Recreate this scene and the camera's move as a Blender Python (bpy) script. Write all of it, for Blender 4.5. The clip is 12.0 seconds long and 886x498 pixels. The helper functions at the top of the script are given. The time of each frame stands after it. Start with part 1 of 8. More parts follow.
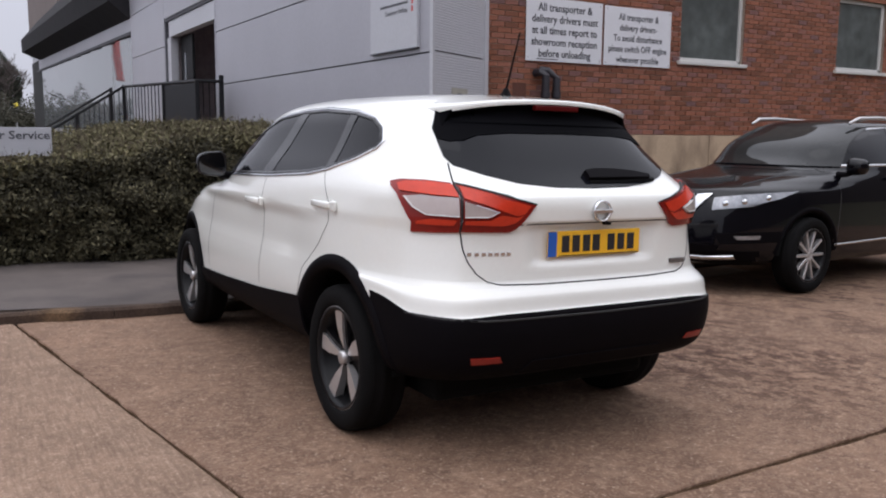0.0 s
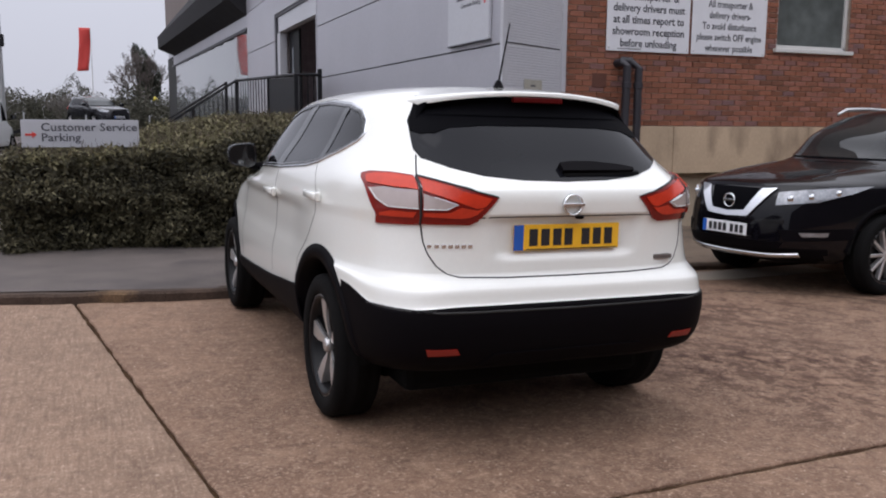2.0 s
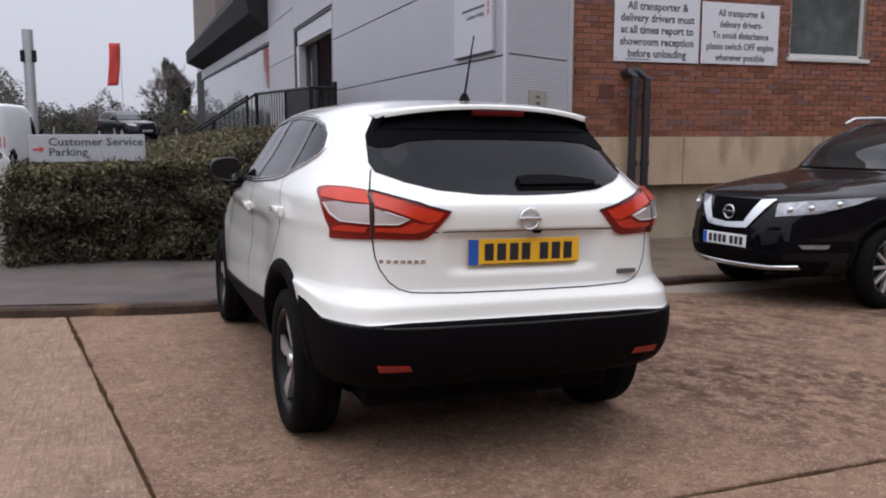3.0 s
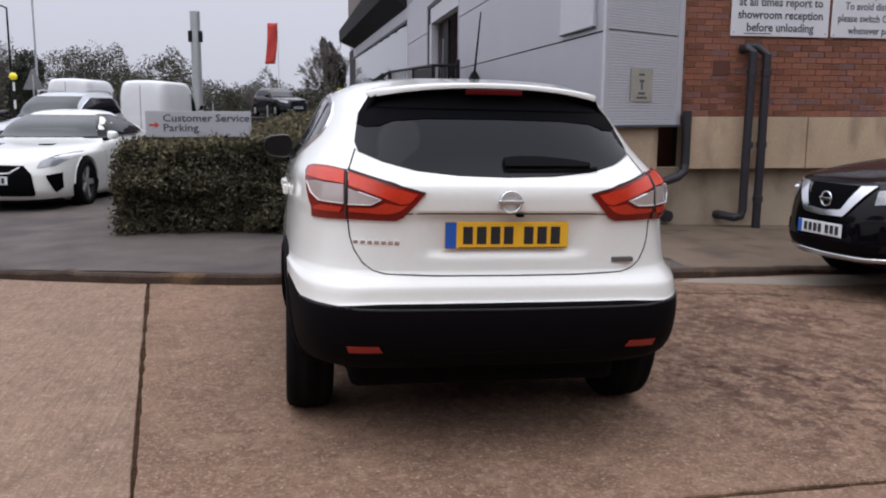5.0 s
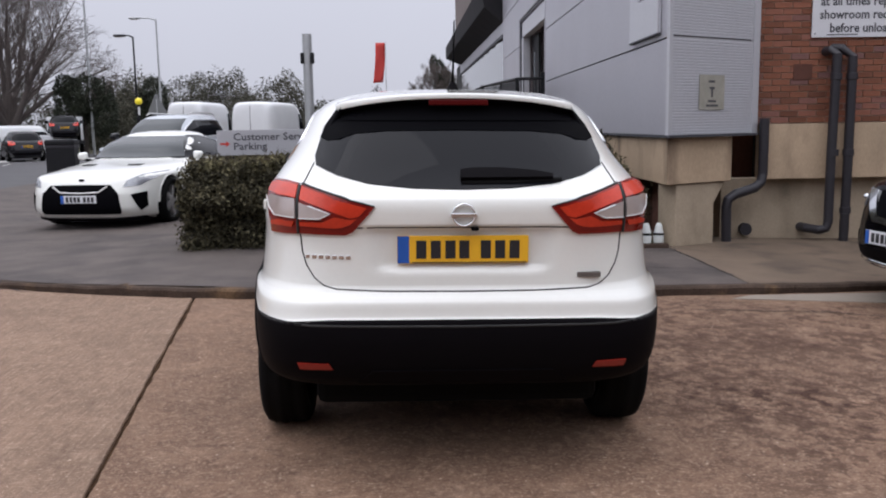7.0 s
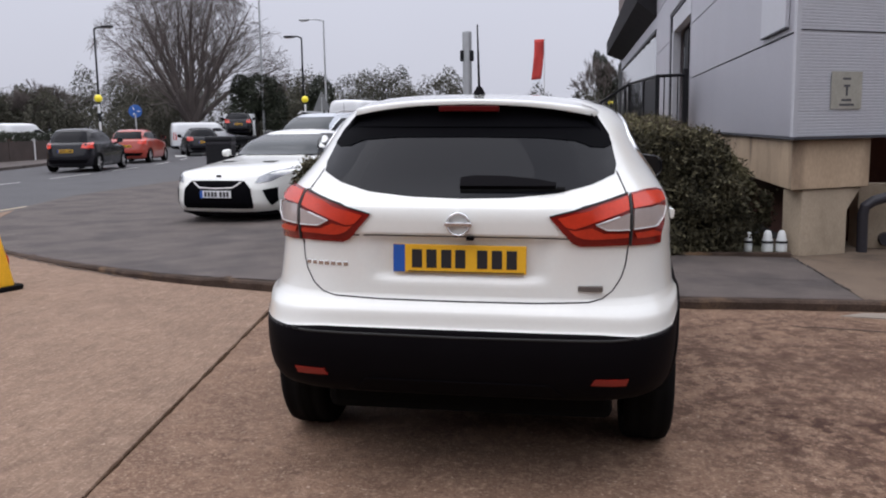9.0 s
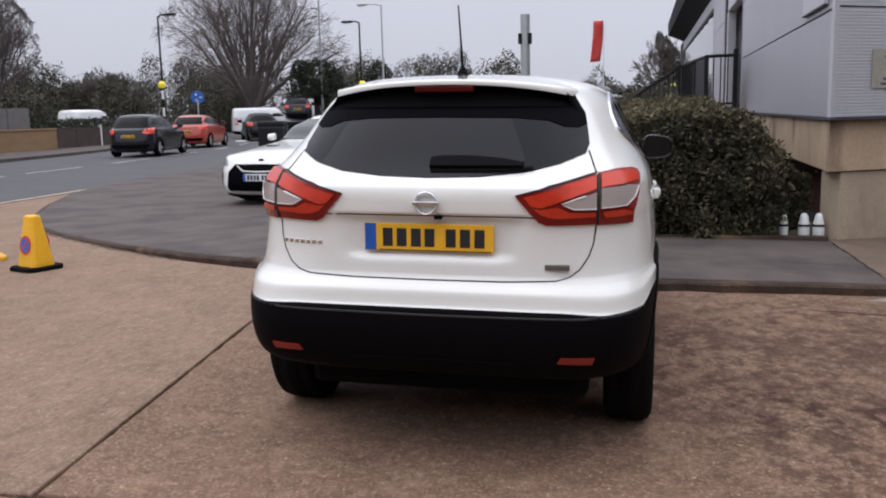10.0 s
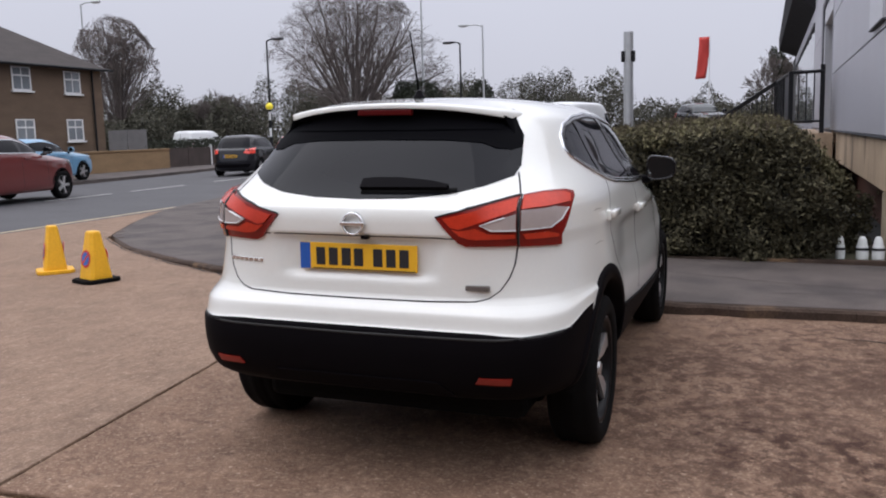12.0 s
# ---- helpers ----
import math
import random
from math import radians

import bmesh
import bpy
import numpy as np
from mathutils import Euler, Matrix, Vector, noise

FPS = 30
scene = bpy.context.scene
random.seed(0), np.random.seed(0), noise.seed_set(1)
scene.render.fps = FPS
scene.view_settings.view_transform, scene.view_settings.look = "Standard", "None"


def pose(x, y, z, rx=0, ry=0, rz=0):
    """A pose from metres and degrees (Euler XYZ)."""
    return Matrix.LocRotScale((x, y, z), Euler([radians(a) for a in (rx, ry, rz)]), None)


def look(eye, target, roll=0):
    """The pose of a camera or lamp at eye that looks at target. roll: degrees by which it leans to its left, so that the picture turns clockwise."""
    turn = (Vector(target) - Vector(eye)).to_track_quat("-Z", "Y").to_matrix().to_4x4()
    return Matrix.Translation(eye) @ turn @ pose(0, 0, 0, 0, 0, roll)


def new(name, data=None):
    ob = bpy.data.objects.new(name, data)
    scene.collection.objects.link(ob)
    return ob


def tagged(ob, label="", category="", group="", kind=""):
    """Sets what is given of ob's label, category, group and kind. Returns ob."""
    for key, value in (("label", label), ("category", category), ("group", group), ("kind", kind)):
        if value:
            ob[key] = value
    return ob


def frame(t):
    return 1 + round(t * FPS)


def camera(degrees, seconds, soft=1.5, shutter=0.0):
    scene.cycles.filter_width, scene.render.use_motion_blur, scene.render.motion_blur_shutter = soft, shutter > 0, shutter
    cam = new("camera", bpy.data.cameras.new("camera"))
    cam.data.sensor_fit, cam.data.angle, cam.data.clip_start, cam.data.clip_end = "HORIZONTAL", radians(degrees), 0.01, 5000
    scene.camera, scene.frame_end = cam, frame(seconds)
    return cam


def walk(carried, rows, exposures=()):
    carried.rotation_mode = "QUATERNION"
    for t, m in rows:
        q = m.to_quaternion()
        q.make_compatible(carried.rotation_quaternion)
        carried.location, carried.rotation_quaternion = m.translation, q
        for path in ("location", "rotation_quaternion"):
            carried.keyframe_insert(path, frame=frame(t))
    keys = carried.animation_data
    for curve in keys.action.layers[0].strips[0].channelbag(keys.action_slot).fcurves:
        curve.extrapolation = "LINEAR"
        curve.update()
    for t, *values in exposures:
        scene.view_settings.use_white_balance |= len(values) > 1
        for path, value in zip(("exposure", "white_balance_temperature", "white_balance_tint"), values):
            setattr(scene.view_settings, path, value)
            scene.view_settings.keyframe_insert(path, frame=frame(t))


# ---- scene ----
cam = camera(54.4, 12.0, soft=2.0)
PATH = [
    (0, (0.369, -0.167, 1.388), (1.387, 1.533, 1.117), 0.5),
    (0.5, (0.511, -0.253, 1.383), (1.491, 1.467, 1.098), 1.1),
    (1, (0.656, -0.302, 1.39), (1.567, 1.455, 1.099), 0.1),
    (1.5, (0.811, -0.402, 1.404), (1.655, 1.389, 1.121), -0.3),
    (2, (0.952, -0.485, 1.396), (1.714, 1.341, 1.104), 0.4),
    (2.5, (1.095, -0.494, 1.394), (1.831, 1.345, 1.118), 0.7),
    (3, (1.26, -0.566, 1.408), (1.958, 1.289, 1.141), -0.0),
    (3.2, (1.346, -0.595, 1.416), (2.004, 1.273, 1.139), 0.3),
    (4.8, (1.911, -0.672, 1.418), (2.312, 1.26, 1.093), 0.3),
    (5, (1.967, -0.692, 1.417), (2.324, 1.25, 1.099), 0.3),
    (5.5, (2.128, -0.698, 1.395), (2.456, 1.256, 1.119), 0.2),
    (6, (2.32, -0.681, 1.411), (2.588, 1.276, 1.101), -0.3),
    (6.5, (2.496, -0.72, 1.415), (2.676, 1.248, 1.106), -0.1),
    (7, (2.625, -0.667, 1.396), (2.715, 1.31, 1.114), -1.0),
    (7.2, (2.684, -0.689, 1.415), (2.733, 1.292, 1.144), -0.4),
    (8.8, (3.218, -0.628, 1.423), (2.969, 1.334, 1.129), -0.9),
    (9, (3.275, -0.579, 1.427), (2.988, 1.38, 1.143), -0.9),
    (9.5, (3.489, -0.585, 1.422), (3.093, 1.354, 1.131), -0.8),
    (10, (3.641, -0.564, 1.405), (3.212, 1.364, 1.088), -1.3),
    (10.5, (3.791, -0.517, 1.408), (3.296, 1.396, 1.096), -1.3),
    (11, (4.002, -0.493, 1.414), (3.458, 1.407, 1.101), -1.0),
    (11.5, (4.181, -0.483, 1.401), (3.568, 1.396, 1.099), -1.5),
    (12, (4.357, -0.432, 1.403), (3.683, 1.432, 1.135), -1.6),
]
walk(cam, [(t, look(eye, target, roll)) for t, eye, target, roll in PATH], [(0.0, 0.0, 6100, 15.0), (12.0, 0.0, 6100, 15.0)])

# ---- world and light: an overcast day ----
world = bpy.data.worlds.new("overcast_sky")
scene.world = world
world.use_nodes = True
wn, wl = world.node_tree.nodes, world.node_tree.links
wn.clear()
w_out = wn.new("ShaderNodeOutputWorld")
w_bg = wn.new("ShaderNodeBackground")
w_sky = wn.new("ShaderNodeTexSky")
w_sky.sky_type = "NISHITA"
w_sky.sun_disc = False
w_sky.sun_elevation, w_sky.sun_rotation = radians(60), radians(237)
w_sky.dust_density = 4.0
w_tc = wn.new("ShaderNodeTexCoord")
w_sep = wn.new("ShaderNodeSeparateXYZ")
w_ramp = wn.new("ShaderNodeValToRGB")
w_ramp.color_ramp.elements[0].position, w_ramp.color_ramp.elements[0].color = 0.0, (0.56, 0.565, 0.60, 1)
w_ramp.color_ramp.elements[1].position, w_ramp.color_ramp.elements[1].color = 0.9, (1.85, 1.85, 1.85, 1)
w_low = w_ramp.color_ramp.elements.new(0.25)
w_low.color = (0.68, 0.685, 0.72, 1)
w_noise = wn.new("ShaderNodeTexNoise")
w_noise.inputs["Scale"].default_value, w_noise.inputs["Detail"].default_value = 1.6, 4
w_cloud = wn.new("ShaderNodeMapRange")
w_cloud.inputs["To Min"].default_value, w_cloud.inputs["To Max"].default_value = 0.92, 1.06
w_mul = wn.new("ShaderNodeMixRGB")
w_mul.blend_type, w_mul.inputs[0].default_value = "MULTIPLY", 1.0
w_scale = wn.new("ShaderNodeMixRGB")
w_scale.blend_type, w_scale.inputs[0].default_value = "MULTIPLY", 1.0
w_scale.inputs[2].default_value = (0.1, 0.1, 0.1, 1)
w_mix = wn.new("ShaderNodeMixRGB")
w_mix.inputs[0].default_value = 0.94
wl.new(w_tc.outputs["Generated"], w_sep.inputs[0])
wl.new(w_sep.outputs["Z"], w_ramp.inputs[0])
wl.new(w_tc.outputs["Generated"], w_noise.inputs["Vector"])
wl.new(w_noise.outputs["Fac"], w_cloud.inputs["Value"])
wl.new(w_ramp.outputs[0], w_mul.inputs[1])
wl.new(w_cloud.outputs[0], w_mul.inputs[2])
wl.new(w_sky.outputs[0], w_scale.inputs[1])
wl.new(w_scale.outputs[0], w_mix.inputs[1])
wl.new(w_mul.outputs[0], w_mix.inputs[2])
wl.new(w_mix.outputs[0], w_bg.inputs["Color"])
w_bg.inputs["Strength"].default_value = 1.09
wl.new(w_bg.outputs[0], w_out.inputs[0])

sun_data = bpy.data.lights.new("sun", "SUN")
sun_data.energy, sun_data.angle, sun_data.color = 0.6, radians(60), (1.0, 0.97, 0.93)
sun = new("sun", sun_data)
sun.matrix_world = look((0, 0, 30), (14, 9, 0))


# ---- materials ----
def mat(name, colour, rough=0.6, metal=0.0, vary=0.12, scale=6.0, fine=60.0, bump=0.0, coat=0.0, spec=0.5, object_random=0.0,
        island_random=0.0, trans=0.0, emit=0.0, second=None, second_at=(0.5, 0.65), second_scale=1.5, stretch=(1, 1, 1), tint=None):
    """A principled surface with colour variation at two scales, optional patches of a second colour and fine relief."""
    m = bpy.data.materials.new(name)
    m.use_nodes = True
    n, l = m.node_tree.nodes, m.node_tree.links
    b = n["Principled BSDF"]
    b.inputs["Roughness"].default_value, b.inputs["Metallic"].default_value = rough, metal
    b.inputs["Coat Weight"].default_value, b.inputs["Specular IOR Level"].default_value = coat, spec
    b.inputs["Coat Roughness"].default_value = 0.04
    b.inputs["Transmission Weight"].default_value = trans
    tc = n.new("ShaderNodeTexCoord")
    mp = n.new("ShaderNodeMapping")
    mp.inputs["Scale"].default_value = stretch
    l.new(tc.outputs["Object"], mp.inputs[0])
    base = n.new("ShaderNodeRGB")
    base.outputs[0].default_value = (*colour, 1)
    out = base.outputs[0]
    if second:
        big = n.new("ShaderNodeTexNoise")
        big.inputs["Scale"].default_value, big.inputs["Detail"].default_value = second_scale, 6
        ramp = n.new("ShaderNodeMapRange")
        ramp.inputs["From Min"].default_value, ramp.inputs["From Max"].default_value = second_at
        mx = n.new("ShaderNodeMixRGB")
        mx.inputs[2].default_value = (*second, 1)
        l.new(mp.outputs[0], big.inputs["Vector"])
        l.new(big.outputs["Fac"], ramp.inputs["Value"])
        l.new(ramp.outputs[0], mx.inputs[0])
        l.new(out, mx.inputs[1])
        out = mx.outputs[0]
    if vary:
        value = None
        for k, amount in ((scale, vary), (fine, vary * 0.8)):
            t = n.new("ShaderNodeTexNoise")
            t.inputs["Scale"].default_value, t.inputs["Detail"].default_value = k, 5
            r = n.new("ShaderNodeMapRange")
            r.inputs["From Min"].default_value, r.inputs["From Max"].default_value = 0.25, 0.75
            r.inputs["To Min"].default_value, r.inputs["To Max"].default_value = 1 - amount, 1 + amount
            l.new(mp.outputs[0], t.inputs["Vector"])
            l.new(t.outputs["Fac"], r.inputs["Value"])
            if value is None:
                value = r.outputs[0]
            else:
                mm = n.new("ShaderNodeMath")
                mm.operation = "MULTIPLY"
                l.new(value, mm.inputs[0])
                l.new(r.outputs[0], mm.inputs[1])
                value = mm.outputs[0]
        for source, amount in (("object", object_random), ("island", island_random)):
            if amount:
                info = n.new("ShaderNodeObjectInfo" if source == "object" else "ShaderNodeNewGeometry")
                r = n.new("ShaderNodeMapRange")
                r.inputs["To Min"].default_value, r.inputs["To Max"].default_value = 1 - amount, 1 + amount
                l.new(info.outputs["Random" if source == "object" else "Random Per Island"], r.inputs["Value"])
                mm = n.new("ShaderNodeMath")
                mm.operation = "MULTIPLY"
                l.new(value, mm.inputs[0])
                l.new(r.outputs[0], mm.inputs[1])
                value = mm.outputs[0]
                if tint:
                    mx = n.new("ShaderNodeMixRGB")
                    mx.inputs[2].default_value = (*tint, 1)
                    pw = n.new("ShaderNodeMath")
                    pw.operation, pw.inputs[1].default_value = "POWER", 3.0
                    l.new(info.outputs["Random" if source == "object" else "Random Per Island"], pw.inputs[0])
                    l.new(pw.outputs[0], mx.inputs[0])
                    l.new(out, mx.inputs[1])
                    out = mx.outputs[0]
        sc = n.new("ShaderNodeVectorMath")
        sc.operation = "SCALE"
        l.new(out, sc.inputs[0])
        l.new(value, sc.inputs["Scale"])
        out = sc.outputs[0]
    l.new(out, b.inputs["Base Color"])
    if emit:
        l.new(out, b.inputs["Emission Color"])
        b.inputs["Emission Strength"].default_value = emit
    if bump:
        t = n.new("ShaderNodeTexNoise")
        t.inputs["Scale"].default_value, t.inputs["Detail"].default_value = fine, 6
        bp = n.new("ShaderNodeBump")
        bp.inputs["Strength"].default_value, bp.inputs["Distance"].default_value = bump, 0.01
        l.new(mp.outputs[0], t.inputs["Vector"])
        l.new(t.outputs["Fac"], bp.inputs["Height"])
        l.new(bp.outputs[0], b.inputs["Normal"])
    return m


M = {}
M["white_paint"] = mat("white_car_paint", (0.79, 0.795, 0.755), 0.28, coat=1.0, vary=0.015, scale=2)
M["white_paint_b"] = mat("white_van_paint", (0.74, 0.75, 0.76), 0.3, coat=0.8, vary=0.03, scale=2)
M["black_paint"] = mat("black_car_paint", (0.003, 0.0028, 0.0045), 0.2, coat=0.55, vary=0.05, spec=0.05)
M["dark_paint"] = mat("dark_grey_car_paint", (0.009, 0.009, 0.012), 0.25, coat=0.55, spec=0.2, vary=0.05)
M["silver_paint"] = mat("silver_car_paint", (0.42, 0.45, 0.5), 0.3, metal=0.3, coat=1.0, vary=0.04)
M["orange_paint"] = mat("orange_red_car_paint", (0.38, 0.042, 0.022), 0.28, coat=1.0, vary=0.04)
M["red_paint"] = mat("dark_red_car_paint", (0.14, 0.020, 0.017), 0.28, coat=1.0, vary=0.04)
M["blue_paint"] = mat("pale_blue_car_paint", (0.16, 0.33, 0.5), 0.28, coat=1.0, vary=0.04)
M["plastic"] = mat("black_textured_plastic", (0.0038, 0.0032, 0.0042), 0.6, vary=0.1, fine=400, bump=0.05, spec=0.045)
M["gloss_black"] = mat("gloss_black_plastic", (0.008, 0.008, 0.01), 0.12, vary=0.05)
M["rubber"] = mat("tyre_rubber", (0.006, 0.0058, 0.006), 0.85, vary=0.2, fine=90, bump=0.1, spec=0.08)
M["alloy"] = mat("machined_alloy", (0.54, 0.53, 0.53), 0.38, metal=0.75, vary=0.06)
M["alloy_dark"] = mat("dark_alloy", (0.006, 0.006, 0.007), 0.4, vary=0.1, spec=0.2)
M["brake"] = mat("brake_steel", (0.010, 0.009, 0.009), 0.6, metal=0.2, vary=0.2)
M["chrome"] = mat("chrome", (0.75, 0.76, 0.78), 0.12, metal=1.0, vary=0.02)
M["tint_glass"] = mat("tinted_car_glass", (0.006, 0.0065, 0.009), 0.03, vary=0.03, spec=0.15)
M["dark_screen"] = mat("dark_car_windscreen", (0.016, 0.017, 0.018), 0.03, vary=0.3, scale=3, spec=0.3)
M["clear_glass"] = mat("car_windscreen", (0.05, 0.056, 0.06), 0.03, vary=0.03, spec=0.4)
M["red_lens"] = mat("red_lamp_lens", (0.52, 0.038, 0.014), 0.25, coat=0.12, spec=0.3, vary=0.12, scale=14, fine=120)
M["dark_red_lens"] = mat("dark_red_lamp_lens", (0.21, 0.011, 0.007), 0.22, coat=0.15, spec=0.3, vary=0.1, scale=14, fine=120)
M["clear_lens"] = mat("clear_lamp_lens", (0.52, 0.45, 0.43), 0.18, metal=0.25, coat=0.6, vary=0.04, scale=10, fine=40)
M["head_lens"] = mat("headlamp_lens", (0.27, 0.28, 0.30), 0.1, metal=0.5, coat=1.0, vary=0.35, scale=12, fine=60)
M["reflector"] = mat("red_reflector", (0.22, 0.014, 0.008), 0.3, coat=0.2, vary=0.1, fine=150)
M["plate_yellow"] = mat("yellow_plate", (0.82, 0.45, 0.02), 0.35, vary=0.03)
M["plate_white"] = mat("white_plate", (0.72, 0.73, 0.75), 0.35, vary=0.03)
M["plate_blue"] = mat("blue_plate_band", (0.02, 0.1, 0.42), 0.35, vary=0.03)
M["white_gloss"] = mat("white_painted_metal", (0.72, 0.72, 0.72), 0.4, vary=0.05)
M["ink"] = mat("black_ink", (0.015, 0.015, 0.018), 0.5, vary=0.05)
M["seam"] = mat("panel_gap_shadow", (0.02, 0.02, 0.02), 0.7, vary=0.05)
M["pane_pale"] = mat("pale_window_glass", (0.2, 0.22, 0.24), 0.06, vary=0.1, spec=0.8)
# air brick's own dark red; on the recessed walls it paints their shade
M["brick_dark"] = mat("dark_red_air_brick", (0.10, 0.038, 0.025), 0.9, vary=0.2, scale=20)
M["badge_grey"] = mat("grey_model_badge", (0.15, 0.135, 0.125), 0.4, metal=0.4, vary=0.1, scale=20)
M["sign_dull"] = mat("weathered_sign_plate", (0.40, 0.385, 0.33), 0.5, metal=0.3, vary=0.12, scale=8)
M["black_band"] = mat("black_glass_band", (0.003, 0.003, 0.004), 0.6, vary=0.05, spec=0.02)
M["brake_lens"] = mat("unlit_brake_lens", (0.075, 0.004, 0.004), 0.35, vary=0.1, spec=0.15)
M["mirror_glass"] = mat("mirror_glass", (0.14, 0.145, 0.15), 0.03, metal=1.0, vary=0.01)
M["interior"] = mat("dark_cabin", (0.005, 0.005, 0.005), 0.9, vary=0.1, spec=0.1)


# ---- mesh helpers ----
def mesh_of(name, verts, faces, material, smooth=False):
    me = bpy.data.meshes.new(name)
    me.from_pydata([tuple(v) for v in verts], [], [tuple(int(i) for i in fc) for fc in faces])
    me.update()
    if material:
        me.materials.append(material)
    if smooth:
        me.shade_smooth()
    return me


def done(bm, name, material, smooth=False):
    me = bpy.data.meshes.new(name)
    bm.to_mesh(me)
    bm.free()
    if material:
        me.materials.append(material)
    if smooth:
        me.shade_smooth()
    return me


def part(name, data, material=None, parent=None, label="", smooth=False, m=None):
    """Links a bmesh or mesh as one mesh object under a thing or a part."""
    if isinstance(data, bmesh.types.BMesh):
        data = done(data, name, material, smooth)
    ob = new(name, data)
    if parent:
        ob.parent = parent
    if m is not None:
        ob.matrix_basis = m
    if label:
        tagged(ob, label)
    return ob


def add_box(bm, lo, hi, bevel=0.0, m=None):
    """A bevelled box from corner to corner, in an existing bmesh."""
    r = bmesh.ops.create_cube(bm, size=1.0)
    vs = r["verts"]
    c = [(a + b) / 2 for a, b in zip(lo, hi)]
    d = [abs(b - a) for a, b in zip(lo, hi)]
    for v in vs:
        v.co = Vector((c[0] + v.co.x * d[0], c[1] + v.co.y * d[1], c[2] + v.co.z * d[2]))
    if bevel:
        es = list({e for v in vs for e in v.link_edges})
        r = bmesh.ops.bevel(bm, geom=es, offset=bevel, segments=2, affect="EDGES", profile=0.5)
        vs = list({v for fc in r["faces"] for v in fc.verts} | {v for v in vs if v.is_valid})
    if m is not None:
        bmesh.ops.transform(bm, matrix=m, verts=vs)
    return vs


def box(lo, hi, bevel=0.0, m=None):
    bm = bmesh.new()
    add_box(bm, lo, hi, bevel, m)
    return bm


def add_tube(bm, pts, radii, sides=10, cap=True):
    """A tapered tube along points."""
    pts = [Vector(p) for p in pts]
    if not hasattr(radii, "__len__"):
        radii = [radii] * len(pts)
    rings = []
    side = None
    for i, p in enumerate(pts):
        d = (pts[min(i + 1, len(pts) - 1)] - pts[max(i - 1, 0)]).normalized()
        if side is None:
            side = d.orthogonal().normalized()
        side = (side - d * side.dot(d)).normalized()
        up = d.cross(side)
        rings.append([bm.verts.new(p + (side * math.cos(a) + up * math.sin(a)) * radii[i]) for a in (2 * math.pi * k / sides for k in range(sides))])
    for a, b in zip(rings, rings[1:]):
        for k in range(sides):
            bm.faces.new((a[k], a[(k + 1) % sides], b[(k + 1) % sides], b[k]))
    if cap:
        bm.faces.new(rings[0][::-1])
        bm.faces.new(rings[-1])


def tube(pts, radii, sides=10):
    bm = bmesh.new()
    add_tube(bm, pts, radii, sides)
    return bm


def lathe(profile, steps=32, axis="z", cap=False):
    """Turns (radius, height) points round an axis."""
    bm = bmesh.new()
    rows = []
    for r, h in profile:
        row = []
        for k in range(steps):
            a = 2 * math.pi * k / steps
            c = (r * math.cos(a), r * math.sin(a), h) if axis == "z" else (h, r * math.cos(a), r * math.sin(a))
            row.append(bm.verts.new(c))
        rows.append(row)
    for a, b in zip(rows, rows[1:]):
        for k in range(steps):
            bm.faces.new((a[k], a[(k + 1) % steps], b[(k + 1) % steps], b[k]))
    if cap and profile[0][0] > 1e-5:
        bm.faces.new(rows[0][::-1])
    if cap and profile[-1][0] > 1e-5:
        bm.faces.new(rows[-1])
    bmesh.ops.remove_doubles(bm, verts=bm.verts, dist=1e-5)
    bmesh.ops.recalc_face_normals(bm, faces=bm.faces)
    return bm


def prism(poly, lo, hi, axis="z", bevel=0.0):
    """A plane outline pushed from lo to hi along an axis."""
    bm = bmesh.new()
    put = {"z": lambda a, b, h: (a, b, h), "y": lambda a, b, h: (a, h, b), "x": lambda a, b, h: (h, a, b)}[axis]
    low = [bm.verts.new(put(a, b, lo)) for a, b in poly]
    top = [bm.verts.new(put(a, b, hi)) for a, b in poly]
    n = len(poly)
    bm.faces.new(low)
    bm.faces.new(top)
    for i in range(n):
        bm.faces.new((low[i], low[(i + 1) % n], top[(i + 1) % n], top[i]))
    bmesh.ops.recalc_face_normals(bm, faces=bm.faces)
    if bevel:
        bmesh.ops.bevel(bm, geom=list(bm.edges), offset=bevel, segments=2, affect="EDGES", profile=0.5)
    return bm


def group_at(name, m, label, category, grp="", kind=""):
    root = new(name)
    root.empty_display_size = 0.2
    root.matrix_basis = m
    return tagged(root, label, category, grp, kind)


def lettering(text, size, material, parent, m, align="CENTER", name="word", bold=0.0, width=1.0):
    """Flat letters in the built-in font, one thin mesh for each word."""
    cu = bpy.data.curves.new(name, "FONT")
    cu.body, cu.size, cu.extrude, cu.align_x, cu.offset = text, size, 0.001, align, bold
    cu.resolution_u = 2
    ob = bpy.data.objects.new(name, cu)
    scene.collection.objects.link(ob)
    bpy.context.view_layer.update()
    me = bpy.data.meshes.new_from_object(ob.evaluated_get(bpy.context.evaluated_depsgraph_get()))
    bpy.data.objects.remove(ob)
    bpy.data.curves.remove(cu)
    co = [(v.co.x * width, v.co.y, v.co.z) for v in me.vertices]
    faces = [tuple(q.vertices) for q in me.polygons]
    bpy.data.meshes.remove(me)
    order = sorted(faces, key=lambda q: min(co[i][0] for i in q))
    words, reach = [], None
    for q in order:
        low, high = min(co[i][0] for i in q), max(co[i][0] for i in q)
        if reach is None or low > reach + 0.14 * size * width:
            words.append([])
            reach = high
        words[-1].append(q)
        reach = max(reach, high)
    for word in words:
        used = sorted({i for q in word for i in q})
        at = {i: k for k, i in enumerate(used)}
        part(name, mesh_of(name, [co[i] for i in used], [[at[i] for i in q] for q in word], material), None, parent, m=m)


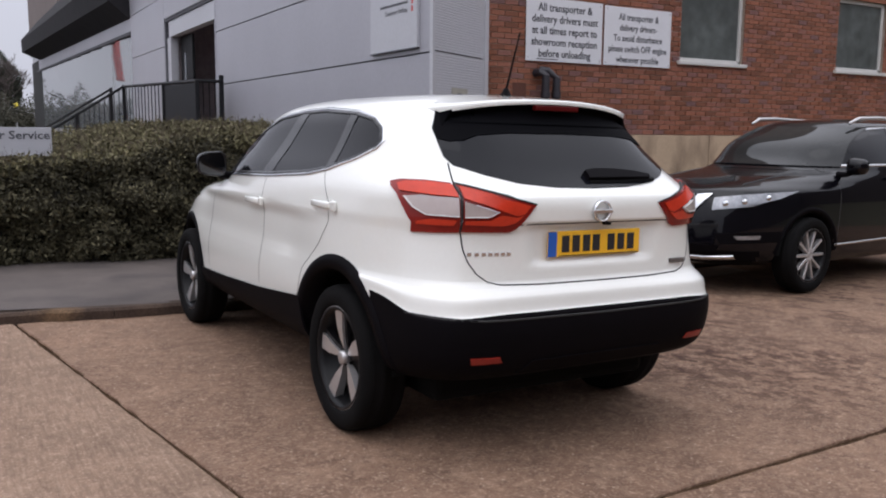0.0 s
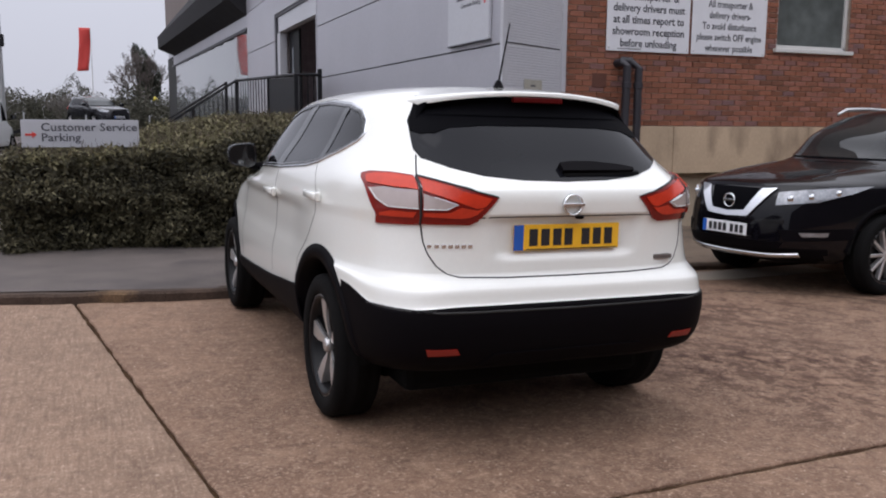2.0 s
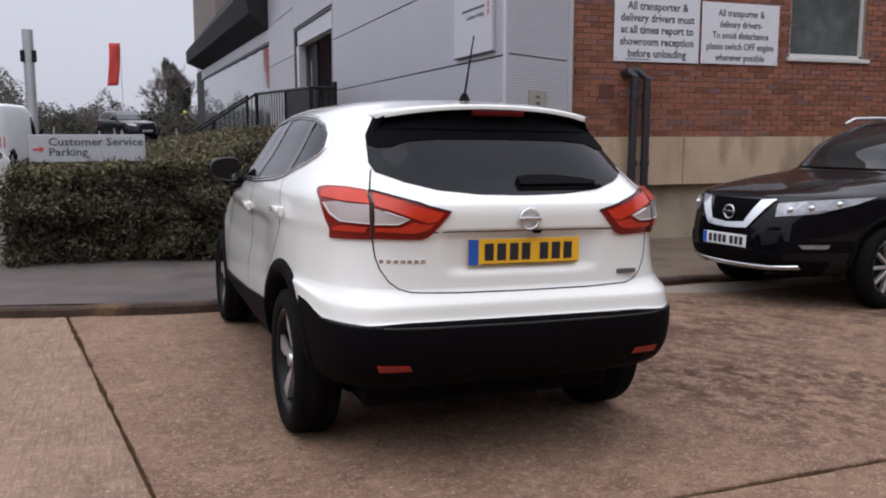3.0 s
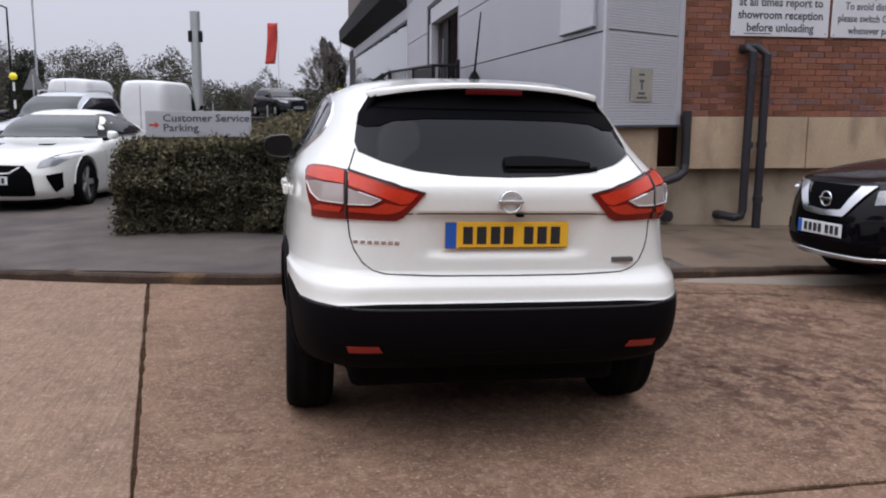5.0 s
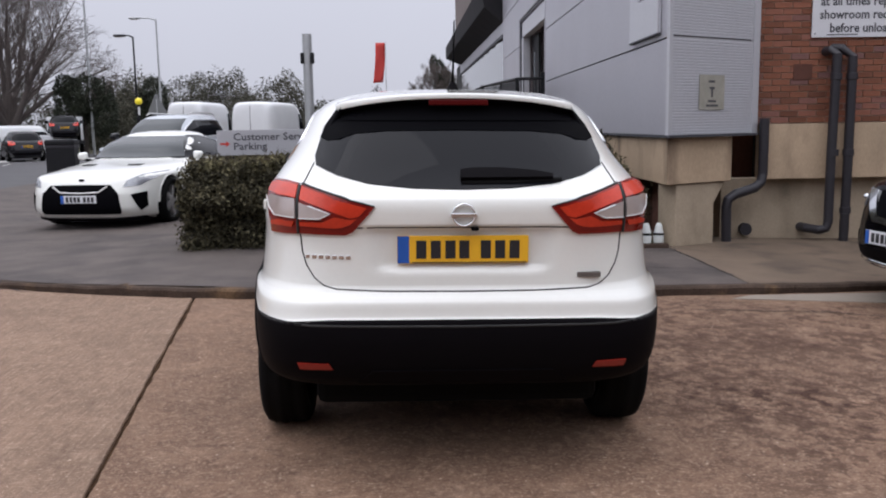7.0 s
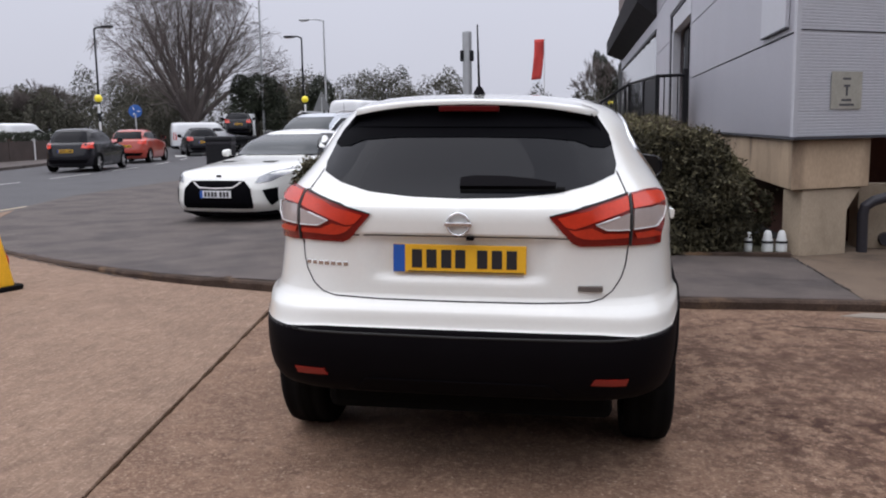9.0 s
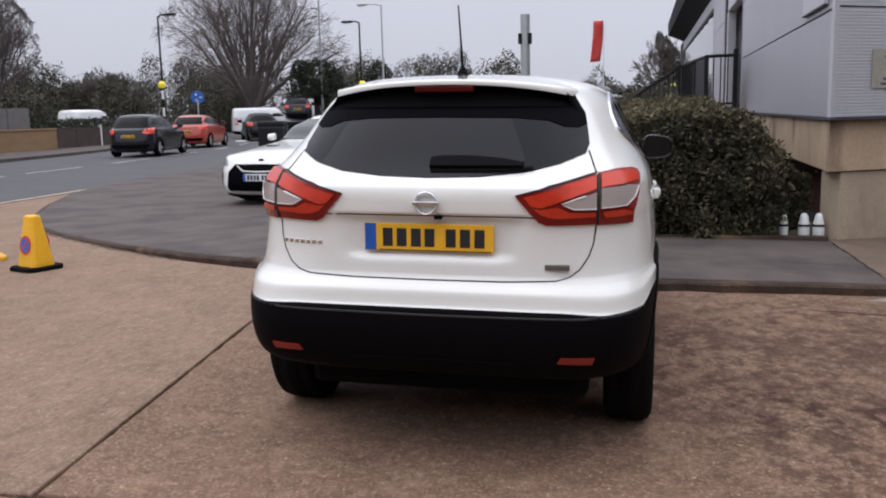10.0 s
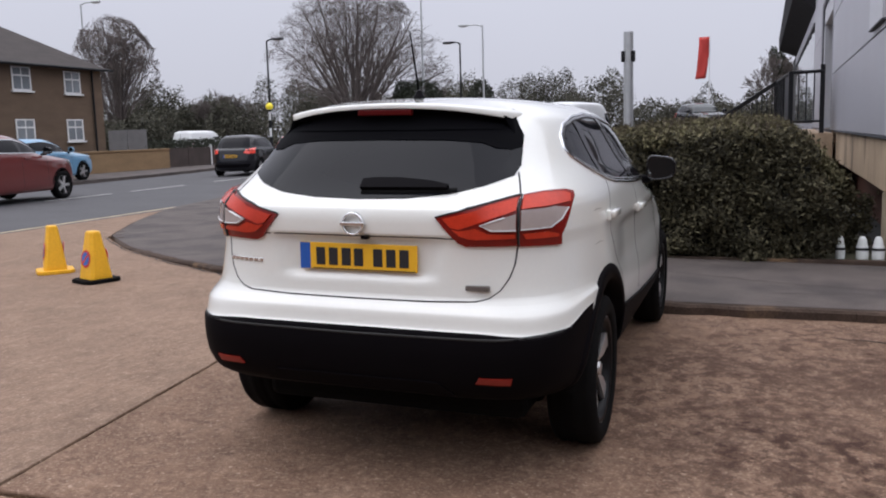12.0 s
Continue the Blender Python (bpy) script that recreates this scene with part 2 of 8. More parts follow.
# ---- vehicles: a lofted shell, and panels laid on it ----
from mathutils.bvhtree import BVHTree


def glide(keys, at):
    """Smooth monotone interpolation of rows (z, a, b, ...) at the heights given."""
    k = np.array(keys, float)
    z = k[:, 0]
    cols = []
    for j in range(1, k.shape[1]):
        v = k[:, j]
        h, d = np.diff(z), np.diff(v) / np.diff(z)
        s = np.zeros(len(v))
        s[0], s[-1] = d[0], d[-1]
        for i in range(1, len(v) - 1):
            if d[i - 1] * d[i] > 0:
                w1, w2 = 2 * h[i] + h[i - 1], h[i] + 2 * h[i - 1]
                s[i] = (w1 + w2) / (w1 / d[i - 1] + w2 / d[i])
        i = np.clip(np.searchsorted(z, at) - 1, 0, len(z) - 2)
        u = (at - z[i]) / h[i]
        cols.append((2 * u**3 - 3 * u**2 + 1) * v[i] + (u**3 - 2 * u**2 + u) * h[i] * s[i] + (3 * u**2 - 2 * u**3) * v[i + 1] + (u**3 - u**2) * h[i] * s[i + 1])
    return np.stack(cols, 1)


def half_ring(yr, yf, w, nr, nf, count):
    """Half a plan outline of the car at one height, rear middle to front middle, evenly spaced."""
    t = np.linspace(0, math.pi / 2, 300)
    yc, half = (yr + yf) / 2, (yf - yr) / 2
    xr, ya = w * np.sin(t) ** (2 / nr), yc - half * np.cos(t) ** (2 / nr)
    xf, yb = w * np.sin(t[::-1]) ** (2 / nf), yc + half * np.cos(t[::-1]) ** (2 / nf)
    x, y = np.r_[xr, xf[1:]], np.r_[ya, yb[1:]]
    d = np.r_[0, np.cumsum(np.hypot(np.diff(x), np.diff(y)))]
    u = np.linspace(0, d[-1], count)
    return np.interp(u, d, x), np.interp(u, d, y)


def crisp(ob, degrees=40):
    """Shade the sharp edges of a smooth mesh as edges."""
    bm = bmesh.new()
    bm.from_mesh(ob.data)
    for e in bm.edges:
        e.smooth = len(e.link_faces) == 2 and e.calc_face_angle(0.0) < math.radians(degrees)
    bm.to_mesh(ob.data)
    bm.free()
    return ob


class Car:
    """A vehicle with y forward from its rear end, x to its right and z up from the ground."""

    def __init__(self, name, m, label, category, keys, paint, arches=(), count=60, levels=50, low_paint=None, low_z=0.0, group="", sculpt=None, low_ends=(0, 9)):
        self.root = group_at(name, m, label, category, group)
        self.paint, self.keys = paint, keys
        zs = np.unique(np.r_[np.linspace(keys[0][0], keys[-1][0], levels), [k[0] for k in keys], low_z])
        zs = zs[(zs >= keys[0][0]) & (zs <= keys[-1][0])]
        rows = glide(keys, zs)
        verts, faces = [], []
        n = 2 * count - 2
        for z, (yr, yf, w, nr, nf) in zip(zs, rows):
            x, y = half_ring(yr, yf, w, nr, nf, count)
            x[0] = x[-1] = 0
            for a, b in zip(x, y):
                verts.append((a, b, z))
            for a, b in zip(x[-2:0:-1], y[-2:0:-1]):
                verts.append((-a, b, z))
        if sculpt:
            verts = [sculpt(*v) for v in verts]
        for i in range(len(zs) - 1):
            for k in range(n):
                faces.append((i * n + k, i * n + (k + 1) % n, (i + 1) * n + (k + 1) % n, (i + 1) * n + k))
        last = (len(zs) - 1) * n
        for k in range(1, count - 1):
            faces.append((last + k - 1, last + k, last + n - k, last + (n - k + 1) % n)) if k > 1 else faces.append((last, last + 1, last + n - 1))
        faces.append((last + count - 2, last + count - 1, last + count))
        self.bvh = BVHTree.FromPolygons([Vector(v) for v in verts], faces)
        v = np.array(verts)
        upper, lower = [], []
        for fi, fc in enumerate(faces):
            c = v[list(fc)].mean(0)
            row = min(fi // n, len(zs) - 1)
            if any((c[1] - ay) ** 2 + (c[2] - az) ** 2 < r * r and abs(c[0]) > 0.45 for ay, az, r in arches):
                continue
            (lower if zs[row] < low_z - 1e-4 and (c[1] < low_ends[0] or c[1] > low_ends[1]) else upper).append(fc)
        part("body", self._sub(verts, upper, "body", paint), None, self.root)
        if lower:
            for end in ("rear", "front"):
                piece = [fc for fc in lower if (v[fc[0]][1] < 2.0) == (end == "rear")]
                if piece:
                    part(end + "_bumper", self._sub(verts, piece, end + "_bumper", low_paint), None, self.root, "black plastic bumper")
        # underside
        x, y = half_ring(*(rows[0] - np.array([-0.05, 0.05, 0.05, 0, 0])), 30)
        bm = bmesh.new()
        poly = [(a, b) for a, b in zip(x * 0.75, y)] + [(-a, b) for a, b in zip(x[::-1][1:-1] * 0.75, y[::-1][1:-1])]
        part("underbody", prism(poly, zs[0] - 0.01, zs[0] + 0.12), M["interior"], self.root)

    @staticmethod
    def _sub(verts, faces, name, material):
        used = sorted({i for fc in faces for i in fc})
        remap = {i: k for k, i in enumerate(used)}
        return mesh_of(name, [verts[i] for i in used], [[remap[i] for i in fc] for fc in faces], material, True)

    def drop_on(self, p, view):
        """The place on the shell seen along a view from outside: rear, front, left, right or top."""
        a, b = p
        start, way = {"rear": ((a, -3, b), (0, 1, 0)), "front": ((a, 9, b), (0, -1, 0)), "left": ((-3, a, b), (1, 0, 0)),
                      "right": ((3, a, b), (-1, 0, 0)), "top": ((a, b, 4), (0, 0, -1))}[view]
        hit = self.bvh.ray_cast(Vector(start), Vector(way))
        if hit[0] is None:
            near = {"rear": (a, 0.4, b), "front": (a, 4.0, b), "left": (-0.8, a, b), "right": (0.8, a, b), "top": (a, b, 1.5)}[view]
            hit = self.bvh.find_nearest(Vector(near))
            nrm = hit[1]
            return hit[0], nrm if nrm.dot(Vector(way)) < 0 else -nrm
        nrm = hit[1]
        return hit[0], (nrm if nrm.dot(Vector(way)) < 0 else -nrm)

    def panel(self, name, view, poly, material, off=0.004, deep=0.012, grain=0.04, parent=None, label=""):
        """A thin curved panel over the shell within an outline, standing off by a little, with edges of its own."""
        bm = bmesh.new()
        fine = []
        n = len(poly)
        for i in range(n):
            (a0, b0), (a1, b1) = poly[i], poly[(i + 1) % n]
            k = max(1, int(math.hypot(a1 - a0, b1 - b0) / grain))
            fine += [(a0 + (a1 - a0) * j / k, b0 + (b1 - b0) * j / k) for j in range(k)]
        vs = [bm.verts.new((a, b, 0)) for a, b in fine]
        bm.faces.new(vs)
        bmesh.ops.triangulate(bm, faces=bm.faces)
        for _ in range(6):
            long = [e for e in bm.edges if e.calc_length() > grain * 1.8 and not e.is_boundary]
            if not long:
                break
            bmesh.ops.subdivide_edges(bm, edges=long, cuts=1)
            bmesh.ops.triangulate(bm, faces=[fc for fc in bm.faces if len(fc.verts) > 3])
        outer = list(bm.verts)
        bound = [e for e in bm.edges if e.is_boundary]
        rim = {}
        for v in outer:
            p, nrm = self.drop_on((v.co.x, v.co.y), view)
            v.co = p + nrm * off
            rim[v] = p - nrm * (deep - off)
        inner = {v: bm.verts.new(rim[v]) for e in bound for v in e.verts}
        for e in bound:
            a, b = e.verts
            bm.faces.new((a, b, inner[b], inner[a]))
        bmesh.ops.recalc_face_normals(bm, faces=bm.faces)
        shown = part(name, bm, material, parent or self.root, label, True)
        return crisp(shown)

    def strip(self, name, view, line, width, material, off=0.003, closed=False, parent=None, label=""):
        """A narrow band along a line on the shell."""
        pts = [Vector((a, b)) for a, b in line]
        fine = []
        seg = list(zip(pts, pts[1:] + pts[:1])) if closed else list(zip(pts, pts[1:]))
        for a, b in seg:
            k = max(1, int((b - a).length / 0.03))
            fine += [a + (b - a) * j / k for j in range(k)]
        if not closed:
            fine.append(pts[-1])
        bm = bmesh.new()
        rows = []
        m = len(fine)
        for i, p in enumerate(fine):
            d = (fine[(i + 1) % m] - fine[i - 1]) if closed else (fine[min(i + 1, m - 1)] - fine[max(i - 1, 0)])
            s = Vector((-d.y, d.x)).normalized() * width / 2
            row = []
            for q, o in ((p + s, -0.004), (p + s * 0.9, off), (p - s * 0.9, off), (p - s, -0.004)):
                hit, nrm = self.drop_on((q.x, q.y), view)
                row.append(bm.verts.new(hit + nrm * o))
            rows.append(row)
        pairs = list(zip(rows, rows[1:])) + ([(rows[-1], rows[0])] if closed else [])
        for a, b in pairs:
            for k in range(3):
                bm.faces.new((a[k], b[k], b[k + 1], a[k + 1]))
        bmesh.ops.recalc_face_normals(bm, faces=bm.faces)
        return part(name, bm, material, parent or self.root, label, True)

    def both(self, kind, name, poly, *args, **kw):
        """The same panel or strip on the left and the right side."""
        f = self.panel if kind == "panel" else self.strip
        return [f(name, v, poly, *args, **kw) for v in ("left", "right")]

    def mirrored(self, kind, name, view, poly, *args, **kw):
        """A panel or strip and its mirror image across the middle, on the rear or the front."""
        f = self.panel if kind == "panel" else self.strip
        return [f(name, view, [(s * a, b) for a, b in poly], *args, **kw) for s in (-1, 1)]

    def arch(self, y, z, r_in, r_out, material, x_out, name="arch_trim", a0=4, a1=176):
        """Wheel arch trims on both sides, and the dark well behind them."""
        for s in (-1, 1):
            bm = bmesh.new()
            rows = []
            steps = 40
            for k in range(steps + 1):
                a = radians(a0 + (a1 - a0) * k / steps)
                row = []
                for r, dx in ((r_in - 0.005, -0.10), (r_in, -0.004), ((r_in + r_out) / 2, 0.004), (r_out - 0.012, 0.0), (r_out, -0.03)):
                    py, pz = y + r * math.cos(a), z + r * math.sin(a)
                    hit, _ = self.drop_on((py, pz), "right")
                    base = min(abs(hit.x) + 0.006, x_out)
                    row.append(bm.verts.new((s * (base + dx), py, pz)))
                rows.append(row)
            for a, b in zip(rows, rows[1:]):
                for k in range(4):
                    bm.faces.new((a[k], b[k], b[k + 1], a[k + 1]))
            bmesh.ops.recalc_face_normals(bm, faces=bm.faces)
            part(name, bm, material, self.root, smooth=True)
            bm = bmesh.new()
            rows = []
            for k in range(25):
                a = radians(2 + 176 * k / 24)
                rows.append([bm.verts.new((s * xx, y + (r_in + 0.03) * math.cos(a), z + (r_in + 0.03) * math.sin(a))) for xx in (x_out - 0.085, x_out - 0.42)])
            for a, b in zip(rows, rows[1:]):
                bm.faces.new((a[0], b[0], b[1], a[1]))
            bm.faces.new([row[1] for row in rows])
            part("wheel_well", bm, M["interior"], self.root)

    def wheels(self, ys, x, r, width, spokes="five"):
        for y in ys:
            for s in (-1, 1):
                wheel(self.root, pose(s * x, y, r, 0, 0, 0 if s > 0 else 180), r, width, spokes)


def wheel(root, m, r, width, style):
    """A tyre with its rim, spokes, disc and nuts; the outer face looks along +x."""
    h = width / 2
    rr = r * 0.695
    tyre = part("wheel", lathe([(rr, -h * 0.7), (rr + 0.01, -h * 0.92), (r - 0.035, -h), (r - 0.008, -h * 0.85), (r, -h * 0.6), (r - 0.006, -h * 0.33), (r, -h * 0.3),
                                (r - 0.006, -0.005), (r, 0.005), (r, h * 0.3), (r - 0.006, h * 0.33), (r, h * 0.6), (r - 0.008, h * 0.85), (r - 0.035, h), (rr + 0.022, h * 0.97),
                                (rr + 0.01, h * 0.9), (rr, h * 0.72)], 48, "x"), M["rubber"], root, smooth=True, m=m)
    part("rim", lathe([(rr + 0.006, h * 0.8), (rr + 0.002, h * 0.88), (rr - 0.012, h * 0.84), (rr - 0.022, h * 0.6), (rr - 0.05, -h * 0.4), (0.05, -h * 0.3), (0.0, -h * 0.3)], 48, "x"), M["alloy_dark"], tyre, smooth=True)
    part("rim_lip", lathe([(rr + 0.0, h * 0.80), (rr + 0.004, h * 0.83), (rr + 0.006, h * 0.86), (rr + 0.002, h * 0.86), (rr + 0.0, h * 0.80)], 48, "x"), M["alloy"], tyre, smooth=True)
    part("brake_disc", lathe([(0.0, 0.0), (r * 0.45, 0.0), (r * 0.45, 0.02), (0.0, 0.02)], 32, "x"), M["brake"], tyre)
    if style == "five":
        for k in range(5):
            a = 2 * math.pi * k / 5 + 0.3
            for side, material, outline in (
                (0, "alloy", [(0.035, 0.006), (0.075, 0.034), (0.14, 0.058), (rr - 0.006, 0.078), (rr - 0.004, 0.035), (rr - 0.006, -0.006), (0.12, -0.002)]),
                (1, "alloy_dark", [(0.03, 0.015), (0.12, 0.01), (rr - 0.008, -0.002), (rr - 0.008, -0.03), (0.1, -0.02), (0.04, -0.02)])):
                bm = bmesh.new()
                n = len(outline)
                fr = [bm.verts.new((h * 0.72 - (0.012 if side else 0.0) - 0.03 * (1 - p / rr) ** 2, p * math.cos(a) - q * math.sin(a), p * math.sin(a) + q * math.cos(a))) for p, q in outline]
                bk = [bm.verts.new((h * 0.3, p * math.cos(a) - q * math.sin(a), p * math.sin(a) + q * math.cos(a))) for p, q in outline]
                bm.faces.new(fr)
                bm.faces.new(bk[::-1])
                for i in range(n):
                    bm.faces.new((fr[i], bk[i], bk[(i + 1) % n], fr[(i + 1) % n]))
                bmesh.ops.recalc_face_normals(bm, faces=bm.faces)
                part("spoke", bm, M[material], tyre)
    else:
        count = 10 if style == "ten" else 5
        for k in range(count):
            a = 2 * math.pi * k / count
            wd = 0.014 if style == "ten" else 0.035
            bm = bmesh.new()
            add_box(bm, (h * 0.35, 0.03, -wd), (h * 0.76, rr - 0.006, wd), 0.006, Matrix.Rotation(a, 4, "X"))
            part("spoke", bm, M["alloy"], tyre)
    part("hub_cap", lathe([(0.0, h * 0.74), (0.024, h * 0.74), (0.032, h * 0.7), (0.034, h * 0.3), (0.0, h * 0.3)], 20, "x"), M["alloy"], tyre, smooth=True)


def number_plate(car, m, face, bars=7):
    """A plate with a blue band; its characters are plain bars. It faces -y in its own frame."""
    plate = part("number_plate", box((-0.26, -0.006, -0.0555), (0.26, 0.0, 0.0555), 0.003), M[face], car.root, m=m)
    part("blue_band", box((-0.259, -0.0075, -0.054), (-0.213, -0.005, 0.054)), M["plate_blue"], plate)
    part("bracket_line", box((-0.2, -0.0072, -0.053), (0.25, -0.005, -0.049)), M["seam"], plate)
    xs = [-0.165, -0.108, -0.05, 0.005, 0.09, 0.147, 0.204]
    for x in xs[:bars]:
        part("bar", box((x - 0.02, -0.0085, -0.036), (x + 0.02, -0.005, 0.036), 0.001), M["ink"], plate)
    return plate


def ring_badge(car, m, r, material="chrome"):
    """A plain ring crossed by a bar, facing -y."""
    ring = part("badge", lathe([(r * 0.82, -0.004), (r * 0.84, -0.012), (r * 0.97, -0.012), (r, -0.004), (r, 0.006), (r * 0.82, 0.006), (r * 0.82, -0.004)], 40, "z"), M[material], car.root, "plain chrome ring badge", True, m @ pose(0, 0, 0, -90, 0, 0))
    part("badge_bar", box((-r * 1.12, -r * 0.17, -0.016), (r * 1.12, r * 0.17, 0.004), 0.003), M[material], ring)
    return ring


def door_mirror(car, x, y, z, s, shell, size=1.0):
    """A door mirror on its foot; its glass looks back."""
    def ring(bm, k, yy, lean=0.0):
        vs = []
        for i in range(28):
            a = 2 * math.pi * i / 28
            cx, cz = math.copysign(abs(math.cos(a)) ** 0.55, math.cos(a)), math.copysign(abs(math.sin(a)) ** 0.6, math.sin(a))
            vs.append(bm.verts.new((s * cx * 0.108 * k, yy + lean * cx, (cz * (0.088 - 0.012 * cx)) * k)))
        return vs

    def skin(bm, rings):
        for a, b in zip(rings, rings[1:]):
            for i in range(28):
                bm.faces.new((a[i], a[(i + 1) % 28], b[(i + 1) % 28], b[i]))
        bm.faces.new(rings[-1])
        bmesh.ops.recalc_face_normals(bm, faces=bm.faces)

    bm = bmesh.new()
    skin(bm, [ring(bm, *q) for q in ((0.86, -0.018), (0.90, -0.034), (0.97, -0.036), (1.0, -0.025), (1.02, 0.0), (0.96, 0.035), (0.80, 0.065), (0.5, 0.083), (0.2, 0.088))])
    root = part("door_mirror", bm, M[shell], car.root, smooth=True, m=pose(s * x, y, z) @ Matrix.Scale(size, 4))
    bm = bmesh.new()
    skin(bm, [ring(bm, 0.87, -0.010, 0.006), ring(bm, 0.87, -0.020, 0.006)])
    part("mirror_glass", bm, M["mirror_glass"], root)
    part("mirror_foot", tube([(-s * 0.02, 0.02, -0.05), (-s * 0.1, 0.03, -0.085), (-s * 0.2, 0.03, -0.09)], [0.03, 0.03, 0.035], 10), M["plastic"], root)




# ---- the white crossover in the middle of the forecourt ----
def fade(v, a, b):
    u = min(1.0, max(0.0, (v - a) / (b - a)))
    return u * u * (3 - 2 * u)


def crossover_form(x, y, z):
    """Plate recess, tailgate ledge and the waist of the doors."""
    if y < 0.5 and abs(x) < 0.6:
        inside = fade(0.385 - abs(x) - (1.02 - z) * 0.25, 0.0, 0.05) * fade(z, 0.845, 0.885) * fade(1.035 - z, 0.0, 0.012)
        y += 0.022 * inside
    if abs(x) > 0.6 and 0.9 < y < 3.6:
        waist = fade(z, 0.62, 0.84) * fade(1.02 - z, 0.0, 0.07) * fade(y, 0.95, 1.5) * fade(3.5 - y, 0, 0.5)
        x *= 1 - 0.024 * waist
    if y < 1.0 and 0.5 < z < 0.82:
        near = fade(z, 0.55, 0.685) * fade(0.80 - z, 0.0, 0.11)
        z += near * (0.055 * fade(abs(x), 0.80, 0.90) * fade(y, 0.12, 0.42) - 0.014 * fade(abs(x), 0.5, 0.74) * fade(0.9 - abs(x), 0.0, 0.1))
    return (x, y, z)


CROSSOVER = [  # height, rear, front, half width, roundness behind and in front
    (0.33, 0.40, 4.05, 0.80, 6.0, 4.0), (0.37, 0.16, 4.25, 0.860, 6.4, 4.0), (0.43, 0.05, 4.33, 0.890, 6.8, 4.0), (0.52, 0.01, 4.37, 0.902, 7.0, 3.6),
    (0.60, 0.00, 4.377, 0.906, 7.0, 3.5), (0.668, 0.005, 4.37, 0.907, 7.0, 3.5), (0.682, 0.018, 4.37, 0.907, 6.9, 3.5), (0.74, 0.03, 4.36, 0.907, 6.6, 3.5),
    (0.775, 0.065, 4.34, 0.905, 6.0, 3.5), (0.80, 0.078, 4.32, 0.903, 5.7, 3.4), (0.90, 0.082, 4.22, 0.898, 5.3, 3.2), (0.99, 0.080, 4.0, 0.892, 5.0, 3.0),
    (1.03, 0.070, 3.75, 0.889, 4.9, 3.0), (1.045, 0.060, 3.6, 0.886, 4.8, 3.0), (1.09, 0.058, 3.36, 0.876, 4.7, 3.2), (1.14, 0.068, 3.20, 0.862, 4.8, 3.4),
    (1.165, 0.095, 3.13, 0.852, 4.8, 3.6), (1.20, 0.145, 3.06, 0.834, 4.6, 3.8), (1.30, 0.245, 2.90, 0.770, 4.1, 4.2), (1.40, 0.345, 2.72, 0.716, 3.9, 4.6),
    (1.47, 0.42, 2.60, 0.681, 3.7, 4.6), (1.52, 0.47, 2.50, 0.637, 3.5, 4.2), (1.55, 0.50, 2.41, 0.585, 3.3, 3.8), (1.578, 0.60, 2.26, 0.49, 3.0, 3.2), (1.595, 0.80, 2.05, 0.35, 2.6, 2.6), (1.603, 1.0, 1.8, 0.15, 2.2, 2.2)]


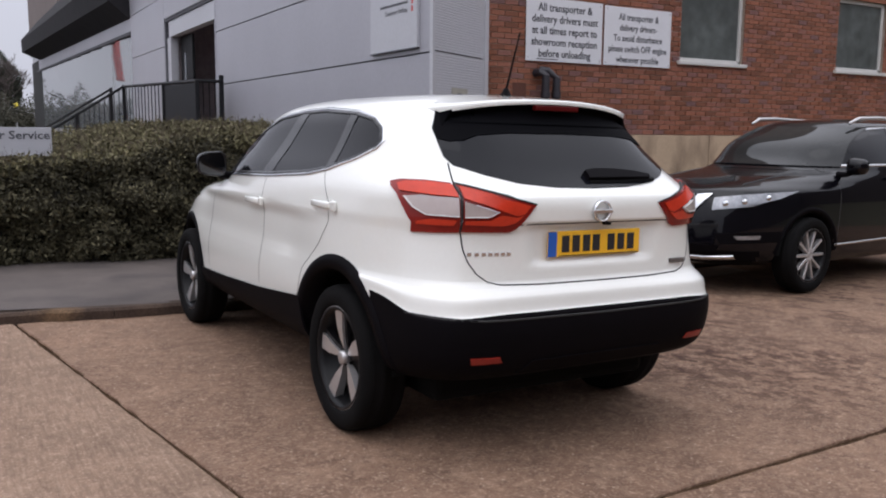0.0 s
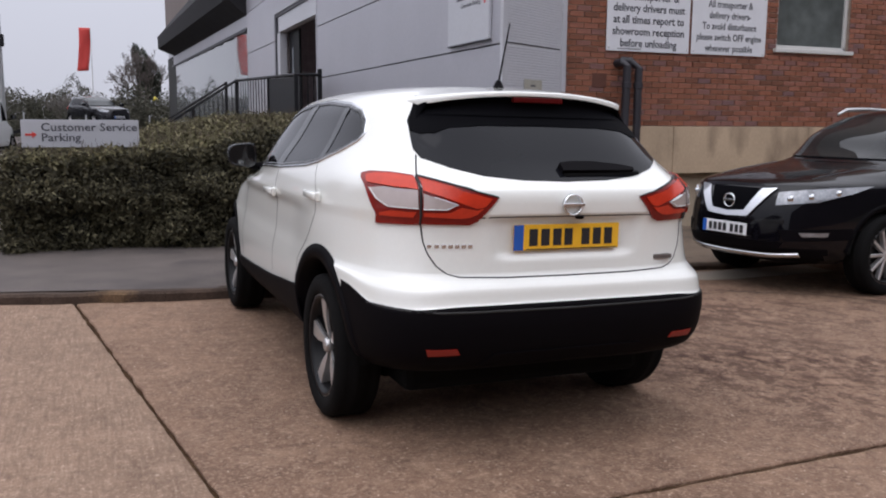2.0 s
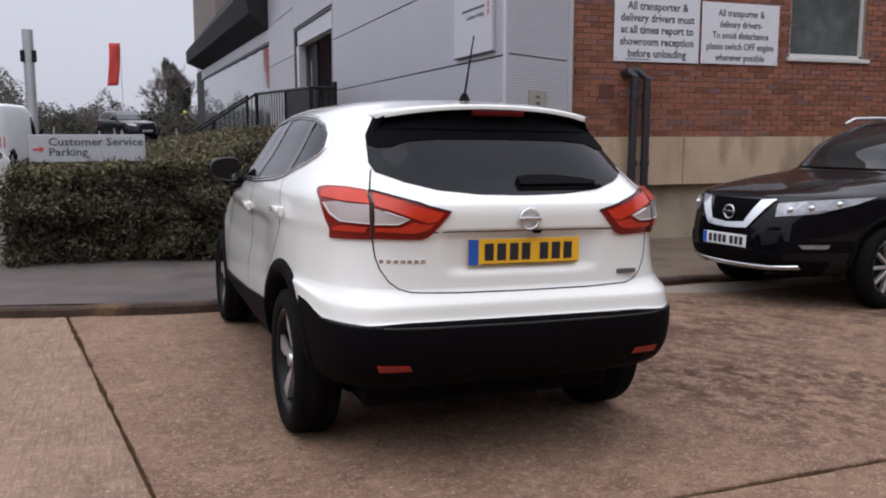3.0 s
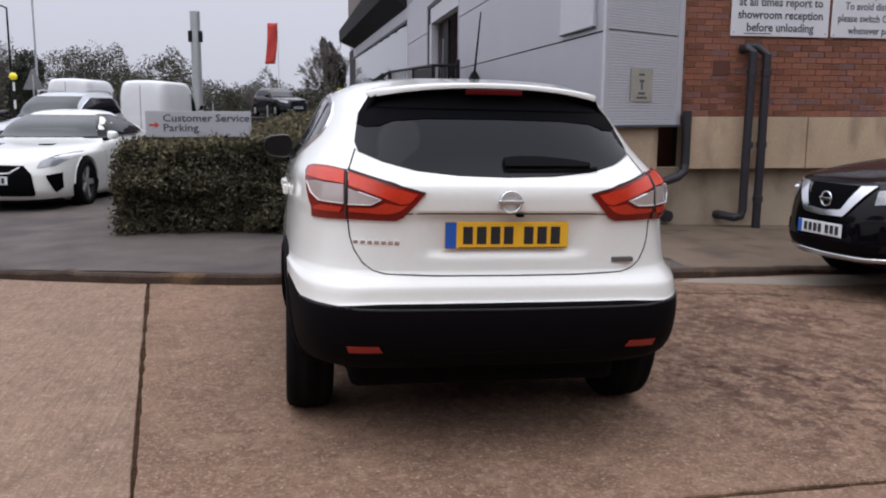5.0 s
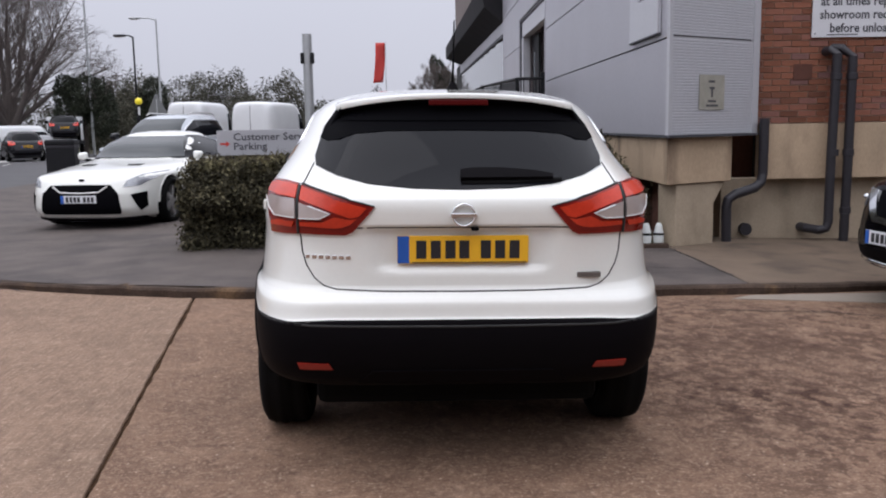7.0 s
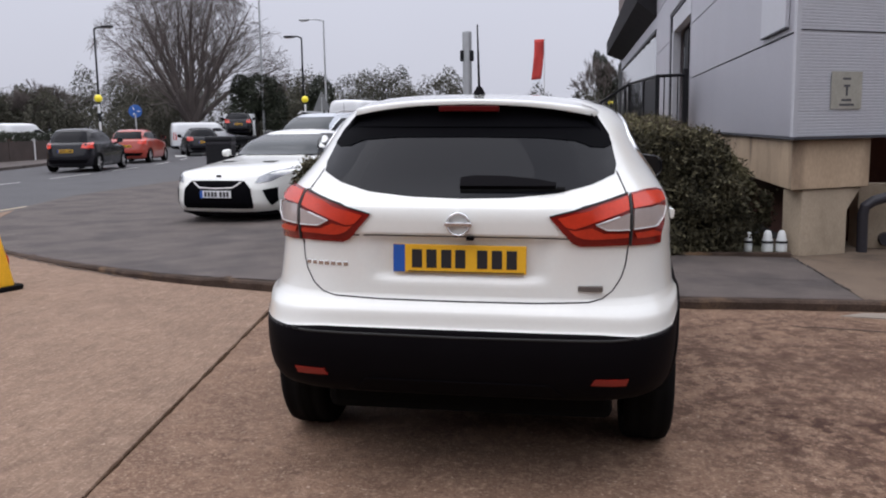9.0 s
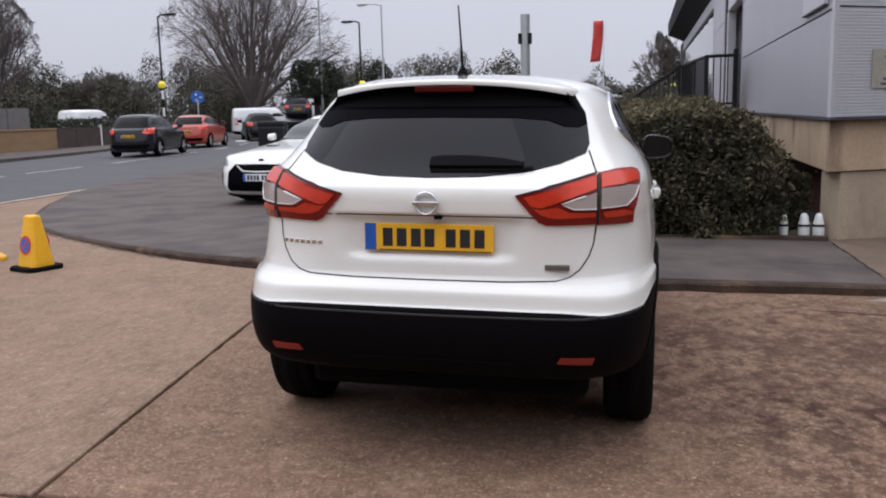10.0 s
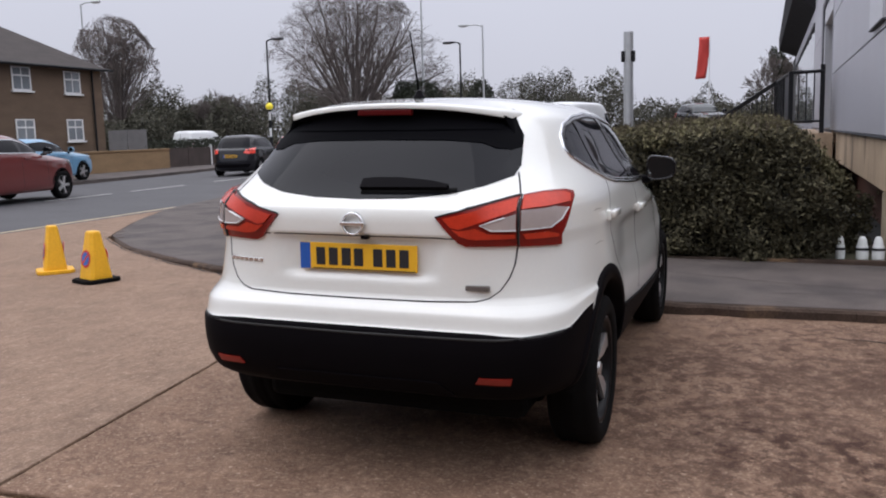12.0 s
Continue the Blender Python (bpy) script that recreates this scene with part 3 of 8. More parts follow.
def white_crossover(m):
    car = Car("white_crossover_car", m, "clean white five-door crossover car parked on the concrete forecourt", "car", CROSSOVER, M["white_paint"],
              [(0.847, 0.345, 0.455), (3.493, 0.345, 0.455)], 150, 90, M["plastic"], 0.677, sculpt=crossover_form, low_ends=(0.50, 3.9))
    # rear window; the matte black upper panel paints the spoiler's dark reflection
    car.panel("rear_window", "rear", [(-0.602, 1.30), (-0.592, 1.264), (-0.5, 1.228), (-0.37, 1.197), (-0.2, 1.181), (0, 1.176), (0.2, 1.181), (0.37, 1.197), (0.5, 1.228),
              (0.592, 1.264), (0.602, 1.30), (0.575, 1.42), (0.50, 1.53), (0, 1.55), (-0.50, 1.53), (-0.575, 1.42)], M["tint_glass"], 0.004)
    car.panel("window_band", "rear", [(-0.585, 1.375), (-0.55, 1.362), (-0.50, 1.368), (-0.44, 1.39), (-0.30, 1.402), (0, 1.405), (0.30, 1.402), (0.44, 1.39), (0.50, 1.368), (0.55, 1.362), (0.585, 1.375),
              (0.565, 1.43), (0.50, 1.53), (0, 1.55), (-0.50, 1.53), (-0.565, 1.43)], M["black_band"], 0.007)
    # roof spoiler: painted top, dark underside, and a dark fin down each side of the window
    top, low = bmesh.new(), bmesh.new()
    rt, rl = [], []
    for k in range(-1, 26):
        x = -0.5 + 1.0 * min(24, max(0, k)) / 24
        u = abs(x) / 0.5
        tip = 0.385 + 0.10 * u**2.8
        crown = 1.563 - 0.036 * u**2.2
        thick = 0.022 + 0.008 * u**3
        if k in (-1, 25):
            x = math.copysign(0.545, x)
            rt.append([top.verts.new((x, y, car.drop_on((x, y), "top")[0].z - d)) for y, d in ((0.86, 0.004), (0.78, 0.004), (0.72, 0.006), (0.69, 0.006), (0.685, 0.012), (0.685, 0.03))])
            continue
        front, _ = car.drop_on((x, 0.86), "top")
        mid, _ = car.drop_on((x, 0.66), "top")
        skin, _ = car.drop_on((x, 1.45), "rear")
        rt.append([top.verts.new(p) for p in ((x, 0.86, front.z - 0.002), (x, 0.66, max(mid.z + 0.002, crown + 0.004)), (x, tip + 0.10, crown + 0.004), (x, tip + 0.015, crown), (x, tip, crown - 0.007), (x, tip + 0.005, crown - thick))])
        rl.append([low.verts.new(p) for p in ((x, tip + 0.005, crown - thick), (x, tip + 0.014, crown - thick - 0.008), (x, tip + 0.05, crown - thick - 0.018), (x, skin.y - 0.018, 1.45))])
    for rows, bm in ((rt, top), (rl, low)):
        for a, b in zip(rows, rows[1:]):
            for i in range(len(a) - 1):
                bm.faces.new((a[i], b[i], b[i + 1], a[i + 1]))
    bmesh.ops.recalc_face_normals(top, faces=top.faces)
    sp = part("roof_spoiler", top, M["white_paint"], car.root, "white roof spoiler with black underside", True)
    part("spoiler_underside", low, M["black_band"], sp, smooth=True)
    part("brake_light", box((-0.125, 0.384, 1.512), (0.125, 0.41, 1.536), 0.004), M["brake_lens"], sp)
    for s in (-1, 1):
        bm = bmesh.new()
        rows = []
        for k in range(9):
            u = k / 8
            x, z = 0.50 + 0.072 * u, 1.506 - 0.12 * u
            skin, _ = car.drop_on((s * x, z), "rear")
            back = 0.487 + (skin.y - 0.006 - 0.487) * u
            rows.append([bm.verts.new(p) for p in ((s * (x - 0.03), skin.y + 0.01, z), (s * (x - 0.018), back + 0.004, z), (s * x, back, z), (s * (x + 0.012), skin.y + 0.03, z + 0.004))])
        for a, b in zip(rows, rows[1:]):
            for i in range(3):
                bm.faces.new((a[i], b[i], b[i + 1], a[i + 1]))
        bm.faces.new(rows[0])
        part("window_fin", bm, M["black_band"], sp, smooth=True)
    # wiper
    wiper = car.panel("rear_wiper", "rear", [(-0.005, 1.203), (-0.005, 1.236), (0.05, 1.243), (0.16, 1.243), (0.28, 1.233), (0.365, 1.218), (0.362, 1.206), (0.2, 1.205)], M["plastic"], 0.028, 0.026)
    car.strip("wiper_blade", "rear", [(0.0, 1.198), (0.2, 1.2), (0.4, 1.208)], 0.012, M["rubber"], 0.012, parent=wiper)
    # tail lamps: one half on the tailgate, one on the wing; bright bands and a white guide line inside a dark red lens
    for s in (-1, 1):
        f = lambda pts: [(s * a, b) for a, b in pts]
        inner = car.panel("tail_lamp", "rear", f([(0.345, 1.112), (0.50, 1.148), (0.640, 1.186), (0.643, 1.004), (0.46, 1.003), (0.43, 1.016), (0.40, 1.05)]), M["dark_red_lens"], 0.010, 0.02, 0.03, label="red and clear tail lamp")
        car.panel("bright_band", "rear", f([(0.375, 1.108), (0.50, 1.137), (0.636, 1.174), (0.636, 1.136), (0.52, 1.098), (0.44, 1.07), (0.405, 1.077)]), M["red_lens"], 0.0175, 0.006, 0.03, inner)
        car.panel("bright_band", "rear", f([(0.412, 1.070), (0.44, 1.064), (0.50, 1.074), (0.545, 1.053), (0.636, 1.049), (0.636, 1.040), (0.50, 1.038), (0.44, 1.046)]), M["red_lens"], 0.0175, 0.006, 0.03, inner)
        car.panel("clear_insert", "rear", f([(0.515, 1.086), (0.555, 1.066), (0.636, 1.064), (0.636, 1.124), (0.60, 1.113)]), M["clear_lens"], 0.021, 0.006, 0.03, inner)
        car.strip("light_guide", "rear", f([(0.60, 1.113), (0.515, 1.086), (0.555, 1.065), (0.636, 1.063)]), 0.0042, M["white_gloss"], 0.0235, parent=inner)
        car.strip("dark_brow", "rear", f([(0.345, 1.114), (0.50, 1.150), (0.640, 1.188)]), 0.006, M["seam"], 0.014, parent=inner)
        outer = car.panel("tail_lamp", "rear", f([(0.650, 1.19), (0.71, 1.199), (0.765, 1.198), (0.789, 1.188), (0.799, 1.170), (0.800, 1.145), (0.796, 1.105), (0.788, 1.06), (0.779, 1.035), (0.777, 0.992), (0.650, 1.0)]), M["dark_red_lens"], 0.010, 0.02, 0.03, label="red and clear tail lamp")
        car.panel("bright_band", "rear", f([(0.653, 1.178), (0.71, 1.187), (0.762, 1.186), (0.784, 1.177), (0.791, 1.152), (0.76, 1.146), (0.653, 1.140)]), M["red_lens"], 0.0175, 0.006, 0.03, outer)
        car.panel("bright_band", "rear", f([(0.66, 1.050), (0.735, 1.052), (0.766, 1.042), (0.766, 1.030), (0.67, 1.034)]), M["red_lens"], 0.0175, 0.006, 0.03, outer)
        car.panel("clear_insert", "rear", f([(0.653, 1.066), (0.742, 1.068), (0.770, 1.095), (0.786, 1.134), (0.75, 1.140), (0.653, 1.136)]), M["clear_lens"], 0.021, 0.006, 0.025, outer)
        car.strip("light_guide", "rear", f([(0.786, 1.134), (0.770, 1.095), (0.742, 1.067), (0.653, 1.065)]), 0.0042, M["white_gloss"], 0.0235, parent=outer)
    for s in (-1, 1):
        car.strip("lamp_gap", "rear", [(s * 0.6455, 1.184), (s * 0.6465, 1.10), (s * 0.6465, 1.004)], 0.006, M["seam"], 0.019)
    # tailgate gap
    gap = [(0.603, 1.275), (0.638, 1.195), (0.646, 1.0), (0.638, 0.93), (0.622, 0.88), (0.59, 0.83), (0.55, 0.80), (0.50, 0.787), (0.3, 0.780), (0.0, 0.778)]
    car.strip("tailgate_gap", "rear", [(-a, b) for a, b in gap] + gap[::-1][1:], 0.0055, M["seam"], 0.0015)
    # dark strip painting the line of shade under the tailgate ledge
    car.strip("tailgate_crease", "rear", [(-0.44, 1.03), (-0.33, 1.032), (0.33, 1.032), (0.44, 1.03)], 0.006, M["seam"], 0.001)
    ring_badge(car, pose(0, 0.050, 1.083), 0.047)
    part("tailgate_button", box((0.03, 0.05, 1.02), (0.06, 0.08, 1.034), 0.004), M["plastic"], car.root)
    number_plate(car, pose(0, 0.088, 0.943), "plate_yellow")
    for k in range(7):
        x = -0.615 + 0.027 * k
        p, _ = car.drop_on((x, 0.912), "rear")
        part("model_bar", box((x - 0.010, p.y - 0.004, 0.904), (x + 0.010, p.y + 0.004, 0.921), 0.002), M["chrome"], car.root)
    p, _ = car.drop_on((0.49, 0.84), "rear")
    part("model_plate", box((0.458, p.y - 0.012, 0.829), (0.552, p.y + 0.012, 0.849), 0.002), M["badge_grey"], car.root)
    # rear bumper
    car.mirrored("panel", "reflector", "rear", [(0.515, 0.478), (0.53, 0.502), (0.655, 0.502), (0.645, 0.475)], M["reflector"], 0.006)
    car.strip("bumper_step", "rear", [(-0.84, 0.668), (-0.6, 0.655), (0, 0.65), (0.6, 0.655), (0.84, 0.668)], 0.01, M["seam"], 0.001)
    car.panel("bumper_skid", "rear", [(-0.42, 0.415), (-0.36, 0.47), (0.36, 0.47), (0.42, 0.415)], M["plastic"], 0.006)
    part("rear_beam", box((-0.62, 0.38, 0.215), (0.62, 0.75, 0.36), 0.04), M["interior"], car.root)
    part("undertray", box((-0.62, 0.72, 0.19), (0.62, 3.9, 0.36), 0.03), M["interior"], car.root)
    # sides
    glass = [(2.88, 1.125), (2.60, 1.125), (1.85, 1.150), (1.30, 1.185), (1.10, 1.215), (0.88, 1.275), (0.765, 1.325), (0.745, 1.36), (0.80, 1.42), (0.90, 1.465), (1.10, 1.497), (1.5, 1.518), (1.80, 1.51), (2.12, 1.478), (2.44, 1.385), (2.70, 1.25)]
    car.both("panel", "side_window", glass, M["tint_glass"], 0.004, 0.012, 0.04)
    car.both("strip", "window_chrome", glass, 0.012, M["chrome"], 0.007, True)
    car.both("strip", "window_seal", [(y + (1.7 - y) * 0.018, z + (1.33 - z) * 0.07) for y, z in glass], 0.016, M["gloss_black"], 0.007, True)
    car.both("panel", "pillar", [(1.80, 1.16), (1.95, 1.157), (1.82, 1.505), (1.70, 1.51)], M["gloss_black"], 0.007)
    car.both("panel", "pillar", [(1.06, 1.235), (1.13, 1.22), (1.16, 1.495), (1.08, 1.49)], M["gloss_black"], 0.007)
    car.both("panel", "mirror_sail", [(2.62, 1.13), (2.80, 1.128), (2.66, 1.235), (2.60, 1.26)], M["plastic"], 0.009)
    car.both("strip", "door_gap", [(1.87, 1.14), (1.865, 0.9), (1.875, 0.55)], 0.0032, M["seam"], 0.001)
    car.both("strip", "door_gap", [(1.12, 1.21), (0.96, 1.06), (0.95, 0.98), (1.05, 0.86), (1.24, 0.72), (1.30, 0.55)], 0.0032, M["seam"], 0.001)
    car.both("strip", "door_gap", [(2.86, 1.10), (2.90, 0.9), (2.90, 0.5)], 0.0032, M["seam"], 0.001)
    for s in (-1, 1):
        for y, z in ((2.0, 1.005), (1.02, 1.055)):
            p, _ = car.drop_on((y, z), "left" if s < 0 else "right")
            cup = car.panel("handle_cup", "left" if s < 0 else "right", [(y - 0.08 + 0.03 * math.cos(a), z + 0.03 * math.sin(a)) for a in [i * 0.5236 for i in range(12)]], M["white_paint"], 0.002)
            bm = bmesh.new()
            add_box(bm, (-0.012, -0.105, -0.016), (0.014, 0.105, 0.016), 0.008)
            part("door_handle", bm, M["white_paint"], car.root, smooth=True, m=pose(p.x + s * 0.013, y, z))
            part("lock_cap", box((-0.014, 0.085, -0.024), (0.010, 0.125, 0.024), 0.008), M["white_paint"], car.root, m=pose(p.x + s * 0.008, y - 0.24, z))
        door_mirror(car, 0.935, 2.70, 1.185, s, "gloss_black", 0.86)
    for z in (0.95, 1.095):
        car.strip("flap_gap", "right", [(0.66, z), (0.72, z + 0.004), (0.79, z)], 0.0015, M["seam"], 0.0012)
    car.both("panel", "sill_trim", [(1.20, 0.335), (3.10, 0.335), (3.07, 0.47), (2.6, 0.485), (1.9, 0.52), (1.25, 0.575)], M["plastic"], 0.012)
    car.arch(0.847, 0.345, 0.425, 0.50, M["plastic"], 0.912)
    car.arch(3.493, 0.345, 0.425, 0.48, M["plastic"], 0.912)
    car.wheels((0.847, 3.493), 0.785, 0.345, 0.215, "five")
    # roof
    part("aerial_base", lathe([(0.0, 0.05), (0.012, 0.045), (0.03, 0.01), (0.036, 0.0), (0.0, 0.0)], 20), M["plastic"], car.root, smooth=True, m=pose(0, 0.80, 1.584))
    part("aerial_rod", tube([(0, 0.80, 1.615), (0, 0.75, 1.75), (0, 0.695, 1.895)], [0.006, 0.0045, 0.003], 8), M["plastic"], car.root)
    # front lamps and windscreen, for the road side
    car.mirrored("panel", "headlamp", "front", [(0.45, 0.86), (0.72, 0.92), (0.82, 0.95), (0.80, 0.88), (0.62, 0.80)], M["head_lens"], 0.006)
    car.panel("windscreen", "front", [(-0.68, 1.13), (0.68, 1.13), (0.60, 1.40), (0.52, 1.51), (-0.52, 1.51), (-0.60, 1.40)], M["clear_glass"], 0.004)
    return car


def slope(x, y):
    """Height of the forecourt: level beside the road, falling gently towards the brick building."""
    return -0.018 * max(0.0, min(13.0, x) - 1.43 + 0.1327 * (min(10.0, max(y, -12)) - 2.1))


white_crossover(pose(2.841, 2.613, -0.030, 0, 1.0, 0))


# ---- ground, forecourt, kerb, road ----


def concrete_paving(name, base, pale, dark, streak=0.0, stain=None):
    """Exposed-aggregate concrete: stones, pits, brushed streaks, broad mottling and old stains."""
    m = bpy.data.materials.new(name)
    m.use_nodes = True
    n, l = m.node_tree.nodes, m.node_tree.links
    b = n["Principled BSDF"]
    b.inputs["Roughness"].default_value, b.inputs["Specular IOR Level"].default_value = 0.85, 0.3
    tc = n.new("ShaderNodeTexCoord")

    def noise_of(scale, detail=6, lo=0.35, hi=0.65, stretch=None, rough=0.6):
        t = n.new("ShaderNodeTexNoise")
        t.inputs["Scale"].default_value, t.inputs["Detail"].default_value, t.inputs["Roughness"].default_value = scale, detail, rough
        src = tc.outputs["Object"]
        if stretch:
            mp = n.new("ShaderNodeMapping")
            mp.inputs["Scale"].default_value, mp.inputs["Rotation"].default_value = stretch[0], (0, 0, stretch[1])
            l.new(src, mp.inputs[0])
            src = mp.outputs[0]
        l.new(src, t.inputs["Vector"])
        r = n.new("ShaderNodeMapRange")
        r.inputs["From Min"].default_value, r.inputs["From Max"].default_value = lo, hi
        l.new(t.outputs["Fac"], r.inputs["Value"])
        return r.outputs[0]

    def mixed(fac, colour_in, colour, amount=1.0):
        f = n.new("ShaderNodeMath")
        f.operation, f.inputs[1].default_value = "MULTIPLY", amount
        l.new(fac, f.inputs[0])
        mx = n.new("ShaderNodeMixRGB")
        l.new(f.outputs[0], mx.inputs[0])
        l.new(colour_in, mx.inputs[1])
        mx.inputs[2].default_value = (*colour, 1)
        return mx.outputs[0]

    rgb = n.new("ShaderNodeRGB")
    rgb.outputs[0].default_value = (*base, 1)
    out = mixed(noise_of(1.1, 8), rgb.outputs[0], dark, 0.5)
    out = mixed(noise_of(3.4, 9, 0.46, 0.64, None, 0.7), out, dark, 0.35)
    out = mixed(noise_of(4.2, 9, 0.52, 0.68, None, 0.7), out, pale, 0.30)
    out = mixed(noise_of(7, 8, 0.45, 0.72), out, dark, 0.55)
    out = mixed(noise_of(17, 6, 0.52, 0.68), out, dark, 0.6)
    out = mixed(noise_of(21, 6, 0.54, 0.70), out, pale, 0.5)
    out = mixed(noise_of(62, 3, 0.54, 0.66), out, pale, 0.6)
    out = mixed(noise_of(88, 3, 0.56, 0.68), out, dark, 0.7)
    out = mixed(noise_of(34, 2, 0.66, 0.72), out, (0.55, 0.42, 0.32), 0.6)
    out = mixed(noise_of(28, 4, 0.56, 0.72), out, dark, 0.5)
    if streak:
        out = mixed(noise_of(9, 5, 0.5, 0.64, ((5.0, 0.35, 1), 0.0)), out, dark, streak)
        out = mixed(noise_of(11, 5, 0.53, 0.68, ((5.5, 0.45, 1), 0.0)), out, pale, streak * 0.6)
    height = noise_of(80, 4, 0.3, 0.7)
    for sx, sy, rad, seed_scale, amount in stain or ():
        d = n.new("ShaderNodeVectorMath")
        d.operation = "DISTANCE"
        d.inputs[1].default_value = (sx, sy, slope(sx, sy))
        l.new(tc.outputs["Object"], d.inputs[0])
        r = n.new("ShaderNodeMapRange")
        r.inputs["From Min"].default_value, r.inputs["From Max"].default_value = rad, rad * 0.25
        l.new(d.outputs["Value"], r.inputs["Value"])
        f = n.new("ShaderNodeMath")
        f.operation = "MULTIPLY"
        l.new(r.outputs[0], f.inputs[0])
        l.new(noise_of(seed_scale * 1.3, 9, 0.50, 0.58, ((1.2, 1.0, 1), radians(20)), 0.72), f.inputs[1])
        out = mixed(f.outputs[0], out, (dark[0] * 0.46, dark[1] * 0.35, dark[2] * 0.32), amount)
    l.new(out, b.inputs["Base Color"])
    bp = n.new("ShaderNodeBump")
    bp.inputs["Strength"].default_value, bp.inputs["Distance"].default_value = 0.55, 0.006
    l.new(height, bp.inputs["Height"])
    l.new(bp.outputs[0], b.inputs["Normal"])
    return m


STAINS = [(4.0, 4.4, 1.7, 5.5, 0.75), (4.6, 5.6, 1.3, 4.5, 0.7), (5.8, 5.2, 1.6, 4.0, 0.7), (8.2, 4.6, 2.2, 3.0, 0.8), (4.35, 3.68, 0.75, 4.5, 1.0), (4.85, 3.58, 0.8, 4.0, 1.0), (5.25, 3.3, 0.8, 5.0, 0.85), (4.6, 3.0, 0.9, 7.0, 0.6), (4.2, 4.75, 0.9, 3.5, 0.5), (5.1, 4.7, 1.1, 3.0, 0.6), (5.0, 4.0, 2.4, 7.0, 0.45), (6.4, 4.2, 1.4, 3.0, 0.4)]
M["concrete"] = concrete_paving("brown_worn_concrete", (0.238, 0.146, 0.096), (0.41, 0.285, 0.203), (0.105, 0.061, 0.040), 0.0, STAINS)
M["concrete_brushed"] = concrete_paving("brushed_brown_concrete", (0.272, 0.179, 0.124), (0.435, 0.313, 0.23), (0.138, 0.088, 0.060), 0.5)
M["joint"] = mat("dark_joint_filler", (0.050, 0.029, 0.016), 0.95, vary=0.45, scale=9, fine=40, spec=0.05)
M["asphalt"] = mat("grey_asphalt", (0.088, 0.071, 0.064), 0.85, vary=0.24, scale=2.2, fine=160, bump=0.4, second=(0.058, 0.047, 0.044), second_at=(0.48, 0.62), second_scale=1.3)
M["road_asphalt"] = mat("road_asphalt", (0.068, 0.066, 0.07), 0.8, vary=0.12, scale=0.8, fine=120, bump=0.3)
M["footway"] = mat("concrete_footway", (0.13, 0.094, 0.066), 0.85, vary=0.18, scale=1.6, fine=90, bump=0.3, second=(0.07, 0.05, 0.036), second_at=(0.5, 0.68), second_scale=1.8)
M["patch"] = mat("pale_concrete_patch", (0.25, 0.212, 0.175), 0.85, vary=0.15, scale=2, fine=90, bump=0.3)
M["kerb"] = mat("old_kerb_stone", (0.060, 0.041, 0.031), 0.9, vary=0.4, scale=5, fine=60, bump=0.5, object_random=0.12, spec=0.2, second=(0.15, 0.095, 0.055), second_at=(0.56, 0.70), second_scale=2.2)
M["earth"] = mat("earth_and_grass", (0.09, 0.085, 0.05), 0.95, vary=0.3, scale=0.4, fine=8)
M["line_white"] = mat("worn_road_paint", (0.5, 0.5, 0.48), 0.7, vary=0.2, scale=3, fine=30)
M["line_yellow"] = mat("pale_edge_line", (0.5, 0.42, 0.28), 0.7, vary=0.2, scale=3, fine=30)

EDGE_X = [-7.7, -7.0, -5.9, -4.63, -3.42, -1.91, -0.65, 0.1, 0.84, 1.93, 3.0, 3.8, 5.3, 6.6, 9.5, 16.0]
EDGE_Y = [17.5, 14.3, 12.0, 9.82, 8.75, 7.75, 7.05, 6.76, 6.55, 6.40, 6.36, 6.38, 6.48, 6.58, 6.75, 7.0]


def edge(x):
    """Where the forecourt meets the raised pavement."""
    return float(np.interp(x, EDGE_X, EDGE_Y))


def rise(x):
    """How far the pavement stands above the forecourt."""
    return float(np.interp(x, [-7, -3, -1.0, 0.5, 5.5, 7.5, 12], [0.012, 0.018, 0.055, 0.085, 0.08, 0.055, 0.045]))


xs = sorted(set([-1500, -600, -200, -80, -40, -25, 30, 60, 200, 600, 1500] + [round(v, 2) for v in np.arange(-20, 26, 1.0)] + [1.43]))
ys = [-1500, -500, -150, -60, -30, -20, -12, -8, -4, 0, 2.1, 4, 6, 8, 10, 12, 16, 20, 30, 40, 60, 90, 150, 400, 1500]
verts = [(x, y, slope(x, y) - 0.09) for y in ys for x in xs]
nx = len(xs)
faces = [(j * nx + i, j * nx + i + 1, (j + 1) * nx + i + 1, (j + 1) * nx + i) for j in range(len(ys) - 1) for i in range(nx - 1)]
ground = tagged(new("ground", mesh_of("ground", verts, faces, M["earth"])), "earth and rough grass under and beyond the paving", "ground", kind="structure")


def joint_x(y):
    return 1.43 - 0.1327 * (y - 2.1)


def joint_y(x):
    return 2.10 + 0.042 * (x - 1.43)


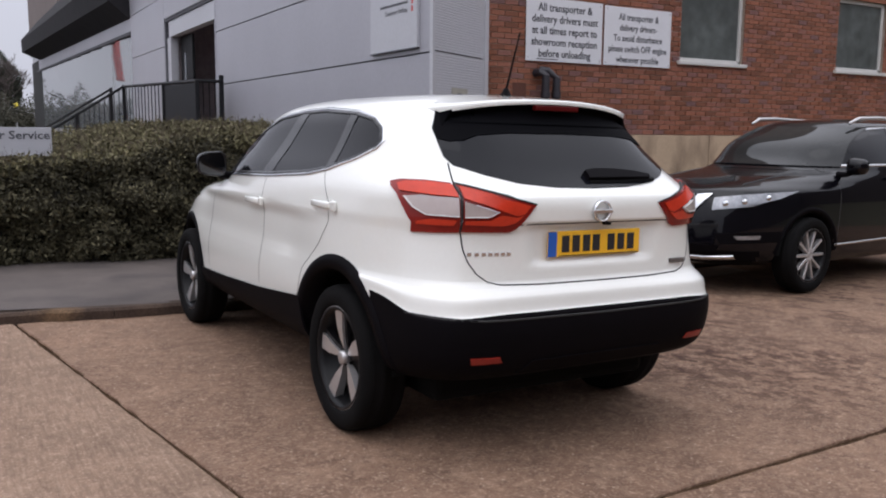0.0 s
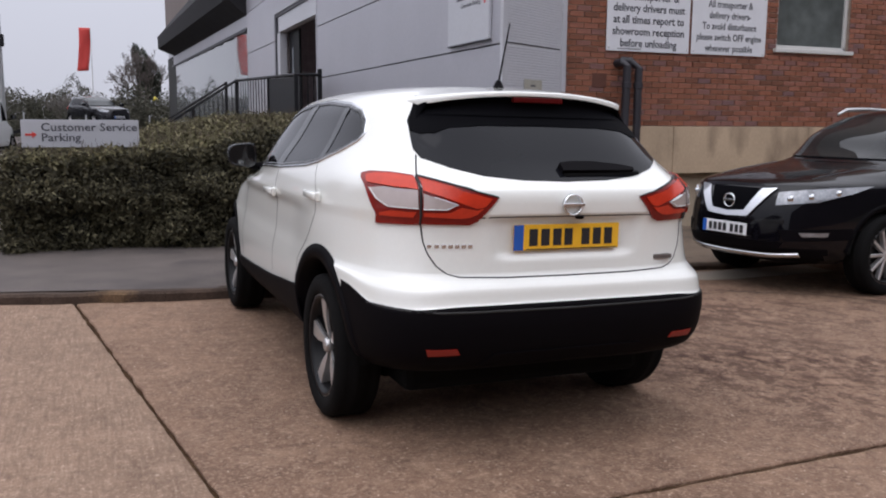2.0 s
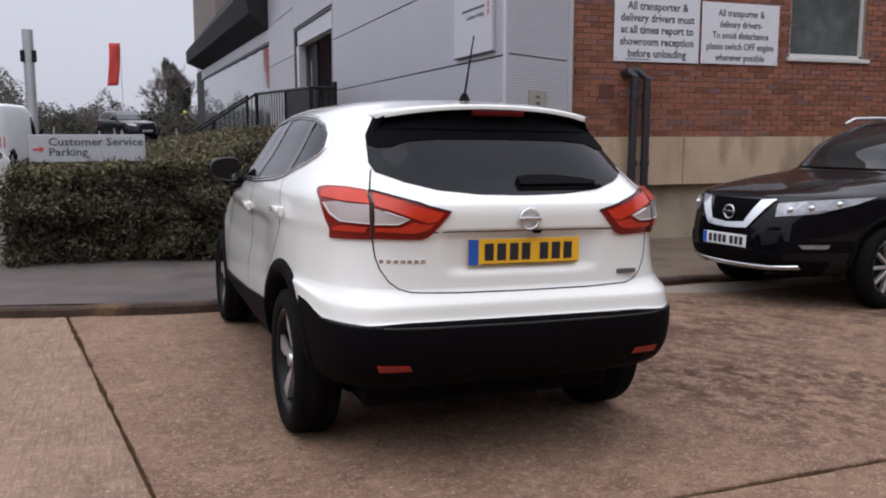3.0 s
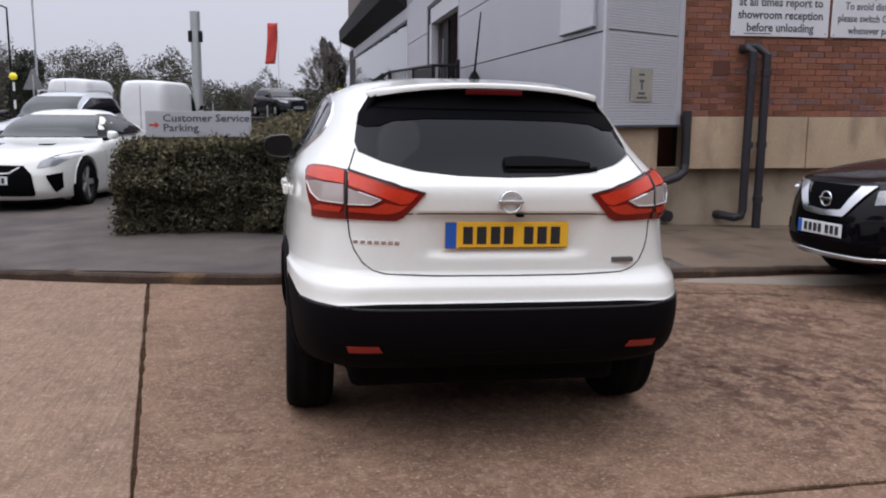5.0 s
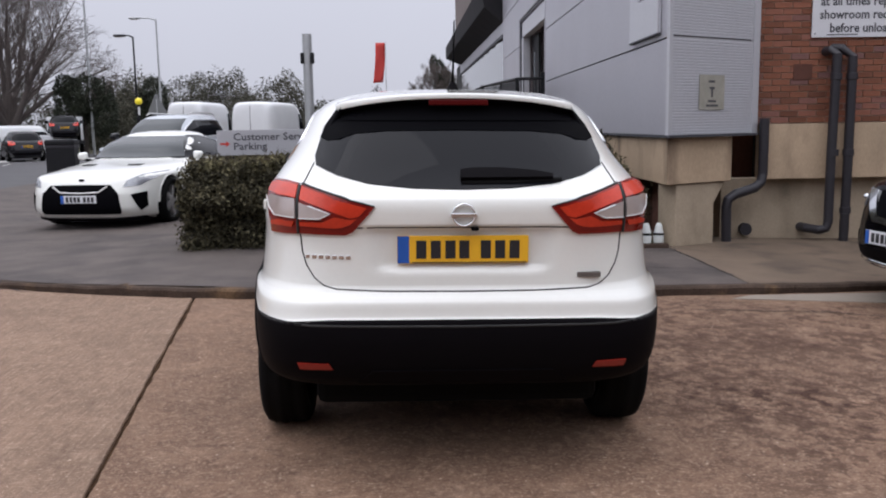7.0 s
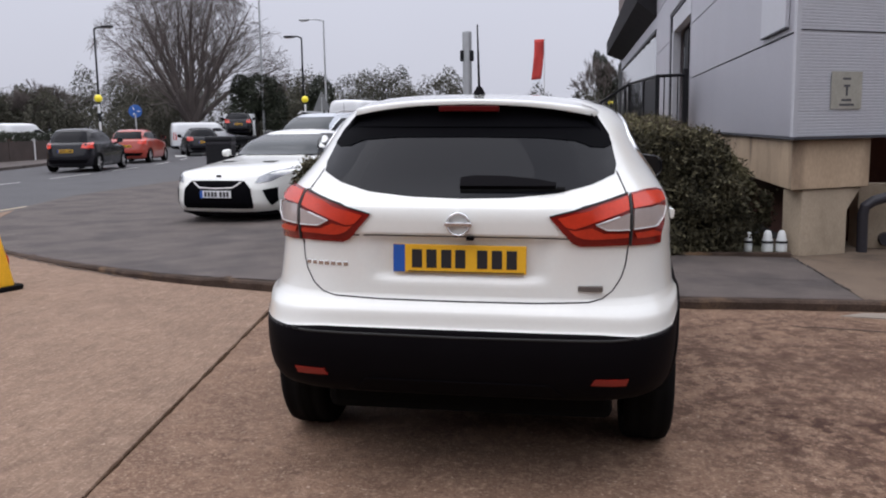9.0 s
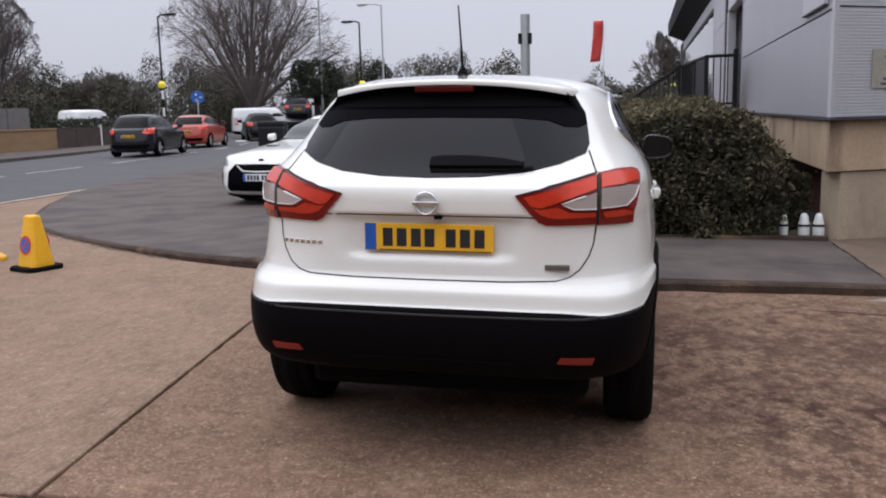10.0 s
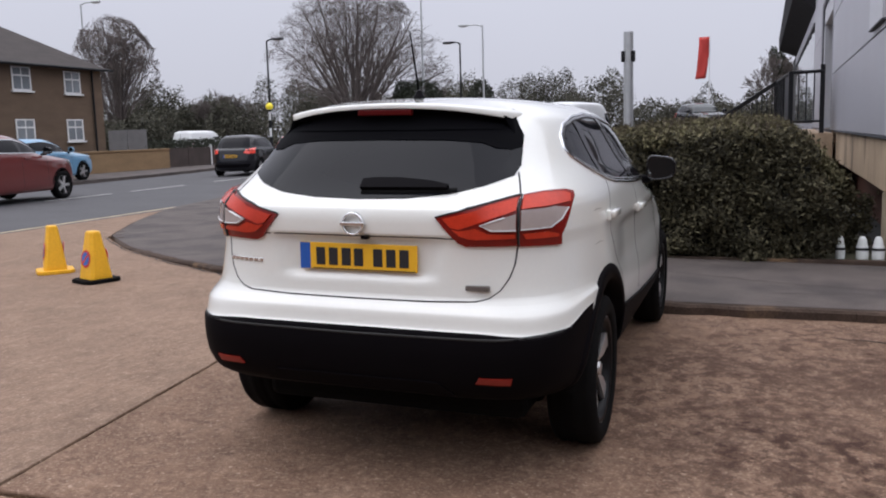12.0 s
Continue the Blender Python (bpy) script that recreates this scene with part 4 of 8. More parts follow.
def slab(parent, poly, name="slab", material="concrete", lift=0.0):
    """A flat slab whose top follows the forecourt, with a worn edge."""
    bm = bmesh.new()
    c = sum((Vector((a, b)) for a, b in poly), Vector((0, 0))) / len(poly)
    fine = []
    for (a0, b0), (a1, b1) in zip(poly, poly[1:] + poly[:1]):
        k = max(1, min(220, int(math.hypot(a1 - a0, b1 - b0) / 0.05)))
        for j in range(k):
            a, b = a0 + (a1 - a0) * j / k, b0 + (b1 - b0) * j / k
            chip = 0.005 + 0.012 * noise.noise((a * 9, b * 9, 2)) + 0.022 * max(0.0, noise.noise((a * 2.6, b * 2.6, 5)) - 0.1)
            w = (c - Vector((a, b))).normalized() * max(0.0, chip)
            fine.append((a + w.x, b + w.y))
    poly = fine
    ring0, ring1, ring2 = [], [], []
    for a, b in poly:
        d = (c - Vector((a, b))).normalized() * 0.008
        z = slope(a, b) + lift
        ring0.append(bm.verts.new((a, b, z - 0.085)))
        ring1.append(bm.verts.new((a, b, z - 0.006)))
        ring2.append(bm.verts.new((a + d.x, b + d.y, z)))
    n = len(poly)
    for r, s in ((ring0, ring1), (ring1, ring2)):
        for i in range(n):
            bm.faces.new((r[i], r[(i + 1) % n], s[(i + 1) % n], s[i]))
    fc = bm.faces.new(ring2)
    bmesh.ops.triangulate(bm, faces=[fc])
    return part(name, bm, M[material], parent)


forecourt = tagged(new("forecourt", mesh_of("forecourt", [(-6.9, -12, -0.016), (joint_x(-12), -12, -0.016), (joint_x(7.2), 7.2, -0.016), (-6.9, 16, -0.03),
                   (13, -12, slope(13, -12) - 0.016), (13, 7.2, slope(13, 7.2) - 0.016)], [(0, 1, 2, 3), (1, 4, 5, 2)], M["joint"])),
                   "worn brown concrete forecourt in large slabs with dark joints", "forecourt", kind="structure")
G, H = 0.007, 0.012          # half widths of the long and the cross joint
rights = [(x, edge(x) - 0.0) for x in (14, 11, 9.5, 8, 6.6, 6, 5.3, 4.6, 3.8, 3.0, 2.4, 1.93, 1.4, 1.0)]
slab(forecourt, [(joint_x(2.12) + G, joint_y(1.43) + H), (14, joint_y(14) + H)] + rights + [(joint_x(6.5) + G, edge(0.85))])
slab(forecourt, [(joint_x(-14) + G, -14), (14, -14), (14, joint_y(14) - H), (joint_x(2.1) + G, joint_y(1.43) - H)])
lefts = [(x, edge(x)) for x in (0.7, 0.1, -0.65, -1.3, -1.91, -2.6, -3.42, -4.63, -5.3, -5.9, -6.5, -6.85)]
slab(forecourt, [(joint_x(2.1) - G, joint_y(1.43) + H), (joint_x(6.5) - G, edge(0.84))] + lefts + [(-6.85, joint_y(-6.85) + H)], material="concrete_brushed")
slab(forecourt, [(-6.85, -14), (joint_x(-14) - G, -14), (joint_x(2.1) - G, joint_y(1.43) - H), (-6.85, joint_y(-6.85) - H)])

# raised pavement: asphalt, and concrete in front of the brick building
for name, material, x0, x1, label in (("pavement_asphalt", "asphalt", -7.6, 5.62, "grey asphalt pavement and side road, patched and cracked"), ("pavement_concrete", "footway", 5.63, 15.8, "stained brown concrete footway along the building")):
    cols = list(np.arange(x0, x1, 0.25)) + [x1]
    north = [0, 0.06, 0.12, 0.2, 0.3, 0.45, 0.6, 0.8, 1.0]
    verts = []
    for x in cols:
        y0, y1 = edge(x) + 0.10, (75.0 if material == "asphalt" else 10.4)
        for u in north:
            verts.append((x, y0 + (y1 - y0) * u, slope(x, y0) + rise(x) + (0.02 * u if x < 0 else 0.0)))
    k = len(north)
    faces = [(i * k + j, (i + 1) * k + j, (i + 1) * k + j + 1, i * k + j + 1) for i in range(len(cols) - 1) for j in range(k - 1)]
    tagged(new(name, mesh_of(name, verts, faces, M[material])), label, "pavement", kind="structure")

kerb = group_at("kerb", pose(0, 0, 0), "row of dark worn kerb stones along the pavement edge", "kerb", kind="structure")
x = -6.6
while x < 13:
    x2 = x + 0.9
    a, b = Vector((x + 0.0015, edge(x + 0.0015), 0)), Vector((x2 - 0.0015, edge(x2 - 0.0015), 0))
    d = (b - a).normalized()
    n = Vector((-d.y, d.x, 0))
    bm = bmesh.new()
    vs = []
    for p in [a.lerp(b, k / 6) for k in range(7)]:
        z = slope(p.x, p.y)
        t = z + rise(p.x) + 0.003 + 0.012 * noise.noise((p.x * 4, p.y * 4, 1)) - 0.006
        p = p + n * (0.032 * noise.noise((p.x * 3.3, p.y * 3.3, 8)) + 0.016 * noise.noise((p.x * 11, p.y * 11, 3)))
        vs.append([bm.verts.new(q) for q in ((p.x, p.y, z - 0.09), (p.x, p.y, t - min(0.02, rise(p.x) * 0.6)), (p.x + n.x * 0.02, p.y + n.y * 0.02, t), (p.x + n.x * 0.125, p.y + n.y * 0.125, t), (p.x + n.x * 0.125, p.y + n.y * 0.125, z - 0.09))])
    for g0, g1 in zip(vs, vs[1:]):
        for i in range(5):
            bm.faces.new((g0[i], g1[i], g1[(i + 1) % 5], g0[(i + 1) % 5]))
    bm.faces.new(vs[0])
    bm.faces.new(vs[-1][::-1])
    bmesh.ops.recalc_face_normals(bm, faces=bm.faces)
    part("kerb_stone", bm, M["kerb"], kerb)
    x = x2

# road, bending away to the left
ROAD = [(-11.5, -90), (-11.6, -20), (-11.7, 5), (-12.0, 18), (-12.8, 28), (-14.3, 36), (-16.8, 44), (-20.5, 52), (-26, 60), (-38, 72), (-60, 88)]


def along(line, off):
    pts = [Vector(p) for p in line]
    res = []
    for i, p in enumerate(pts):
        d = (pts[min(i + 1, len(pts) - 1)] - pts[max(i - 1, 0)]).normalized()
        res.append(p + Vector((d.y, -d.x)) * off)
    return res


def smooth_line(line, k=8):
    pts = [Vector(p) for p in line]
    res = []
    for i in range(len(pts) - 1):
        a, b, c, d = pts[max(i - 1, 0)], pts[i], pts[i + 1], pts[min(i + 2, len(pts) - 1)]
        for j in range(k):
            t = j / k
            res.append(0.5 * (2 * b + (c - a) * t + (2 * a - 5 * b + 4 * c - d) * t * t + (3 * b - a - 3 * c + d) * t**3))
    return res + [pts[-1]]


road_line = smooth_line(ROAD)


def ribbon(o0, o1, z0, z1, thick=0.0):
    a, b = along(road_line, o0), along(road_line, o1)
    verts = [(p.x, p.y, z0) for p in a] + [(p.x, p.y, z1) for p in b]
    n = len(a)
    faces = [(i, i + 1, n + i + 1, n + i) for i in range(n - 1)]
    if thick:
        verts += [(p.x, p.y, z1 - thick) for p in b]
        faces += [(n + i, n + i + 1, 2 * n + i + 1, 2 * n + i) for i in range(n - 1)]
    return verts, faces


tagged(new("road", mesh_of("road", *ribbon(-4.9, 5.2, -0.015, -0.004), M["road_asphalt"])), "grey asphalt road with worn white lines", "road", kind="structure")
tagged(new("pavement_far", mesh_of("pavement_far", *ribbon(-8.6, -4.9, 0.10, 0.10, 0.13), M["asphalt"])), "grey footway across the road behind a kerb", "pavement", kind="structure")


def paint_line(off, width, y0, y1, name, material):
    """A stripe along the road between two distances."""
    pts = [p for p in along(smooth_line(ROAD, 40), off) if y0 <= p.y <= y1]
    q = [p for p in along(smooth_line(ROAD, 40), off + width) if y0 <= p.y <= y1]
    n = min(len(pts), len(q))
    if n < 2:
        return
    verts = [(p.x, p.y, 0.004) for p in pts[:n]] + [(p.x, p.y, 0.004) for p in q[:n]]
    part(name, mesh_of(name, verts, [(i, i + 1, n + i + 1, n + i) for i in range(n - 1)], M[material]), None, markings)


markings = group_at("road_markings", pose(0, 0, 0.001), "worn white and cream painted road lines", "road marking", kind="structure")
for y0 in (0.5, 6, 11.2, 15.8, 19.2, 23.6, 28.2, 33, 38):
    paint_line(-0.05, 0.1, y0, y0 + 2.9, "centre_dash", "line_white")
paint_line(4.75, 0.1, -20, 17.5, "edge_line", "line_yellow")
for k in range(7):
    u = (k + 0.5) / 7
    c, way = Vector((-20.3, 41.6)).lerp(Vector((-12.4, 48.0)), u), Vector((-0.42, 0.907))
    side = Vector((way.y, -way.x)) * 0.33
    quad = [c - way * 1.3 - side, c - way * 1.3 + side, c + way * 1.3 + side, c + way * 1.3 - side]
    part("crossing_stripe", mesh_of("crossing_stripe", [(q.x, q.y, 0.004) for q in quad], [(0, 1, 2, 3)], M["line_white"]), None, markings)


# pale repaired strip by the kerb and cracks in the paving
slab(forecourt, [(5.35, 6.30), (5.55, 6.44), (6.6, 6.5), (8.2, 6.6), (8.2, 6.2), (6.8, 6.05), (6.2, 6.15)], "repair_patch", "patch", 0.006)
M["crack"] = mat("dark_crack", (0.018, 0.015, 0.014), 0.95, vary=0.2)


def crack(parent, pts, width, lift, seed):
    """A thin wandering crack laid on the paving."""
    r = random.Random(seed)
    bm = bmesh.new()
    rows = []
    for (x0, y0), (x1, y1) in zip(pts, pts[1:]):
        k = max(2, int(math.hypot(x1 - x0, y1 - y0) / 0.08))
        nx, ny = -(y1 - y0), x1 - x0
        q = math.hypot(nx, ny)
        for j in range(k):
            o, w = r.gauss(0, 0.012), width * r.uniform(0.3, 1.2)
            x, y = x0 + (x1 - x0) * j / k + nx / q * o, y0 + (y1 - y0) * j / k + ny / q * o
            z = lift(x, y)
            rows.append([bm.verts.new((x + nx / q * w * s, y + ny / q * w * s, z)) for s in (-0.5, 0.5)])
    for a, b in zip(rows, rows[1:]):
        bm.faces.new((a[0], a[1], b[1], b[0]))
    return part("crack", bm, M["crack"], parent)


on_path = lambda x, y: slope(x, edge(x) + 0.1) + rise(x) + 0.0035
on_slab = lambda x, y: slope(x, y) + 0.0035
cracks = group_at("paving_cracks", pose(0, 0, 0), "thin dark cracks wandering across the paving", "crack", kind="structure")
for i, (pts, w, f) in enumerate((([(3.6, 7.9), (4.6, 7.55), (5.55, 7.35)], 0.014, on_path), ([(4.4, 7.0), (5.2, 7.2), (5.6, 6.9)], 0.010, on_path), ([(-4.2, 11.6), (-3.0, 12.0), (-1.6, 11.7)], 0.02, on_path),
                                 ([(-5.4, 13.2), (-4.0, 14.6), (-2.6, 14.9)], 0.02, on_path), ([(-3.4, 9.6), (-2.1, 10.2), (-0.6, 10.0)], 0.014, on_path), ([(5.62, 7.0), (5.63, 8.8)], 0.02, on_path),
                                 ([(4.9, 5.9), (5.9, 5.75), (6.9, 5.2), (7.6, 4.4)], 0.02, on_slab), ([(5.3, 6.2), (5.9, 5.75)], 0.014, on_slab), ([(-3.0, 5.0), (-4.6, 5.8), (-6.5, 6.0)], 0.012, on_slab), ([(-4.6, 9.75), (-3.4, 8.68), (-1.9, 7.7), (-0.65, 7.0)], 0.03, on_slab))):
    crack(cracks, pts, w, f, i)


# ---- the building: grey cladding, brick, concrete base ----
M["clad"] = mat("grey_metal_cladding", (0.415, 0.412, 0.452), 0.42, metal=0.25, vary=0.05, scale=0.6, fine=20)
M["clad_pale"] = mat("pale_ribbed_cladding", (0.52, 0.525, 0.56), 0.42, metal=0.2, vary=0.05, scale=0.6, fine=20)
M["clad_edge"] = mat("dark_cladding_gap", (0.05, 0.05, 0.06), 0.6, vary=0.1)
M["brick"] = mat("red_brown_brick", (0.27, 0.096, 0.050), 0.85, vary=0.25, scale=9, fine=90, bump=0.4, object_random=0.5, tint=(0.10, 0.052, 0.050))
M["brick_far"] = mat("red_brown_brick_run", (0.27, 0.096, 0.050), 0.85, vary=0.25, scale=9, fine=90, bump=0.4, island_random=0.5, tint=(0.10, 0.052, 0.050))
M["mortar"] = mat("grey_mortar", (0.28, 0.222, 0.18), 0.9, vary=0.2, scale=8, fine=80, bump=0.3)
M["plinth"] = mat("stained_beige_concrete", (0.44, 0.328, 0.222), 0.85, vary=0.14, scale=1.4, fine=50, bump=0.2, second=(0.15, 0.105, 0.072), second_at=(0.48, 0.72), second_scale=2.0, stretch=(1, 1, 0.4))
M["wall_low"] = mat("faded_green_beige_wall", (0.37, 0.30, 0.22), 0.85, vary=0.14, scale=1.4, fine=50, bump=0.2, second=(0.17, 0.135, 0.095), second_at=(0.5, 0.75), second_scale=1.8, stretch=(1, 1, 0.6))
M["dark_steel"] = mat("black_painted_steel", (0.018, 0.018, 0.02), 0.5, vary=0.1, spec=0.12)
M["pipe"] = mat("dark_downpipe", (0.022, 0.020, 0.026), 0.5, vary=0.15, scale=5)
M["sign_white"] = mat("white_sign_board", (0.66, 0.66, 0.69), 0.4, vary=0.03)
M["sign_grey"] = mat("pale_grey_sign_board", (0.42, 0.42, 0.45), 0.4, vary=0.03)
M["sign_ink"] = mat("dark_grey_lettering", (0.06, 0.06, 0.07), 0.5, vary=0.05)
M["red_ink"] = mat("red_print", (0.55, 0.05, 0.04), 0.5, vary=0.05)
M["window_frame"] = mat("pale_window_frame", (0.55, 0.54, 0.52), 0.5, vary=0.06)
M["pane"] = mat("dark_window_pane", (0.035, 0.04, 0.042), 0.04, vary=0.1, scale=1.5, spec=0.8)
M["roof_dark"] = mat("dark_roof_sheet", (0.022, 0.021, 0.023), 0.7, spec=0.1, vary=0.15, scale=2)
M["room"] = mat("dim_store_room", (0.34, 0.30, 0.31), 0.8, vary=0.2)
# uneven grey stands in for sky and trees reflected in the panes
M["office_pane"] = mat("office_window_pane", (0.085, 0.095, 0.092), 0.05, vary=0.35, scale=1.4, fine=5, spec=0.7)
# near-black colour standing in for the shade inside closed spaces
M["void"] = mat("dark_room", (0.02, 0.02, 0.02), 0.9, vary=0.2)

BY = 9.66                     # south face of the brick
CORNER = [(5.54, 8.78), (6.87, 9.60)]


def west(y, off=0.0):
    """A place on the west face of the showroom, or that far inside it."""
    return (5.54 + 0.024 * (y - 8.78) + off, y)


def west_block(y0, y1, inner=0.2, outer=0.0):
    """Plan outline of a length of the west wall."""
    return [west(y0, outer), west(y1, outer), west(y1, inner), west(y0, inner)]


building = group_at("showroom_building", pose(0, 0, 0), "grey clad showroom building with a brick wing on a concrete base", "building", kind="structure")


def wall_block(name, poly, z0, z1, material, label="", bevel=0.0):
    return part(name, prism(poly, z0, z1, "z", bevel), M[material], building, label)


# clad upper walls: long panels, with gaps between them
part("cladding_backing", prism([west(8.86, 0.04), west(18.2, 0.04), west(18.2, 0.22), west(9.05, 0.22), (6.76, 9.63), (6.84, 9.63)], 1.24, 6.3, "z"), M["clad_edge"], building)
for z0, z1 in ((1.255, 2.298), (2.318, 3.395), (3.415, 4.75), (4.77, 6.3)):
    wall_block("wall_panel", [west(8.80), west(18.2), west(18.2, 0.03), west(8.82, 0.03)], z0, z1, "clad", bevel=0.004)
for z0, z1 in ((1.25, 3.49), (3.51, 4.75), (4.77, 6.3)):
    wall_block("wall_panel", west_block(23.22, 27.96), z0, z1, "clad", bevel=0.004)
wall_block("wall_panel", west_block(18.22, 23.2), 4.19, 6.3, "clad", bevel=0.004)
part("drip_edge", prism([west(8.76, -0.02), west(27.9, -0.02), west(27.9, 0.03), west(8.82, 0.03), (6.84, 9.55), (6.88, 9.51), (5.55, 8.70)], 1.225, 1.252, "z"), M["clad_edge"], building)
# ribbed corner panels
d = (Vector(CORNER[1]) - Vector(CORNER[0])).normalized()
nrm = Vector((d.y, -d.x))
length = (Vector(CORNER[1]) - Vector(CORNER[0])).length
for z0, z1 in ((1.255, 2.325), (2.34, 3.45), (3.465, 4.75), (4.77, 6.3)):
    bm = bmesh.new()
    zz = []
    z = z0
    while z < z1 - 0.02:
        zz += [(z, 0.012), (z + 0.020, 0.012), (z + 0.024, 0.007), (z + 0.028, 0.007)]
        z += 0.032
    zz.append((z1, 0.012))
    rows = [[bm.verts.new((CORNER[0][0] + d.x * u + nrm.x * o, CORNER[0][1] + d.y * u + nrm.y * o, zv)) for u in (0.06, length - 0.10)] for zv, o in zz]
    for a, b in zip(rows, rows[1:]):
        bm.faces.new((a[0], a[1], b[1], b[0]))
    bmesh.ops.recalc_face_normals(bm, faces=bm.faces)
    part("ribbed_panel", bm, M["clad_pale"], building, "pale grey ribbed cladding panel")
for u0, u1 in ((0.0, 0.06), (length - 0.10, length + 0.02)):
    p = [Vector(CORNER[0]) + d * u for u in (u0, u1)]
    part("corner_trim", prism([(p[0].x + nrm.x * 0.02, p[0].y + nrm.y * 0.02), (p[1].x + nrm.x * 0.02, p[1].y + nrm.y * 0.02), (p[1].x - nrm.x * 0.02, p[1].y - nrm.y * 0.02), (p[0].x - nrm.x * 0.02, p[0].y - nrm.y * 0.02)], 1.25, 6.3, "z", 0.003), M["clad_pale"], building)

# doorway: recessed pale lintel and jamb inside a dark frame line, dark room behind
wall_block("door_lintel", west_block(18.26, 22.9, 0.24, 0.05), 3.71, 4.10, "clad_pale", "pale panel over the doorway", 0.004)
wall_block("door_jamb", west_block(22.72, 23.1, 0.24, 0.05), 1.25, 3.70, "clad_pale", "", 0.004)
wall_block("door_jamb", west_block(18.2, 18.27, 0.24, -0.01), 1.25, 4.10, "clad", "", 0.004)
wall_block("door_frame_line", west_block(18.26, 23.2, 0.2, 0.02), 4.11, 4.185, "clad_edge", "dark line of the door frame head")
wall_block("door_frame_line", west_block(23.11, 23.21, 0.2, 0.02), 1.25, 4.10, "clad_edge", "dark line of the door frame")
x0 = west(20)[0] + 0.3
part("door_room", prism([(x0, 18.1), (10.2, 18.1), (10.2, 22.9), (x0, 22.9), (x0, 22.8), (10.1, 22.8), (10.1, 18.2), (x0, 18.2)], 1.2, 4.4, "z"), M["room"], building)
part("door_room_floor", box((5.8, 18.1, 1.15), (10.2, 22.9, 1.22)), M["room"], building)
part("door_room_ceiling", box((6.1, 18.1, 4.12), (10.2, 22.9, 4.2)), M["room"], building)
leaf = wall_block("door_leaf", west_block(21.5, 22.7, 0.36, 0.3), 1.22, 3.70, "dark_steel", "dark open door leaf with a narrow pale pane")
part("pane", prism(west_block(22.15, 22.3, 0.30, 0.285), 2.62, 3.28, "z"), M["pane_pale"], leaf)

# showroom glazing further along: fascia, dark head trim and tall panes set a little askew, one after the other
M["showroom_glass"] = mat("showroom_glass", (0.17, 0.182, 0.19), 0.03, vary=0.1, scale=0.25, fine=2.0, spec=1.0)


def raked(name, lines, material, label=""):
    """A long solid between sections (y, ((off, z), ...)) along the west face."""
    bm = bmesh.new()
    rows = [[bm.verts.new((*west(y, o), z)) for o, z in sec] for y, sec in lines]
    n = len(rows[0])
    for a, b in zip(rows, rows[1:]):
        for k in range(n):
            bm.faces.new((a[k], a[(k + 1) % n], b[(k + 1) % n], b[k]))
    bm.faces.new(rows[0][::-1])
    bm.faces.new(rows[-1])
    bmesh.ops.recalc_face_normals(bm, faces=bm.faces)
    return part(name, bm, M[material], building, label)


def head(y):
    """Height of the head of the showroom glass."""
    return 4.22 + 0.0188 * (y - 28.0)


raked("glazing_base", [(y, ((0.0, 0.0), (0.3, 0.0), (0.3, 1.35), (0.0, 1.35))) for y in (27.97, 63.5)], "clad")
for k in range(12):
    y0, y1 = 28.0 + k * 2.95, 28.0 + k * 2.95 + 2.94
    raked("glass_pane", [(y, ((o, 1.36), (o + 0.04, 1.36), (o + 0.04, head(y) - 0.01), (o, head(y) - 0.01))) for y, o in ((y0, 0.10), (y1, 0.013))], "showroom_glass")
raked("head_trim", [(y, ((-0.03, head(y)), (0.2, head(y)), (0.2, head(y) + 0.10), (-0.03, head(y) + 0.10))) for y in (27.97, 63.5)], "clad_edge", "dark trim over the showroom glass")
raked("glazing_head", [(y, ((0.0, head(y) + 0.103), (0.4, head(y) + 0.103), (0.4, head(y) + 1.6), (0.0, head(y) + 1.6))) for y in (27.97, 63.5)], "clad", "grey fascia over the showroom glass")
# canopy: a dark wing whose soffit rises outwards from the fascia
near = ((-0.01, 4.70), (-0.60, 5.20), (-0.72, 5.90), (-0.1, 7.05), (0.5, 7.3), (0.5, 4.9))
far = ((-0.02, 5.42), (-1.0, 5.82), (-1.02, 6.55), (0.0, 7.78), (0.5, 7.9), (0.5, 5.6))
raked("canopy", [(27.97 + 30.03 * k / 16, tuple((a[0] + (b[0] - a[0]) * k / 16, a[1] + (b[1] - a[1]) * k / 16) for a, b in zip(near, far))) for k in range(17)], "roof_dark", "dark overhanging roof edge")
M["tower_panel"] = mat("brown_grey_tower_panels", (0.16, 0.125, 0.115), 0.7, vary=0.08, scale=0.5)
part("upper_storey", box((west(58, 0.05)[0], 50, 6.0), (13, 64, 13), 0.02), M["tower_panel"], building, "brown-grey upper storey over the canopy")
part("main_block", box((6.75, 28.1, 0), (16, 63, 5.5)), M["void"], building)
part("main_block", box((10.3, 10.3, 0.0), (16, 28.0, 5.9)), M["void"], building)

# concrete beam and base
part("base_beam", prism([west(8.83, 0.03), west(27.9, 0.03), west(27.9, 0.33), west(9.12, 0.33), (6.36, 9.62), (6.52, 9.40)], 0.70, 1.22, "z", 0.006), M["plinth"], building, "stained beige concrete edge beam")
x = 7.03
for x1 in (8.70, 11.2, 13.6, 16.1, 18.6):
    part("plinth_panel", box((x, 9.62, 0.69), (x1 - 0.012, 9.95, 1.352), 0.006), M["plinth"], building, "stained beige concrete plinth panel")
    x = x1
# recess back wall coloured dark in place of the deep shade there
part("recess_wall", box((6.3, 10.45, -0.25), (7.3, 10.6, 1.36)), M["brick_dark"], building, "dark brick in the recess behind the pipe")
part("lower_wall", box((6.55, 9.80, -0.25), (18.6, 10.1, 0.69)), M["wall_low"], building, "faded painted lower wall")
